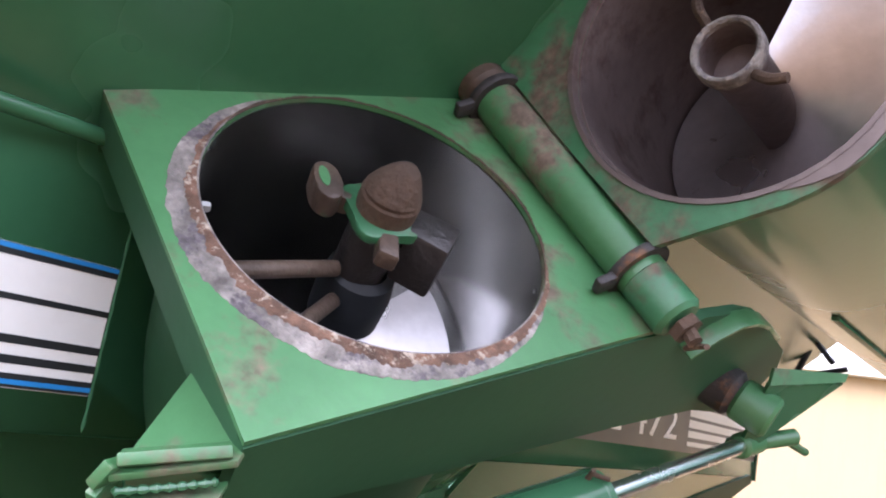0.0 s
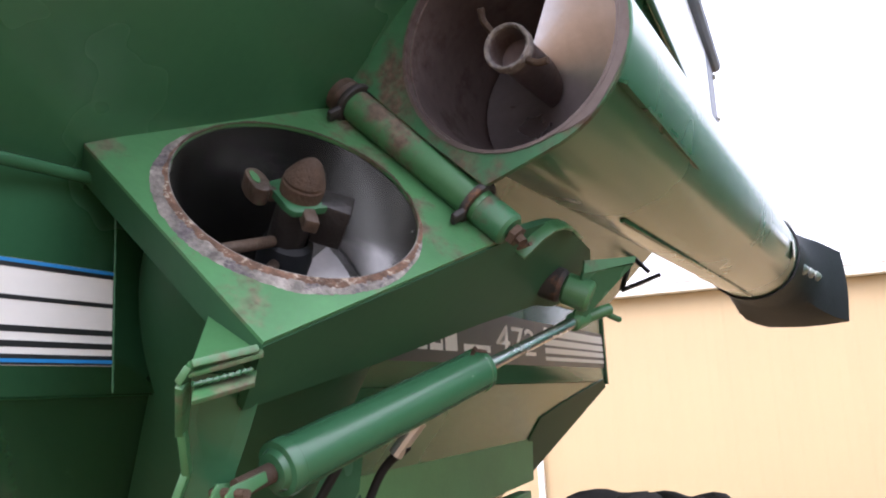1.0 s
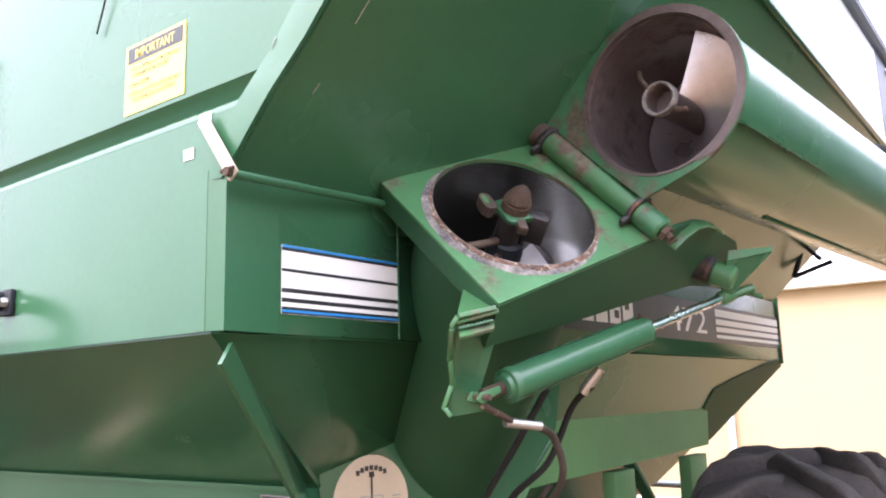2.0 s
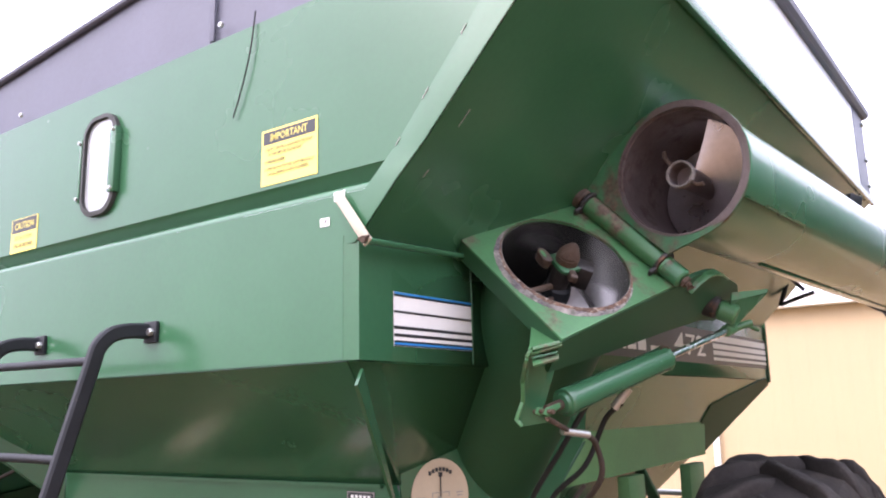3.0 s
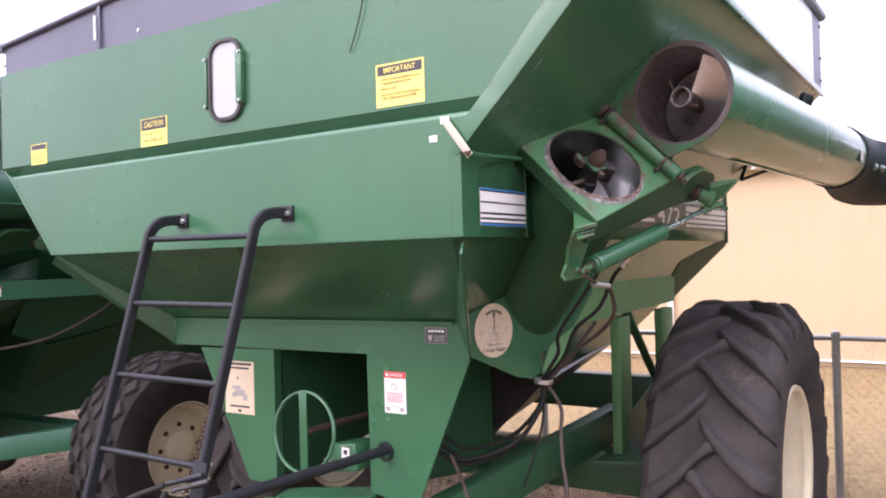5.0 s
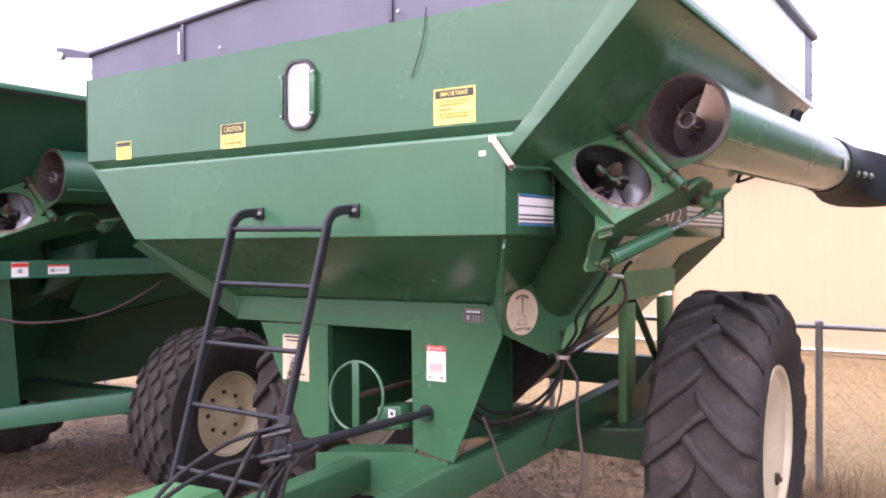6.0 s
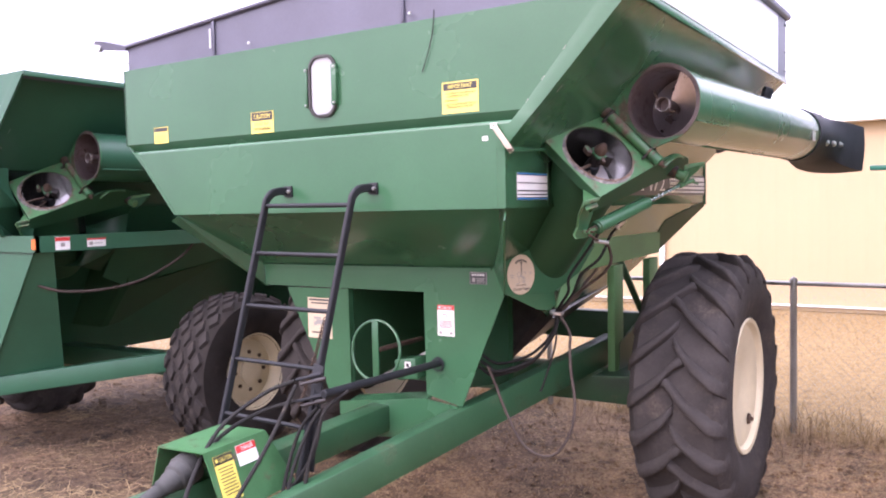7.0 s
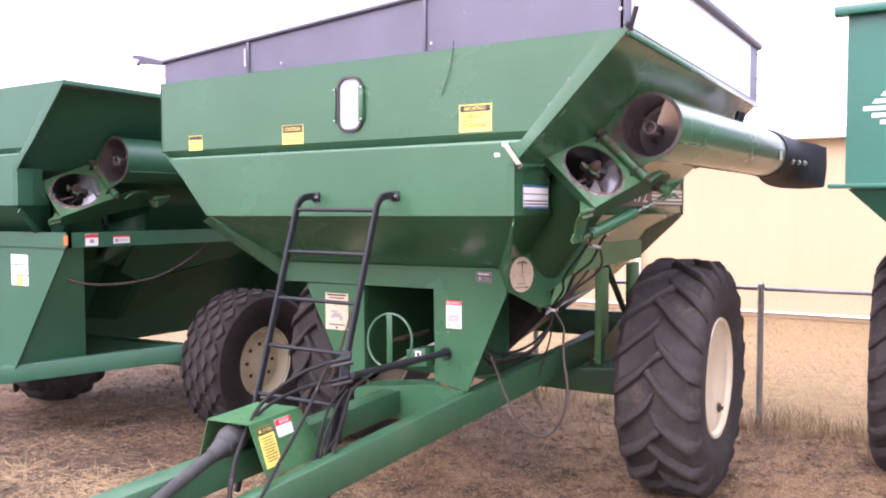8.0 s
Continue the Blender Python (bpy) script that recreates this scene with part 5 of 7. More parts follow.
def hinge(cart, paint):
    d = (HINGE_B - HINGE_A).normalized()
    bm = bmesh.new()
    rod(bm, HINGE_A + d * 0.06, HINGE_B - d * 0.05, 0.0305, 24)
    pipe_ = part("hinge_pipe", bm, GREEN_WORN, cart, "scratched green hinge pipe")
    for p, q, r, material in ((HINGE_A, HINGE_A + d * 0.055, 0.0345, GREASY), (HINGE_B - d * 0.055, HINGE_B + d * 0.012, 0.0305, GREEN_RUST)):
        bm = bmesh.new()
        rod(bm, p, q, r, 24, soft=0.006)
        part("knuckle", bm, material, pipe_, "rusty hinge knuckle")
    for p in (HINGE_A + d * 0.062, HINGE_B - d * 0.075):
        bm = bmesh.new()
        lathe(bm, p, d, [(0.029, 0.004), (0.041, 0.003), (0.0425, 0.007), (0.0425, 0.012), (0.041, 0.015), (0.029, 0.015)], 28, closed=True)
        bar(bm, p + d * 0.012 + U * 0.036 - N * 0.006, p + d * 0.012 + U * 0.060 - N * 0.014, 0.012, 0.022, up=N, bevel=0.004)
        bar(bm, p + d * 0.012 - U * 0.036 - N * 0.006, p + d * 0.012 - U * 0.062 - N * 0.014, 0.012, 0.022, up=N, bevel=0.004)
        part("strap", bm, STRAP, pipe_, "dark rusty hinge strap")
    # bolts under the lower knuckle
    o = HINGE_B + d * 0.016
    bm = bmesh.new()
    rod(bm, o, o + d * 0.012, 0.019, 6)
    rod(bm, o + d * 0.01, o + d * 0.026 - U * 0.004, 0.009, 8)
    sweep(bm, [o + d * 0.02 - N * 0.018, o + d * 0.032, o + d * 0.04 + N * 0.012 - U * 0.01], 0.0035, 6)
    part("hinge_bolt", bm, RUST, pipe_)
    bm = bmesh.new()
    rod(bm, (-0.352, 1.238, 2.298), (-0.298, 1.248, 2.272), 0.034, 24, soft=0.006)
    part("cam_pivot", bm, GREEN_WORN, cart)
    bm = bmesh.new()
    rod(bm, (-0.41, 1.235, 2.326), (-0.348, 1.238, 2.297), 0.037, 20, soft=0.010)
    part("pivot_washer", bm, STRAP, cart)
    bm = bmesh.new()
    plate(bm, [(-0.300, 1.21, 2.318), (-0.22, 1.34, 2.348), (-0.217, 1.345, 2.362), (-0.297, 1.215, 2.345)], 0.006)
    part("latch_tab", bm, GREEN_WORN, cart)
    bm = bmesh.new()
    plate(bm, [(-0.302, 1.214, 2.320), (-0.340, 1.262, 2.238), (-0.326, 1.285, 2.232), (-0.223, 1.346, 2.346)], 0.006)
    part("lever_plate", bm, paint, cart)


def cylinder(cart, paint):
    base, top, pin = V((-0.562, 0.505, 2.001)), V((-0.436, 0.944, 2.130)), V((-0.339, 1.300, 2.2346))
    d = (top - base).normalized()
    bm = bmesh.new()
    lathe(bm, base, d, [(0, 0.0), (0.026, 0.002), (0.030, 0.01), (0.038, 0.012), (0.040, 0.017), (0.040, 0.030), (0.038, 0.032), (0.038, (top - base).length - 0.012), (0.0395, (top - base).length - 0.010), (0.0395, (top - base).length), (0.018, (top - base).length + 0.002)], 36)
    barrel = part("hydraulic_cylinder", bm, paint, cart, "glossy green hydraulic cylinder")
    bm = bmesh.new()
    rod(bm, top - d * 0.01, pin - d * 0.02, 0.0122, 20)
    part("piston_rod", bm, CHROME, barrel, "bright chrome rod")
    bm = bmesh.new()
    rod(bm, pin - d * 0.035, pin + d * 0.02, 0.020, 14, soft=0.005)
    rod(bm, pin + V((-0.03, -0.015, -0.012)), pin + V((0.055, 0.06, 0.022)), 0.013, 14, soft=0.004)
    rod(bm, pin + V((0.045, 0.065, 0.01)), pin + V((0.060, 0.11, 0.0)), 0.007, 8)
    part("rod_eye", bm, GREEN_WORN, barrel)
    bm = bmesh.new()
    g = top - d * 0.028 + V((0.012, -0.012, 0.033))
    rod(bm, g, g + V((0.010, -0.008, 0.012)), 0.0035, 8)
    rod(bm, g + V((0.006, -0.006, 0.008)), g + V((0.024, 0.010, 0.004)), 0.003, 8)
    part("grease_fitting", bm, RUST, barrel)
    # base clevis
    bm = bmesh.new()
    rod(bm, base - d * 0.055, base + d * 0.01, 0.014, 12)
    part("base_stub", bm, RUST, barrel)
    for o in (-0.017, 0.017):
        bm = bmesh.new()
        s = d.cross(V((0, 0, 1))).normalized() * o
        up = s.cross(d).normalized()
        plate(bm, [base + s - d * 0.018 + up * 0.010, base + s - d * 0.070 + up * 0.011, base + s - d * 0.086, base + s - d * 0.072 - up * 0.014, base + s - d * 0.05 - up * 0.006, base + s - d * 0.018 - up * 0.004], 0.005, bevel=0.001)
        part("clevis", bm, GREEN_WORN, barrel)
    bm = bmesh.new()
    s = d.cross(V((0, 0, 1))).normalized()
    rod(bm, base - d * 0.066 - s * 0.036, base - d * 0.066 + s * 0.036, 0.0065, 10)
    rod(bm, base - d * 0.055 + V((0.0, 0.0, -0.02)), base + V((0.0, 0.03, -0.068)), 0.007, 10)
    part("clevis_pin", bm, RUST, barrel)


def hoses(cart):
    h0 = V((-0.575, 0.53, 1.93))
    bm = bmesh.new()
    rod(bm, h0, h0 + V((0.035, 0.085, -0.012)), 0.0105, 12)
    part("hose_fitting", bm, ZINC, cart, "crimped silver hose end")
    runs = [
        (HOSE_BROWN, 0.0088, [h0 + V((0.03, 0.08, -0.01)), (-0.58, 0.74, 1.885), (-0.595, 0.80, 1.80), (-0.676, 0.86, 1.719), (-0.823, 0.92, 1.624), (-0.95, 0.95, 1.57), (-1.08, 0.97, 1.50), (-1.14, 0.98, 1.46)]),
        (HOSE, 0.0085, [(-0.60, 0.98, 2.00), (-0.66, 0.98, 1.95), (-0.722, 0.95, 1.81), (-0.831, 0.93, 1.712), (-1.0, 0.95, 1.58), (-1.13, 0.97, 1.47)]),
        (HOSE, 0.0085, [(-0.66, 0.86, 2.00), (-0.76, 0.86, 1.86), (-0.88, 0.87, 1.70), (-1.0, 0.9, 1.61), (-1.09, 0.94, 1.53), (-1.14, 0.97, 1.47)]),
        (HOSE_BROWN, 0.0082, [(-0.78, 1.05, 1.74), (-0.85, 1.02, 1.64), (-0.98, 1.0, 1.56), (-1.10, 0.98, 1.51), (-1.15, 0.97, 1.46)]),
        (HOSE, 0.0105, [(-1.13, 0.97, 1.48), (-1.14, 0.95, 1.357), (-1.213, 0.90, 1.187), (-1.387, 0.80, 1.107), (-1.475, 0.77, 1.15), (-1.62, 0.74, 1.21), (-1.72, 0.74, 1.26)]),
        (HOSE, 0.0105, [(-1.14, 0.98, 1.47), (-1.15, 0.97, 1.35), (-1.24, 0.93, 1.155), (-1.41, 0.83, 1.075), (-1.50, 0.78, 1.12), (-1.62, 0.76, 1.18), (-1.72, 0.76, 1.24)]),
        (HOSE, 0.0095, [(-1.14, 0.99, 1.47), (-1.17, 0.98, 1.34), (-1.27, 0.95, 1.20), (-1.43, 0.87, 1.14), (-1.56, 0.82, 1.20), (-1.70, 0.80, 1.26)]),
        (HOSE_BROWN, 0.0085, [(-1.13, 0.97, 1.47), (-1.04, 0.94, 1.36), (-0.95, 0.90, 1.27), (-0.87, 0.85, 1.15), (-0.825, 0.80, 0.97), (-0.835, 0.76, 0.81), (-0.91, 0.74, 0.68), (-1.005, 0.72, 0.652), (-1.12, 0.70, 0.715), (-1.22, 0.68, 0.905), (-1.31, 0.66, 1.055), (-1.38, 0.62, 1.17)]),
        (HOSE, 0.006, [(-1.14, 0.96, 1.46), (-1.13, 0.95, 1.28), (-1.12, 0.94, 1.05), (-1.12, 0.93, 0.98)]),
    ]
    def outward(p):
        p = V(p)
        k = max(0.0, min(1.0, (-0.88 - p.x) / 0.15)) * max(0.0, min(1.0, (p.z - 0.95) / 0.35))
        return p + V((0.115, 0.02, 0.0)) * k
    for material, r, pts in runs:
        bm = bmesh.new()
        sweep(bm, [outward(p) for p in pts], r, 10)
        part("hydraulic_hose", bm, material, cart)
    bm = bmesh.new()
    rod(bm, (-0.575, 0.985, 2.045), (-0.625, 0.975, 1.985), 0.014, 10)
    part("hose_fitting", bm, ZINC, cart)
    bm = bmesh.new()
    lathe(bm, (-1.02, 0.985, 1.455), (0.1, 0, 1), [(0.04, 0), (0.044, 0.004), (0.044, 0.02), (0.04, 0.024)], 16, closed=True)
    part("hose_clamp", bm, ZINC, cart)


def gate_rod(cart, paint):
    """Shut-off indicator: a round rod along the corner with a cream lever on the front panel."""
    bm = bmesh.new()
    rod(bm, (-0.775, -0.035, 2.395), (-0.815, 0.46, 2.425), 0.0095, 14)
    part("gate_rod", bm, paint, cart)
    bm = bmesh.new()
    a, b = V((-0.868, -0.03, 2.522)), V((-0.768, -0.03, 2.388))
    bar(bm, a, b, 0.028, 0.006, up=(0, 1, 0), bevel=0.002)
    part("gate_lever", bm, LIP, cart, "chipped cream indicator lever")
    bm = bmesh.new()
    rod(bm, (-0.775, -0.044, 2.396), (-0.775, -0.03, 2.396), 0.009, 8)
    rod(bm, (-0.79, -0.042, 2.398), (-0.76, -0.038, 2.402), 0.004, 8)
    part("lever_bolt", bm, RUST, cart)
    decal(cart, "lever_label", (-0.926, -0.0145, 2.464), (1, 0, 0), (0, 0, 1), 0.032, 0.022, DECAL_WHITE, "small white label reading UP", [("print", DECAL_BLACK, [("UP", 0, 0, 0.62, 0.62)])])
    decal(cart, "lever_label", (-0.876, -0.0145, 2.524), (1, 0, 0), (0, 0, 1), 0.036, 0.024, DECAL_WHITE, "small white label behind the lever", [("print", DECAL_BLACK, [(0.1, 0.05, 0.5, 0.4)])])


def window_unit(cart, paint):
    cx, cz, w, h = -1.985, 2.825, 0.200, 0.350
    def rounded(w, h, r, y):
        pts = []
        for qx, qz, a0 in ((1, 1, 0), (-1, 1, 90), (-1, -1, 180), (1, -1, 270)):
            for k in range(7):
                a = radians(a0 + 15 * k)
                pts.append(V((cx + qx * (w / 2 - r) + r * math.cos(a), y, cz + qz * (h / 2 - r) + r * math.sin(a))))
        return pts
    bm = bmesh.new()
    o, i = rounded(w, h, 0.075, 0), rounded(w - 0.03, h - 0.03, 0.062, 0)
    rows = [[bm.verts.new(p + V((0, y, 0))) for p in ring] for ring, y in ((o, -0.001), (o, -0.016), (i, -0.018), (i, -0.002))]
    for a, b in zip(rows, rows[1:]):
        for k in range(len(o)):
            j = (k + 1) % len(o)
            bm.faces.new((a[k], a[j], b[j], b[k]))
    win = part("window", bm, GUARD, cart, "black rubber window gasket")
    bm = bmesh.new()
    plate(bm, rounded(w - 0.032, h - 0.032, 0.061, -0.004)[::-1], 0.003)
    part("pane", bm, GLASS, win, "pale reflecting pane")
    for x0, x1, front, at in ((cx - 0.128, cx - 0.114, -0.012, cx - 0.122), (cx + 0.078, cx + 0.112, -0.026, cx + 0.101)):
        bm = bmesh.new()
        plate(bm, [(x0, front, cz - 0.112), (x1, front, cz - 0.112), (x1, front, cz + 0.112), (x0, front, cz + 0.112)], -front - 0.001, bevel=0.002)
        part("window_strip", bm, paint, win)
        bolts(win, "screw", [(at, front, cz + z) for z in (-0.10, 0.10)], (0, -1, 0), 0.007, 0.008, ZINC)


def ladder(cart):
    xl, xr = -2.285, -1.655
    def at(z, dx=0):
        return -0.17 - 0.245 * (2.20 - z), dx - 0.075 * (2.20 - z)
    lad = new("ladder")
    lad.parent = cart
    lad.matrix_parent_inverse = cart.matrix_basis.inverted()
    tagged(lad, "black steel ladder hung on the front panel")
    for x in (xl, xr):
        bm = bmesh.new()
        y0, dx0 = at(0.42)
        y1, dx1 = at(2.15)
        bend = spline([(x + dx1, y1, 2.15), (x + dx1 + 0.003, y1 + 0.012, 2.19), (x + dx1 + 0.008, y1 + 0.048, 2.225), (x + dx1 + 0.013, y1 + 0.10, 2.238), (x + dx1 + 0.016, -0.02, 2.240)], 5)
        path, rings = [V((x + dx0, y0, 0.42))] + bend, []
        for i, p in enumerate(path):
            d = (path[min(i + 1, len(path) - 1)] - path[max(i - 1, 0)]).normalized()
            up = d.cross(V((1, 0, 0))).normalized()
            side = up.cross(d)
            rings.append([bm.verts.new(p + side * (0.0125 * u) + up * (0.0225 * v)) for u, v in ((-1, -0.7), (-0.6, -1), (0.6, -1), (1, -0.7), (1, 0.7), (0.6, 1), (-0.6, 1), (-1, 0.7))])
        for a, b in zip(rings, rings[1:]):
            for k in range(8):
                bm.faces.new((a[k], a[(k + 1) % 8], b[(k + 1) % 8], b[k]))
        bm.faces.new(rings[0][::-1])
        bm.faces.new(rings[-1])
        part("rail", bm, BLACK, lad)
        bm = bmesh.new()
        plate(bm, [(x - 0.005, -0.028, 2.205), (x + 0.055, -0.028, 2.205), (x + 0.055, -0.028, 2.268), (x - 0.005, -0.028, 2.268)], 0.013, bevel=0.003)
        part("mount_plate", bm, BLACK, lad)
        bolts(lad, "mount_bolt", [(x + 0.036, -0.028, 2.236)], (0, -1, 0), 0.012, 0.014, ZINC)
    for z in (2.155, 1.888, 1.598, 1.305, 1.01, 0.72):
        y, dx = at(z)
        bm = bmesh.new()
        rod(bm, (xl + dx, y, z), (xr + dx, y, z - 0.006), 0.0125, 12)
        part("rung", bm, BLACK, lad)


def drive_box(cart, paint):
    """Drive shaft shield on the tongue, with the shaft running forward out of it."""
    c = V((-2.065, -0.81, 0))
    f = V((0.10, -0.995, 0)).normalized()
    s = V((-f.y, f.x, 0))
    bm = bmesh.new()
    zt, zb = 1.0, 0.70
    ring = []
    for z, w0, w1, l0, l1 in ((zb, 0.245, 0.245, 0.34, 0.20), (zt, 0.150, 0.145, 0.215, 0.225)):
        ring.append([c + f * a + s * b + V((0, 0, z)) for a, b in ((-l0, -w0), (l1, -w1), (l1, w1), (-l0, w0))])
    lo, hi = ring
    plate(bm, [hi[0], hi[1], hi[2], hi[3]], 0.006)
    plate(bm, [lo[2], lo[3], hi[3], hi[2]], 0.006)
    plate(bm, [lo[0], lo[1], hi[1], hi[0]], 0.006)
    plate(bm, [lo[3], lo[0], hi[0], hi[3]], 0.006)
    part("shaft_shield", bm, GREEN_WORN, cart, "scuffed green drive shaft shield")
    side_n = ((lo[3] - lo[2]).cross(hi[2] - lo[2])).normalized()
    if side_n.dot(s) < 0:
        side_n = -side_n
    ex = (-f)
    ey = side_n.cross(ex).normalized()
    if ey.z < 0:
        ey = -ey
    mid = (lo[2] + lo[3] + hi[2] + hi[3]) / 4
    ex = ey.cross(side_n)
    o = mid + side_n * 0.001
    decal(cart, "caution_label", o + f * 0.150 + ey * 0.012, ex, ey, 0.130, 0.225, DECAL_YELLOW, "yellow caution label with black heading", [("heading", DECAL_BLACK, [(0, 0.40, 1.0, 0.19)]), ("words", DECAL_YELLOW, [("CAUTION", 0.1, 0.40, 0.10, 0.66), (-0.36, 0.40, 0.12, 0.08)]), ("print", PRINT_BROWN, [(0, 0.22 - 0.07 * k, 0.8 - 0.07 * (k % 3), 0.022) for k in range(9)])])
    decal(cart, "danger_label", o - f * 0.015 + ey * 0.085, ex, ey, 0.140, 0.100, DECAL_WHITE, "white danger label with red heading", [("heading", DECAL_RED, [(0, 0.30, 1.0, 0.36)]), ("words", DECAL_WHITE, [("DANGER", 0.06, 0.30, 0.22, 0.6)])])
    # shaft
    g = c + f * 0.20 + V((0, 0, 0.895))
    e = g + V((0.10, -1.35, -0.42))
    d = (e - g).normalized()
    bm = bmesh.new()
    lathe(bm, g - d * 0.05, d, [(0.064, 0), (0.078, 0.005), (0.080, 0.03), (0.080, 0.070), (0.072, 0.078), (0.066, 0.115), (0.054, 0.125), (0.050, 0.160), (0.044, 0.17), (0.041, 0.22)], 28)
    part("shaft_bell", bm, GUARD, cart, "grey plastic bell guard")
    bm = bmesh.new()
    rod(bm, g, e, 0.035, 24)
    part("drive_shaft", bm, GUARD, cart, "dusty grey drive shaft guard")
    return f, s


def front_fittings(cart, paint):
    # handwheel in the recess
    c = V((-1.985, 0.42, 1.248))
    bm = bmesh.new()
    sweep(bm, [c + V((0.185 * math.cos(a), 0.02 * math.sin(a), 0.185 * math.sin(a))) for a in (2 * math.pi * i / 36 for i in range(37))], 0.0095, 10, 1, closed=True)
    wh = part("handwheel", bm, paint, cart, "thin green handwheel")
    bm = bmesh.new()
    bar(bm, c + V((0, 0.0, -0.185)), c + V((0, 0.0, 0.185)), 0.012, 0.046, up=(1, 0, 0), bevel=0.002)
    part("spoke", bm, paint, wh)
    bm = bmesh.new()
    rod(bm, c, c + V((0, 0.5, 0)), 0.016, 12)
    part("spindle", bm, RUST, wh)
    # black support pipe from the leg to the hose bracket
    a, b = V((-1.600, 0.56, 1.180)), V((-1.605, -0.50, 1.205))
    bm = bmesh.new()
    rod(bm, a, b, 0.022, 22, soft=0.004)
    part("support_pipe", bm, BLACK, cart, "black support pipe")
    bm = bmesh.new()
    lathe(bm, (-1.612, 0.553, 1.172), (0, -1, 0), [(0.034, 0), (0.045, 0.0), (0.045, 0.006), (0.034, 0.007)], 22, closed=True)
    part("pipe_collar", bm, BLACK, cart)
    # plate with hydraulic couplers, standing on the tongue
    o = V((-1.70, -0.42, 1.22))
    bm = bmesh.new()
    bar(bm, (-1.76, -0.46, 0.78), (-1.70, -0.42, 1.33), 0.012, 0.07, up=(1, 0, 0), bevel=0.002)
    stand = part("coupler_stand", bm, BLACK, cart)
    for k, (dz, dx) in enumerate(((0.07, 0.0), (0.05, 0.03), (-0.04, 0.0), (-0.06, 0.03))):
        p = o + V((0.03 + dx, -0.02, dz))
        bm = bmesh.new()
        q = p + V((-0.10, -0.08, -0.025))
        rod(bm, p, p.lerp(q, 0.45), 0.013, 12, soft=0.003)
        rod(bm, p.lerp(q, 0.45), q, 0.009, 10)
        part("coupler", bm, GREASY_DARK_AND_SHADE if k % 2 else BLACK, stand)
    s0 = [o + V((-0.08, -0.10, 0.04)), o + V((-0.07, -0.10, 0.02)), o + V((-0.08, -0.10, -0.065)), o + V((-0.05, -0.10, -0.085))]
    runs = [
        [s0[0], (-1.90, -0.62, 1.20), (-1.98, -0.85, 1.06), (-1.89, -1.12, 0.86), (-1.80, -1.26, 0.66), (-1.76, -1.26, 0.62), (-1.72, -1.14, 0.66), (-1.75, -0.95, 0.80), (-1.78, -0.72, 0.98), s0[1]],
        [s0[2], (-1.93, -0.64, 1.10), (-2.0, -0.86, 1.0), (-1.92, -1.10, 0.84), (-1.83, -1.24, 0.68), (-1.79, -1.28, 0.62)],
        [o + V((0.01, -0.03, -0.10)), (-1.76, -0.50, 1.02), (-1.79, -0.56, 0.86), (-1.76, -0.66, 0.70), (-1.72, -0.78, 0.56)],
        [o + V((0.03, -0.03, -0.11)), (-1.71, -0.50, 1.02), (-1.73, -0.60, 0.84), (-1.70, -0.72, 0.66), (-1.69, -0.92, 0.56)],
        [o + V((0.05, -0.02, -0.10)), (-1.67, -0.48, 1.0), (-1.68, -0.56, 0.80), (-1.66, -0.62, 0.58), (-1.68, -0.70, 0.44)],
        [(-1.56, -0.36, 1.20), (-1.64, -0.46, 1.10), (-1.68, -0.50, 0.9), (-1.74, -0.6, 0.74)],
    ]
    for k, pts in enumerate(runs):
        bm = bmesh.new()
        sweep(bm, pts, 0.0105 if k < 2 else 0.0095, 10)
        part("hydraulic_hose", bm, HOSE, cart)
    # safety chain on the ladder rail
    a = V((-1.735, -0.325, 1.56))
    path = spline([a, a + V((-0.02, -0.03, -0.12)), a + V((-0.05, -0.05, -0.24)), a + V((-0.10, -0.06, -0.38)), a + V((-0.13, -0.08, -0.47))], 7)
    chain = new("safety_chain")
    chain.parent = cart
    chain.matrix_parent_inverse = cart.matrix_basis.inverted()
    for i, (p, q) in enumerate(zip(path, path[1:])):
        d = (q - p)
        dd, s, t = axes_of(d)
        s = s if i % 2 else t
        m = (p + q) / 2
        ln = d.length * 0.72
        bm = bmesh.new()
        sweep(bm, [m + dd * (ln * math.cos(x)) + s * (0.009 * math.sin(x)) for x in (2 * math.pi * k / 10 for k in range(11))], 0.0028, 6, 1, closed=True)
        part("link", bm, RUST, chain)


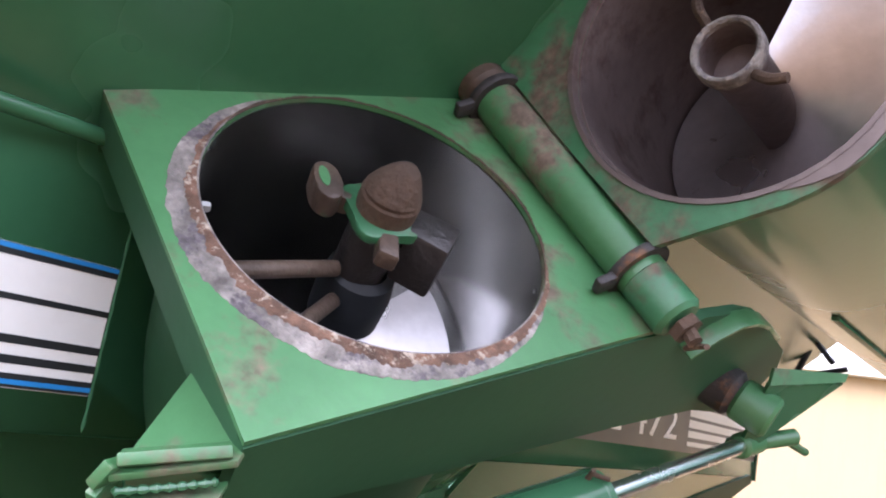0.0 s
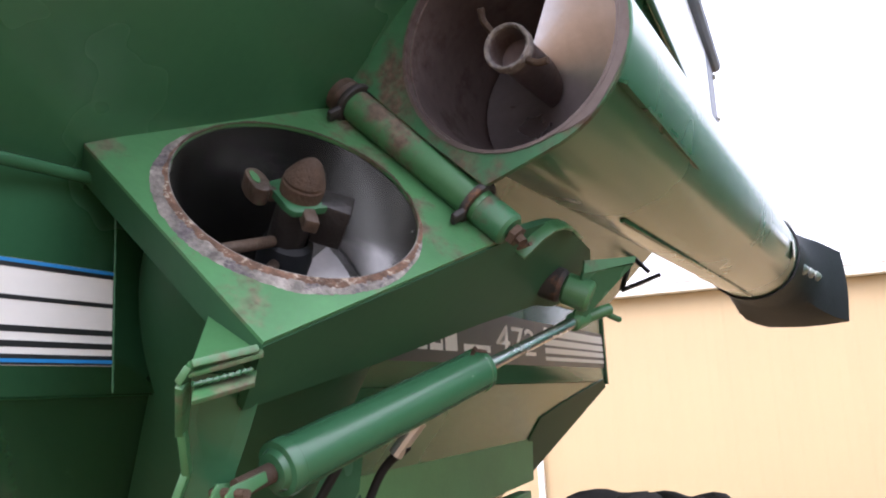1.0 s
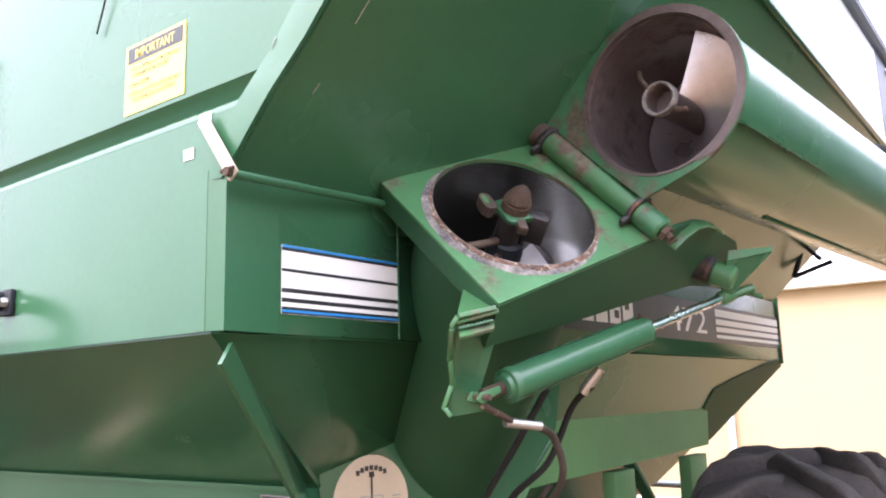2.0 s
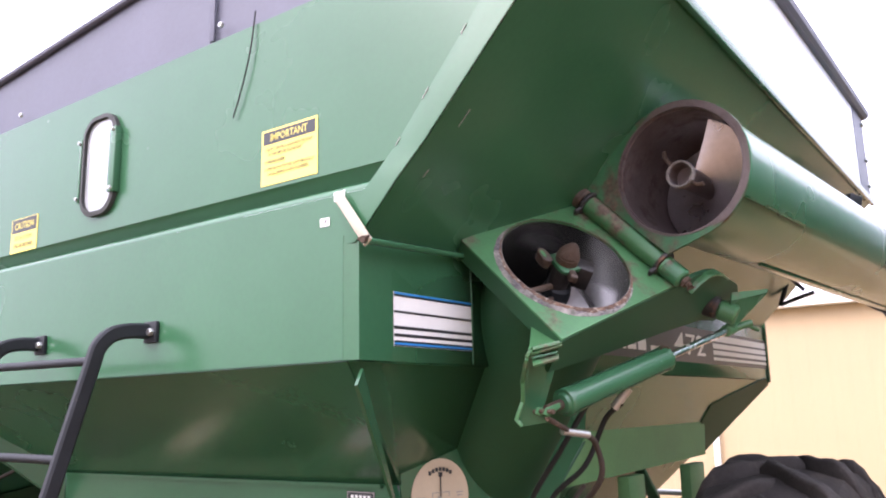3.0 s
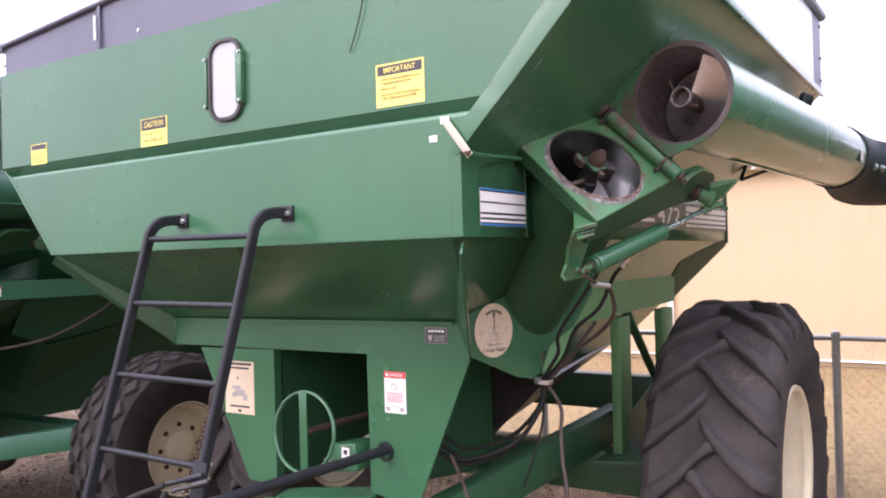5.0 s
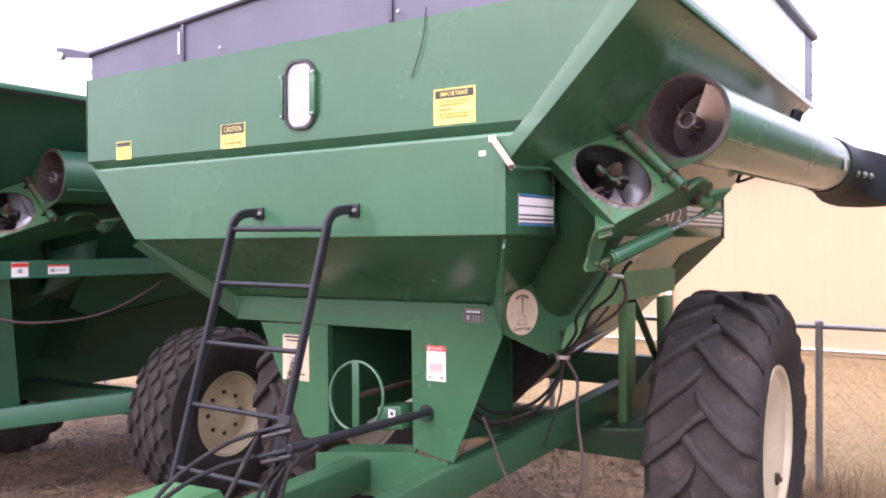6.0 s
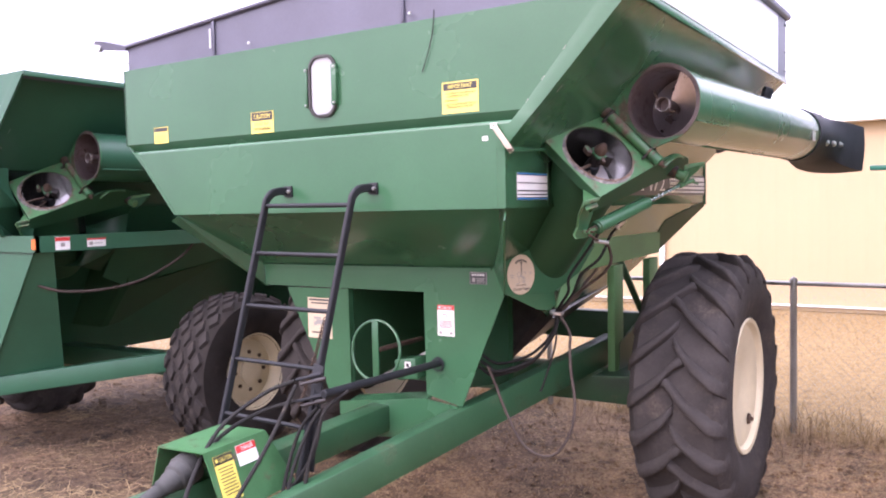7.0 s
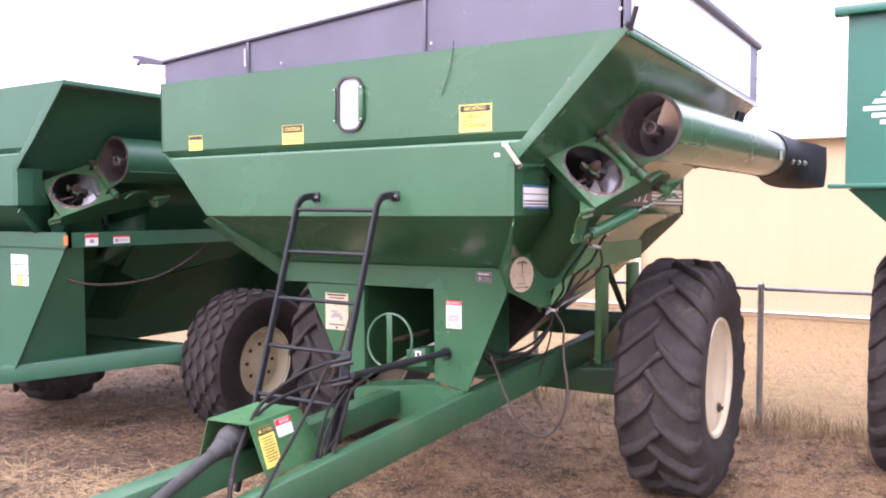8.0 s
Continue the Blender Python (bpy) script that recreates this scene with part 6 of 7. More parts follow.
def extension(cart):
    """Grey tarp boards above the tank, paler boards along the side."""
    bm = bmesh.new()
    plate(bm, [(-3.75, 0.02, 3.105), (-0.20, 0.02, 3.105), (-0.20, 0.02, 3.53), (-3.75, 0.02, 3.262)], 0.02)
    plate(bm, [(-0.185, 0.02, 3.105), (-0.185, 0.10, 3.105), (-0.185, 0.10, 3.53), (-0.185, 0.02, 3.53)], 0.03)
    b = part("front_board", bm, TARP, cart, "dark grey vinyl end board")
    bm = bmesh.new()
    sweep(bm, [(-3.78, 0.01, 3.262), (-2.0, 0.01, 3.398), (-0.17, 0.01, 3.535)], 0.014, 10)
    part("edge_roll", bm, TARP, b)
    for x in (-2.885, -1.43):
        bm = bmesh.new()
        bar(bm, (x, 0.008, 3.11), (x, 0.008, 3.262 + (x + 3.75) * 0.0755 - 0.01), 0.022, 0.008, up=(0, 1, 0), bevel=0.002)
        part("batten", bm, TARP, b)
    bm = bmesh.new()
    rod(bm, (-2.90, -0.004, 3.15), (-2.90, -0.004, 3.27), 0.007, 8)
    part("latch_pin", bm, ZINC, b)
    bolts(b, "board_bolt", [(x, 0.0, z) for x, z in ((-1.375, 3.145), (-2.563, 3.14), (-3.72, 3.15), (-0.206, 3.20))], (0, -1, 0), 0.010, 0.010, ZINC)
    bm = bmesh.new()
    plate(bm, [(-0.178, 0.10, 3.12), (-0.178, 3.30, 3.12), (-0.178, 3.30, 3.58), (-0.178, 0.10, 3.53)], 0.018)
    sb = part("side_board", bm, BOARD, cart, "pale weathered side board")
    bm = bmesh.new()
    plate(bm, [(-0.176, 3.30, 3.10), (-0.176, 3.60, 3.10), (-0.176, 3.60, 3.60), (-0.176, 3.30, 3.60)], 0.03)
    part("corner_post", bm, TARP, sb)
    bm = bmesh.new()
    sweep(bm, [(-0.17, 0.0, 3.538), (-0.165, 1.8, 3.575), (-0.17, 3.62, 3.61)], 0.034, 10)
    part("tarp_edge", bm, TARP, sb)
    bolts(sb, "board_bolt", [(-0.174, 3.55, z) for z in (3.17, 3.32, 3.53)], (1, 0, 0), 0.014, 0.012, ZINC)
    bm = bmesh.new()
    plate(bm, [(-3.76, 0.03, 3.262), (-3.76, 3.55, 3.31), (-3.76, 3.55, 3.105), (-3.76, 0.03, 3.105)], 0.018)
    part("left_board", bm, TARP, cart)
    bm = bmesh.new()
    plate(bm, [(-0.18, 3.55, 3.105), (-3.76, 3.55, 3.105), (-3.76, 3.55, 3.31), (-0.18, 3.55, 3.58)], 0.018)
    part("rear_board", bm, TARP, cart)
    bm = bmesh.new()
    plate(bm, [(-4.12, 0.0, 3.285), (-3.75, 0.0, 3.235), (-3.75, 0.0, 3.27), (-3.98, -0.01, 3.325), (-4.06, -0.02, 3.34)], 0.35)
    part("tarp_flap", bm, TARP, cart, "grey tarp flap jutting past the corner")
    bm = bmesh.new()
    plate(bm, [(-4.13, -0.012, 3.272), (-4.03, -0.012, 3.262), (-4.0, -0.012, 3.298), (-4.07, -0.012, 3.318)], 0.03)
    part("tarp_clip", bm, ZINC, cart)
    bm = bmesh.new()
    sweep(bm, [(-1.22, -0.005, 3.14), (-1.23, -0.012, 3.02), (-1.26, -0.012, 2.92), (-1.30, -0.01, 2.83)], 0.0024, 6)
    part("tie_cord", bm, HOSE, cart)
    bm = bmesh.new()
    rod(bm, (-0.155, -0.005, 3.08), (-0.12, -0.01, 3.20), 0.014, 8)
    rod(bm, (-0.15, -0.004, 3.12), (-0.17, 0.0, 3.10), 0.022, 8)
    part("tarp_hook", bm, BLACK, cart)


def cart_decals(cart):
    X, Z, Y = (1, 0, 0), (0, 0, 1), (0, 1, 0)
    def lines(y0, dy, n):
        rnd, out = random.Random(n), []
        for k in range(n):
            x, stop = -0.40, rnd.uniform(0.18, 0.40)
            while x < stop:
                w = rnd.uniform(0.07, 0.17)
                out.append((x + w / 2, y0 - dy * k, w, 0.042))
                x += w + 0.022
        return out
    decal(cart, "important_label", (-1.076, 0, 2.684), X, Z, 0.216, 0.159, DECAL_YELLOW, "yellow label with a black IMPORTANT heading", [("heading", DECAL_BLACK, [(0, 0.345, 0.93, 0.23)]), ("words", DECAL_YELLOW, [("IMPORTANT", 0, 0.345, 0.135, 0.66)]), ("print", PRINT_BROWN, [("1. FLOW CONTROL GATE MUST BE FULLY", 0.0, 0.135, 0.062, 0.86), ("CLOSED BEFORE FILLING CART", -0.055, 0.045, 0.062, 0.62), ("2. ENGAGE AUGER", -0.245, -0.085, 0.062, 0.37), ("3. OPEN FLOW CONTROL GATE GRADUALLY", 0.01, -0.215, 0.062, 0.88), ("UNTIL DESIRED FLOW IS ACHIEVED.", 0.0, -0.305, 0.062, 0.72)])])
    decal(cart, "caution_label", (-2.474, 0, 2.658), X, Z, 0.186, 0.128, DECAL_YELLOW, "yellow label with a black CAUTION heading", [("heading", DECAL_BLACK, [(0, 0.28, 0.94, 0.40)]), ("words", DECAL_YELLOW, [("CAUTION", 0, 0.28, 0.21, 0.72)]), ("print", PRINT_BROWN, [("DO NOT PLAY", 0, -0.07, 0.13, 0.66), ("ON OR AROUND", 0, -0.30, 0.13, 0.74)])])
    decal(cart, "warning_label", (-3.408, 0, 2.641), X, Z, 0.140, 0.106, DECAL_YELLOW, "small yellow label with black heading", [("heading", DECAL_BLACK, [(0, 0.34, 0.94, 0.24)]), ("print", PRINT_BROWN, lines(0.06, 0.14, 4))])
    # stripes on the short side face
    decal(cart, "stripe_decal", (XS, 0.318, 2.226), Y, Z, 0.352, 0.140, DECAL_WHITE, "white decal with black and blue stripes", [("black_stripe", DECAL_BLACK, [(0, 0.455, 1, 0.085), (0, 0.13, 1, 0.045), (0, -0.16, 1, 0.06), (0, -0.30, 1, 0.06), (0, -0.445, 1, 0.10)]), ("blue_stripe", DECAL_BLUE, [(0, 0.475, 1, 0.035), (0, -0.455, 1, 0.035)])])
    spot = lambda y: (y - 2.35) / 2.5
    blocks = [("block", DECAL_WHITE, [(spot(1.33 + 0.1025 * k), 0, 0.034, 0.60)]) for k in range(5)]
    slots = [("slot", DECAL_BLACK, [(spot(1.33 + 0.1025 * k) + (0.004 if k % 2 else -0.003), 0.10 - 0.20 * (k % 2), 0.015, 0.17)]) for k in range(5)]
    rows = [("stripe", DECAL_WHITE, [(spot(3.12), z, 0.384, h)]) for z, h in ((0.30, 0.20), (0.06, 0.15), (-0.14, 0.13), (-0.33, 0.09))]
    decal(cart, "side_decal", (XS, 2.35, 2.262), Y, Z, 2.5, 0.165, DECAL_BLACK, "dark side decal reading 472 with pale blocks and stripes", blocks + rows + [("print", DECAL_WHITE, [(spot(1.94), -0.22, 0.088, 0.13)]), ("number", DECAL_WHITE, [("472", spot(2.315), 0, 0.60, 0.166)])] + slots)
    # round badge on the corner sheet
    n = V((0.954, -0.30, 0.0)).normalized()
    ey = V(Z)
    ex = ey.cross(n)
    o = V((-1.112, 0.697, 1.722))
    arc = [(0.36 * math.cos(a), 0.36 * math.sin(a), 0.05, 0.055) for a in (radians(60 + 10 * k) for k in range(7))]
    decal(cart, "round_badge", o + n * 0.002, ex, ey, 0.225, 0.235, DECAL_CREAM, "round cream badge with a black cart drawing", [("heading", DECAL_BLACK, arc), ("words", DECAL_BLACK, [("Corner Auger", 0, -0.365, 0.105, 0.60), ("100% visibility", 0, -0.265, 0.045, 0.34)]), ("mast", DECAL_BLACK, [(0.0, 0.12, 0.026, 0.34), (0.0, 0.29, 0.07, 0.06)]), ("picture", DECAL_GREY, [(0.0, 0.055, 0.30, 0.012), (-0.145, 0.0, 0.014, 0.11), (0.145, 0.03, 0.014, 0.06), (-0.075, -0.05, 0.15, 0.012), (-0.10, -0.13, 0.012, 0.16), (0.02, -0.10, 0.012, 0.12), (-0.04, -0.18, 0.14, 0.016), (-0.16, -0.22, 0.12, 0.018), ("O", 0.085, -0.135, 0.17, 0.085), ("O", 0.085, -0.135, 0.10, 0.045), (-0.02, -0.02, 0.06, 0.05), (0.03, -0.06, 0.04, 0.06)]), ("print", DECAL_GREY, [(-0.34, 0.0, 0.14, 0.016), (0.33, 0.04, 0.12, 0.016), (-0.34, -0.05, 0.10, 0.016), (0.33, 0.0, 0.10, 0.016)])], round_=1)
    y = BAND_Y + 0.004
    decal(cart, "serial_plate", (-1.314, BAND_Y - 0.006, 1.707), X, Z, 0.118, 0.072, DECAL_BLACK, "small black maker's plate with a pale border", [("border", DECAL_GREY, [(0, 0.46, 0.96, 0.03), (0, -0.46, 0.96, 0.03), (-0.47, 0, 0.02, 0.92), (0.47, 0, 0.02, 0.92)]), ("print", DECAL_WHITE, [(-0.30 + 0.15 * k, 0.27, 0.10, 0.13) for k in range(5)]), ("emblem", DECAL_GREY, [(-0.26, -0.14, 0.16, 0.34)]), ("small_print", DECAL_GREY, [(0.14, -0.02, 0.5, 0.05), (0.14, -0.16, 0.44, 0.05), (0.14, -0.30, 0.5, 0.05)])])
    decal(cart, "danger_label", (-1.552, y, 1.442), X, Z, 0.120, 0.188, DECAL_WHITE, "white label with a red DANGER heading", [("heading", DECAL_RED, [(0, 0.42, 1.0, 0.16)]), ("words", DECAL_WHITE, [("DANGER", 0.08, 0.42, 0.085, 0.6), (-0.36, 0.42, 0.12, 0.07)]), ("picture", DECAL_GREY, [(-0.05, 0.20, 0.26, 0.03), (-0.15, 0.15, 0.03, 0.10), (0.1, 0.14, 0.2, 0.02), (0.05, 0.08, 0.2, 0.02)]), ("print", DECAL_RED, [(0, -0.02 - 0.05 * k, 0.74, 0.018) for k in range(5)]), ("foot", DECAL_GREY, [(-0.32, -0.40, 0.18, 0.10), (0.32, -0.40, 0.18, 0.10), (0, -0.34, 0.3, 0.02)])])
    decal(cart, "notice_label", (-2.560, y, 1.400), X, Z, 0.212, 0.272, DECAL_CREAM, "tall cream notice with a black drawing", [("print", DECAL_BLACK, [(0, 0.45, 0.86, 0.045), (0, 0.37, 0.7, 0.035), (-0.05, 0.18, 0.05, 0.05), (0, -0.36, 0.7, 0.035), (0, -0.44, 0.12, 0.05)]), ("picture", DECAL_GREY, [(-0.1, 0.0, 0.3, 0.06), (0.02, -0.1, 0.34, 0.12), (-0.18, -0.14, 0.14, 0.10), (0.2, -0.18, 0.16, 0.12)])])


def pieces_of(me):
    """Splits a cut sheet into its separate pieces; tiny offcuts are dropped."""
    bm = bmesh.new()
    bm.from_mesh(me)
    left, pieces = set(bm.verts), []
    while left:
        todo, piece = [left.pop()], set()
        while todo:
            v = todo.pop()
            piece.add(v.index)
            for e in v.link_edges:
                o = e.other_vert(v)
                if o in left:
                    left.remove(o)
                    todo.append(o)
        pieces.append(piece)
    bm.free()
    out = []
    for piece in pieces:
        bm = bmesh.new()
        bm.from_mesh(me)
        bmesh.ops.delete(bm, geom=[v for v in bm.verts if v.index not in piece], context="VERTS")
        if sum(f.calc_area() for f in bm.faces) > 0.004:
            piece_mesh = me.copy()
            bm.to_mesh(piece_mesh)
            out.append(piece_mesh)
        bm.free()
    return out


def pierce(cart, names, p0, p1, r):
    """Cuts a round opening through the named sheets of a cart."""
    bm = bmesh.new()
    rod(bm, p0, p1, r, 40)
    cutter = new("cutter", finish(bm, "cutter", GREEN))
    for ob in list(cart.children):
        if ob.name.split(".")[0] in names:
            m = ob.modifiers.new("opening", "BOOLEAN")
            m.operation, m.object, m.solver = "DIFFERENCE", cutter, "EXACT"
            bpy.context.view_layer.update()
            me = bpy.data.meshes.new_from_object(ob.evaluated_get(bpy.context.evaluated_depsgraph_get()))
            ob.modifiers.remove(m)
            first, *rest = pieces_of(me)
            ob.data = first
            for more in rest:
                extra = new(ob.name.split(".")[0], more)
                extra.parent, extra.matrix_parent_inverse, extra.location = ob.parent, ob.matrix_parent_inverse.copy(), ob.location
    bpy.data.objects.remove(cutter)


def grain_cart():
    cart = thing("grain_cart", (-1.95, 2.1, 0), "large glossy green grain cart with a folded corner auger", "grain cart")
    tank(cart, GREEN)
    pierce(cart, ("side_panel", "corner_hopper_sheet", "side_flare", "side_hopper_sheet", "sump"), LO, LO - N * 0.98, 0.198)
    extension(cart)
    front_legs(cart, GREEN)
    frame_beams(cart, GREEN_BEAM)
    lower_auger(cart, GREEN)
    upper_auger(cart, GREEN)
    hinge(cart, GREEN)
    cylinder(cart, GREEN)
    gate_rod(cart, GREEN)
    window_unit(cart, GREEN)
    ladder(cart)
    drive_box(cart, GREEN)
    front_fittings(cart, GREEN)
    hoses(cart)
    cart_decals(cart)
    lug_tyre(cart, -0.403, 2.1, 0.885, 0.90, 0.305, 1, 0.43)
    lug_tyre(cart, -3.42, 2.1, 0.885, 0.90, 0.285, -1, 0.43)
    return cart


grain_cart()


# ---- second cart, parked beside it ----
def second_cart():
    cart = thing("grain_cart", (-1.95, 2.1, 0), "older dull green grain cart with open auger mouths", "grain cart")
    p = GREEN_OLD
    tank(cart, p)
    for ob in cart.children:
        ob.location = (-0.15 if ob.name.startswith("side_flare") else -0.03, 0.07, 0.08)
    before = set(cart.children)
    lower_auger(cart, p)
    upper_auger(cart, p)
    hinge(cart, p)
    for ob in set(cart.children) - before:
        ob.location = (-0.24, -0.03, -0.065)
    shift = V((-0.24, -0.03, -0.065))
    pierce(cart, ("side_panel", "corner_hopper_sheet", "badge_panel", "lower_front_panel", "corner_strap", "side_hopper_sheet", "ledge"), LO + shift + N * 0.25, LO + shift - N * 0.9, 0.262)
    bm = bmesh.new()
    plate(bm, [(-1.40, 0.335, 0.72), (-1.09, 0.832, 0.72), (-0.545, 0.45, 1.842), (-0.61, 0.335, 1.842)], 0.02)
    part("side_plate", bm, p, cart)
    bm = bmesh.new()
    plate(bm, [(-2.6, 0.62, 0.60), (-2.6, 4.3, 0.60), (-1.7, 4.3, 1.95), (-1.7, 0.62, 1.95)], 0.02)
    plate(bm, [(-0.63, 4.28, 0.60), (-2.6, 4.28, 0.60), (-1.7, 4.28, 1.95), (-0.63, 4.28, 1.95)], 0.02)
    part("inner_plate", bm, p, cart)
    bm = bmesh.new()
    plate(bm, [(-2.4, 0.34, 1.83), (-2.4, 4.28, 1.83), (-0.64, 4.28, 1.83), (-0.64, 0.34, 1.83)], 0.02)
    part("underside_plate", bm, p, cart)
    # deep lower body with a narrow decal band
    bm = bmesh.new()
    plate(bm, [(-3.3, 0.30, 1.835), (-0.53, 0.30, 1.835), (-0.53, 0.30, 1.965), (-3.3, 0.30, 1.965)], 0.03)
    plate(bm, [(-0.53, 0.30, 1.835), (-0.53, 4.3, 1.835), (-0.53, 4.3, 1.965), (-0.53, 0.30, 1.965)], 0.03)
    part("body_band", bm, p, cart)
    bm = bmesh.new()
    plate(bm, [(-2.9, 0.32, 0.70), (-1.40, 0.32, 0.70), (-0.60, 0.32, 1.84), (-2.9, 0.32, 1.84)], 0.02)
    part("lower_body", bm, p, cart)
    bm = bmesh.new()
    bar(bm, (-2.6, -0.75, 0.52), (-0.35, 1.35, 0.82), 0.09, 0.16, bevel=0.01)
    part("tongue_beam", bm, p, cart)
    bm = bmesh.new()
    plate(bm, [(-3.79, 0.10, 3.185), (-0.23, 0.10, 3.185), (-0.23, 3.57, 3.185), (-3.79, 3.57, 3.185)], 0.04, bevel=0.01)
    part("roll_tarp", bm, TARP, cart)
    X, Z, Y = (1, 0, 0), (0, 0, 1), (0, 1, 0)
    decal(cart, "reflector", (-0.565, 0.30, 1.900), X, Z, 0.055, 0.08, ORANGE, "orange reflector")
    decal(cart, "danger_label", (-0.53, 0.52, 1.900), Y, Z, 0.125, 0.105, DECAL_WHITE, "white label with red heading", [("heading", DECAL_RED, [(0, 0.32, 1, 0.3)]), ("print", DECAL_GREY, [(0, -0.1, 0.3, 0.3)])])
    decal(cart, "notice_label", (-0.53, 0.82, 1.895), Y, Z, 0.17, 0.07, DECAL_WHITE, "wide white label with red edge", [("heading", DECAL_RED, [(0, 0.4, 1, 0.2)]), ("print", DECAL_GREY, [(-0.3, -0.1, 0.2, 0.4), (0.1, -0.1, 0.5, 0.1)])])
    for i in range(3):
        for j in range(3):
            decal(cart, "maintenance_label", (-1.36 + 0.088 * i, 0.32, 1.72 - 0.095 * j), X, Z, 0.078, 0.085, DECAL_WHITE if (i, j) != (1, 2) else DECAL_YELLOW, "small white maintenance label", [("print", DECAL_GREY, [(0, 0.2 - 0.2 * k, 0.7, 0.06) for k in range(3)])])
    bm = bmesh.new()
    sweep(bm, [(-0.9, 0.34, 1.62), (-0.62, 0.6, 1.50), (-0.58, 1.2, 1.52), (-0.60, 1.7, 1.70), (-0.6, 1.9, 1.85)], 0.012, 8)
    part("hydraulic_hose", bm, HOSE_BROWN, cart)
    bm = bmesh.new()
    bar(bm, (-2.9, 1.72, 0.66), (-0.05, 1.86, 0.68), 0.2, 0.2)
    part("axle", bm, p, cart)
    turf_tyre(cart, 0.0, 1.86, 0.690, 0.70, 0.26, 0.335)
    lug_tyre(cart, -2.85, 1.70, 0.665, 0.675, 0.25, -1, 0.34)
    cart.matrix_basis = Matrix.Translation((-1.95 - 4.46, 2.1 - 0.27, 0))
    return cart


second_cart()


# ---- third cart, only its corner in view ----
def third_cart():
    cart = thing("grain_cart", (2.6, 3.4, 0), "bluish green grain cart with a pale striped arrow decal", "grain cart")
    y = 1.9
    for a, b in (((0.70, y), (4.4, y)), ((0.70, 5.4), (0.70, y + 0.013)), ((4.4, 5.4), (0.713, 5.4)), ((4.4, y + 0.013), (4.4, 5.387))):
        bm = bmesh.new()
        plate(bm, [(*a, 2.30), (*b, 2.30), (*b, 3.44), (*a, 3.44)], 0.012)
        part("tank_wall", bm, TEAL, cart)
    bm = bmesh.new()
    bar(bm, (0.62, y - 0.02, 3.46), (4.5, y - 0.02, 3.46), 0.10, 0.06, bevel=0.008)
    part("top_rail", bm, TEAL, cart)
    bm = bmesh.new()
    bar(bm, (0.60, y - 0.02, 2.305), (4.5, y - 0.02, 2.30), 0.10, 0.03, bevel=0.006)
    part("ledge", bm, TEAL, cart)
    bm = bmesh.new()
    plate(bm, [(1.7, y + 0.8, 1.3), (3.5, y + 0.8, 1.3), (4.4, y + 0.03, 2.28), (0.72, y + 0.03, 2.28)], 0.012)
    plate(bm, [(1.7, 4.6, 1.3), (1.7, y + 0.8, 1.3), (0.72, y + 0.03, 2.28), (0.72, 5.4, 2.28)], 0.012)
    part("hopper", bm, TEAL, cart)
    bm = bmesh.new()
    bar(bm, (0.9, 3.55, 0.85), (4.0, 3.55, 0.85), 0.2, 0.2)
    part("axle", bm, TEAL, cart)
    bm = bmesh.new()
    plate(bm, [(0.74, y + 0.05, 3.46), (4.4, y + 0.05, 3.46), (4.4, 5.4, 3.50), (0.74, 5.4, 3.50)], 0.05)
    part("roll_tarp", bm, BOARD, cart)
    for k in range(5):
        z = 2.905 - 0.046 * k
        in_ = abs(k - 2) * 0.05
        bm = bmesh.new()
        plate(bm, [(0.80 + in_, y - 0.002, z - 0.014), (1.9, y - 0.002, z - 0.014), (1.9, y - 0.002, z + 0.014), (0.80 + in_ + (0.02 if k < 2 else -0.0), y - 0.002, z + 0.014)], 0.0015)
        part("arrow_stripe", bm, DECAL_WHITE, cart)
    lug_tyre(cart, 1.09, 3.55, 0.885, 0.90, 0.285, -1, 0.43)
    lug_tyre(cart, 4.0, 3.55, 0.885, 0.90, 0.285, 1, 0.43)


third_cart()


# ---- straw, tufts and weeds ----
def strands(name, count, place, material, label, lying, tall):
    rnd = random.Random(len(name) + count)
    verts, faces = [], []
    for _ in range(count):
        x, y = place(rnd)
        a = rnd.uniform(0, 2 * math.pi)
        ln = rnd.uniform(*tall)
        lift = rnd.uniform(0.0, 0.22) if lying else rnd.uniform(0.7, 1.4)
        d = V((math.cos(a) * math.cos(lift), math.sin(a) * math.cos(lift), math.sin(lift)))
        s = V((-math.sin(a), math.cos(a), 0)) * rnd.uniform(0.0012, 0.0034)
        z0 = 0.006 if lying else -0.01
        p0 = V((x, y, z0 + rnd.uniform(0, 0.018) * lying))
        bend = V((rnd.uniform(-1, 1), rnd.uniform(-1, 1), -0.3 if not lying else rnd.uniform(0, 0.3))) * ln * (0.07 if lying else 0.22)
        p1 = p0 + d * ln * 0.55 + bend * 0.25
        p2 = p0 + d * ln + bend
        if p2.z < 0.004:
            p2.z = 0.004
        b = len(verts)
        u = V((0, 0, 0.0016))
        for p, w in ((p0, 1.0), (p1, 0.9)):
            verts += [p + s * w, p - s * w, p + u]
        verts += [p2]
        for k in range(3):
            m = (k + 1) % 3
            faces.append((b + k, b + m, b + 3 + m, b + 3 + k))
            faces.append((b + 3 + k, b + 3 + m, b + 6))
    me = bpy.data.meshes.new(name)
    me.from_pydata([tuple(v) for v in verts], [], faces)
    me.materials.append(material)
    tagged(new(name, me), label, "grass", kind="stuff")


def clustered(x0, x1, y0, y1, n, spread, seed):
    r = random.Random(seed)
    c = [(r.uniform(x0, x1), r.uniform(y0, y1)) for _ in range(n)]
    def pick(rnd):
        a, b = rnd.choice(c)
        return a + rnd.gauss(0, spread), b + rnd.gauss(0, spread)
    return pick


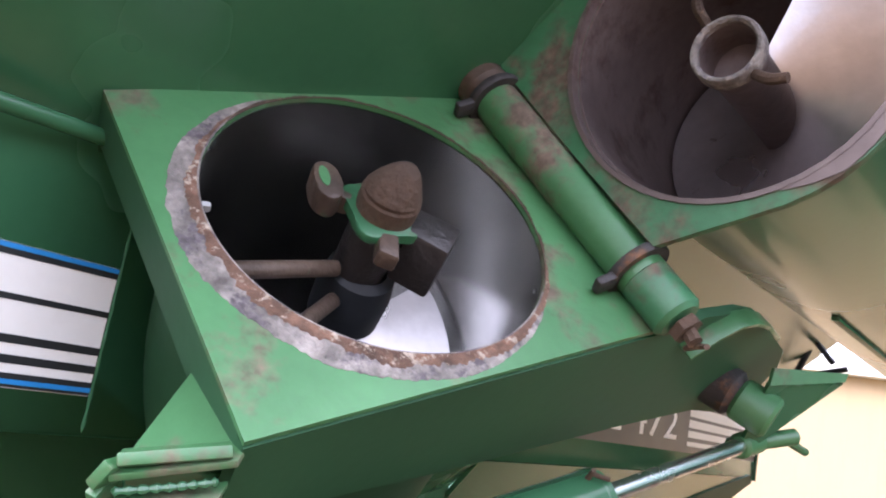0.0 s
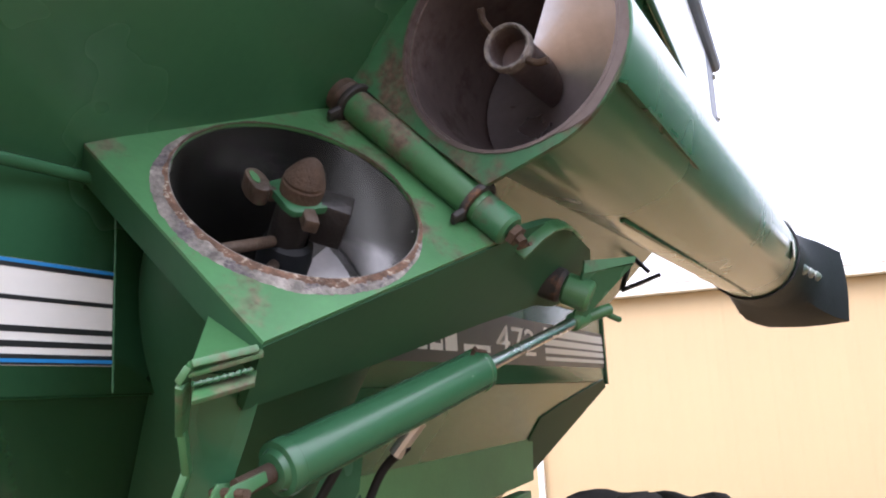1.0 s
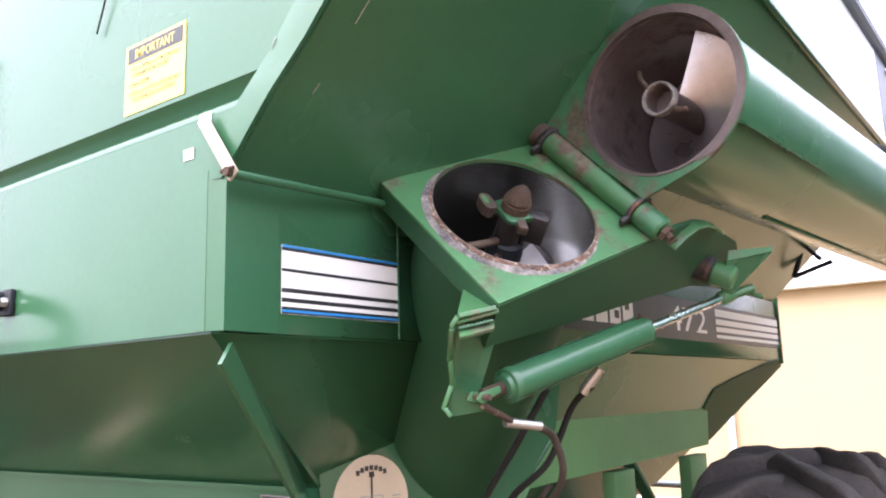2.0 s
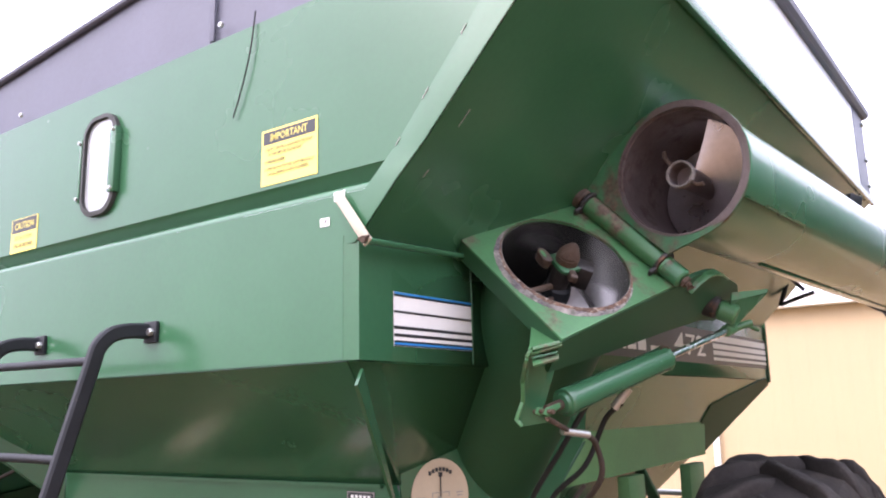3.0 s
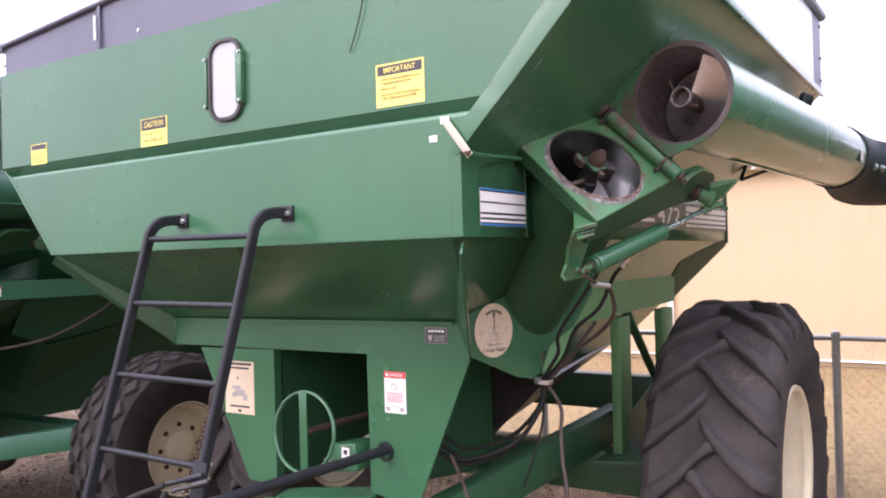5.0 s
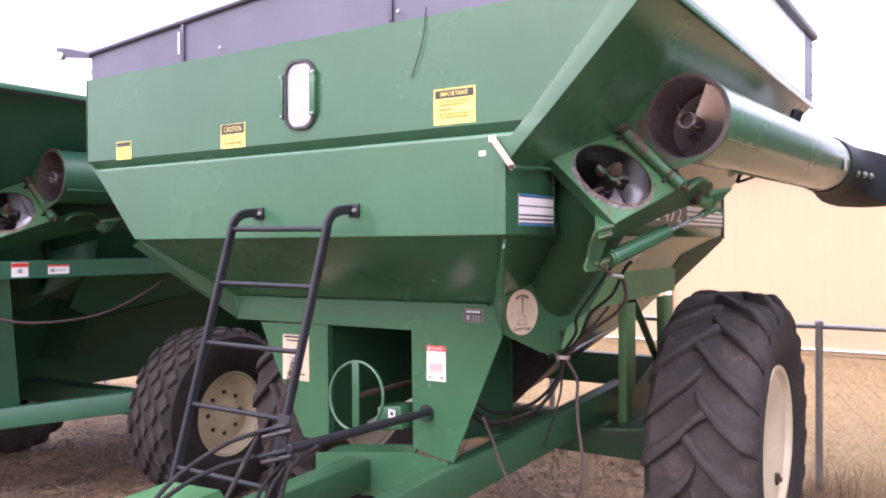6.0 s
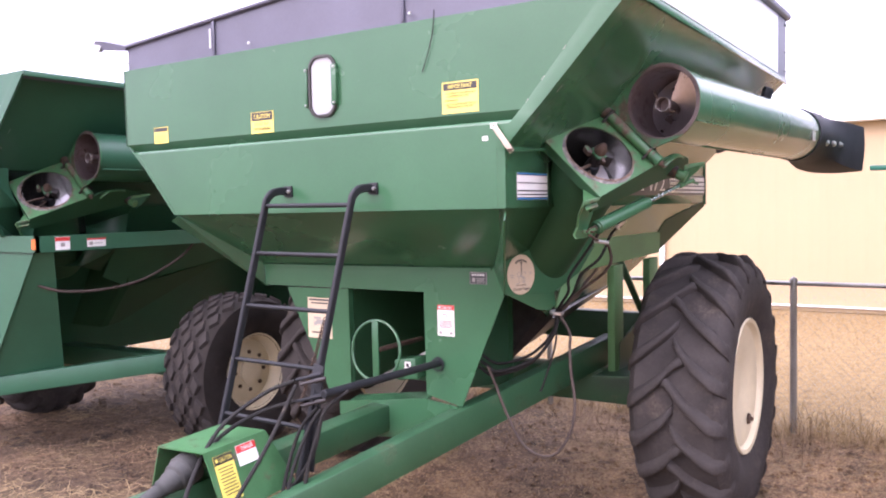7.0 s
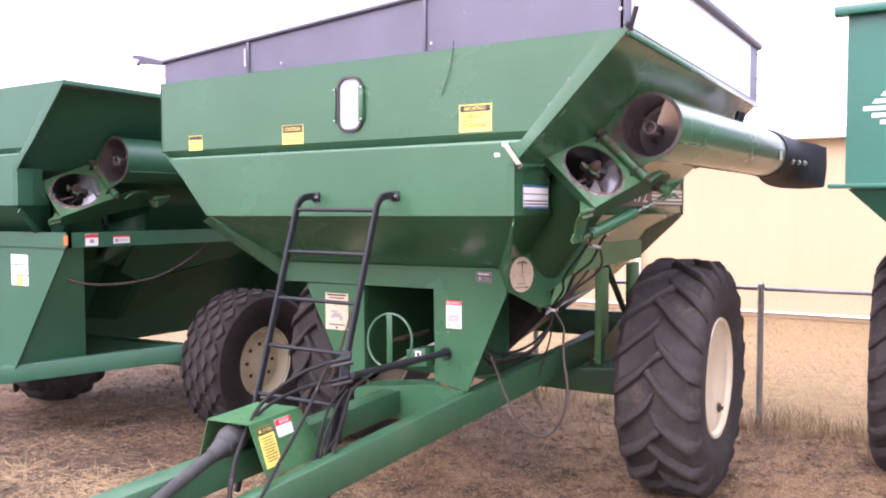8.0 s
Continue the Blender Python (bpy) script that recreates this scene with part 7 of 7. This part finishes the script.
strands("straw_litter", 26000, lambda r: (r.uniform(-9, 2.5), r.uniform(-1.5, 4.6)), OLD_STRAW, "loose dry straw strewn over the dirt", True, (0.015, 0.085))
strands("straw_heap", 4200, clustered(-8.5, -3.6, -1.6, 1.2, 26, 0.22, 5), OLD_STRAW, "matted pale straw on the dirt", True, (0.04, 0.16))
strands("loose_straw", 3800, clustered(-8.5, 1.6, -1.2, 3.6, 120, 0.20, 17), STRAW, "brighter loose straw scattered in drifts", True, (0.05, 0.20))
strands("straw_pile", 1500, clustered(-5.6, -3.2, -1.2, 0.3, 12, 0.24, 23), STRAW, "pale golden straw piled on the dirt", True, (0.12, 0.36))
strands("chaff", 16000, clustered(-4.5, 2.6, -1.6, 4.3, 260, 0.22, 41), STRAW, "short golden chaff trodden into the dirt", True, (0.012, 0.05))
strands("fence_grass", 6500, clustered(-7, 4, 4.15, 4.75, 90, 0.10, 7), STRAW, "dead grass tufts along the fence", False, (0.08, 0.34))
strands("field_grass", 9000, clustered(-12, 9, 4.8, 12.6, 900, 0.10, 9), STRAW, "dry blond grass field beyond the fence", False, (0.05, 0.16))
strands("dry_stems", 260, clustered(-8.6, -5.6, 0.5, 2.9, 14, 0.35, 21), WEED, "long dead stems lying by the wheels", True, (0.25, 0.8))
strands("weeds", 900, clustered(-9, 1.6, 3.2, 4.2, 26, 0.14, 11), WEED, "thin dead weeds by the wheels", False, (0.15, 0.5))


def clods(count):
    """Small crumbs of dirt, uneven lumps of a few centimetres."""
    rnd = random.Random(31)
    verts, faces = [], []
    for _ in range(count):
        x, y, s = rnd.uniform(-9, 2.5), rnd.uniform(-2.0, 4.6), 0.004 + 0.026 * rnd.random() ** 2.2
        b = len(verts)
        for dx, dy, dz in ((1, 0, 0.1), (0, 1, 0.1), (-1, 0, 0.1), (0, -1, 0.1), (0, 0, 0.9)):
            verts.append((x + s * (dx + rnd.uniform(-0.4, 0.4)), y + s * (dy + rnd.uniform(-0.4, 0.4)), -0.004 + s * (dz + rnd.uniform(-0.2, 0.3))))
        for k in range(4):
            faces.append((b + k, b + (k + 1) % 4, b + 4))
    me = bpy.data.meshes.new("dirt_crumbs")
    me.from_pydata(verts, [], faces)
    me.materials.append(GROUND)
    tagged(new("dirt_crumbs", me), "crumbled brown dirt on the yard", "dirt", kind="stuff")


clods(14000)
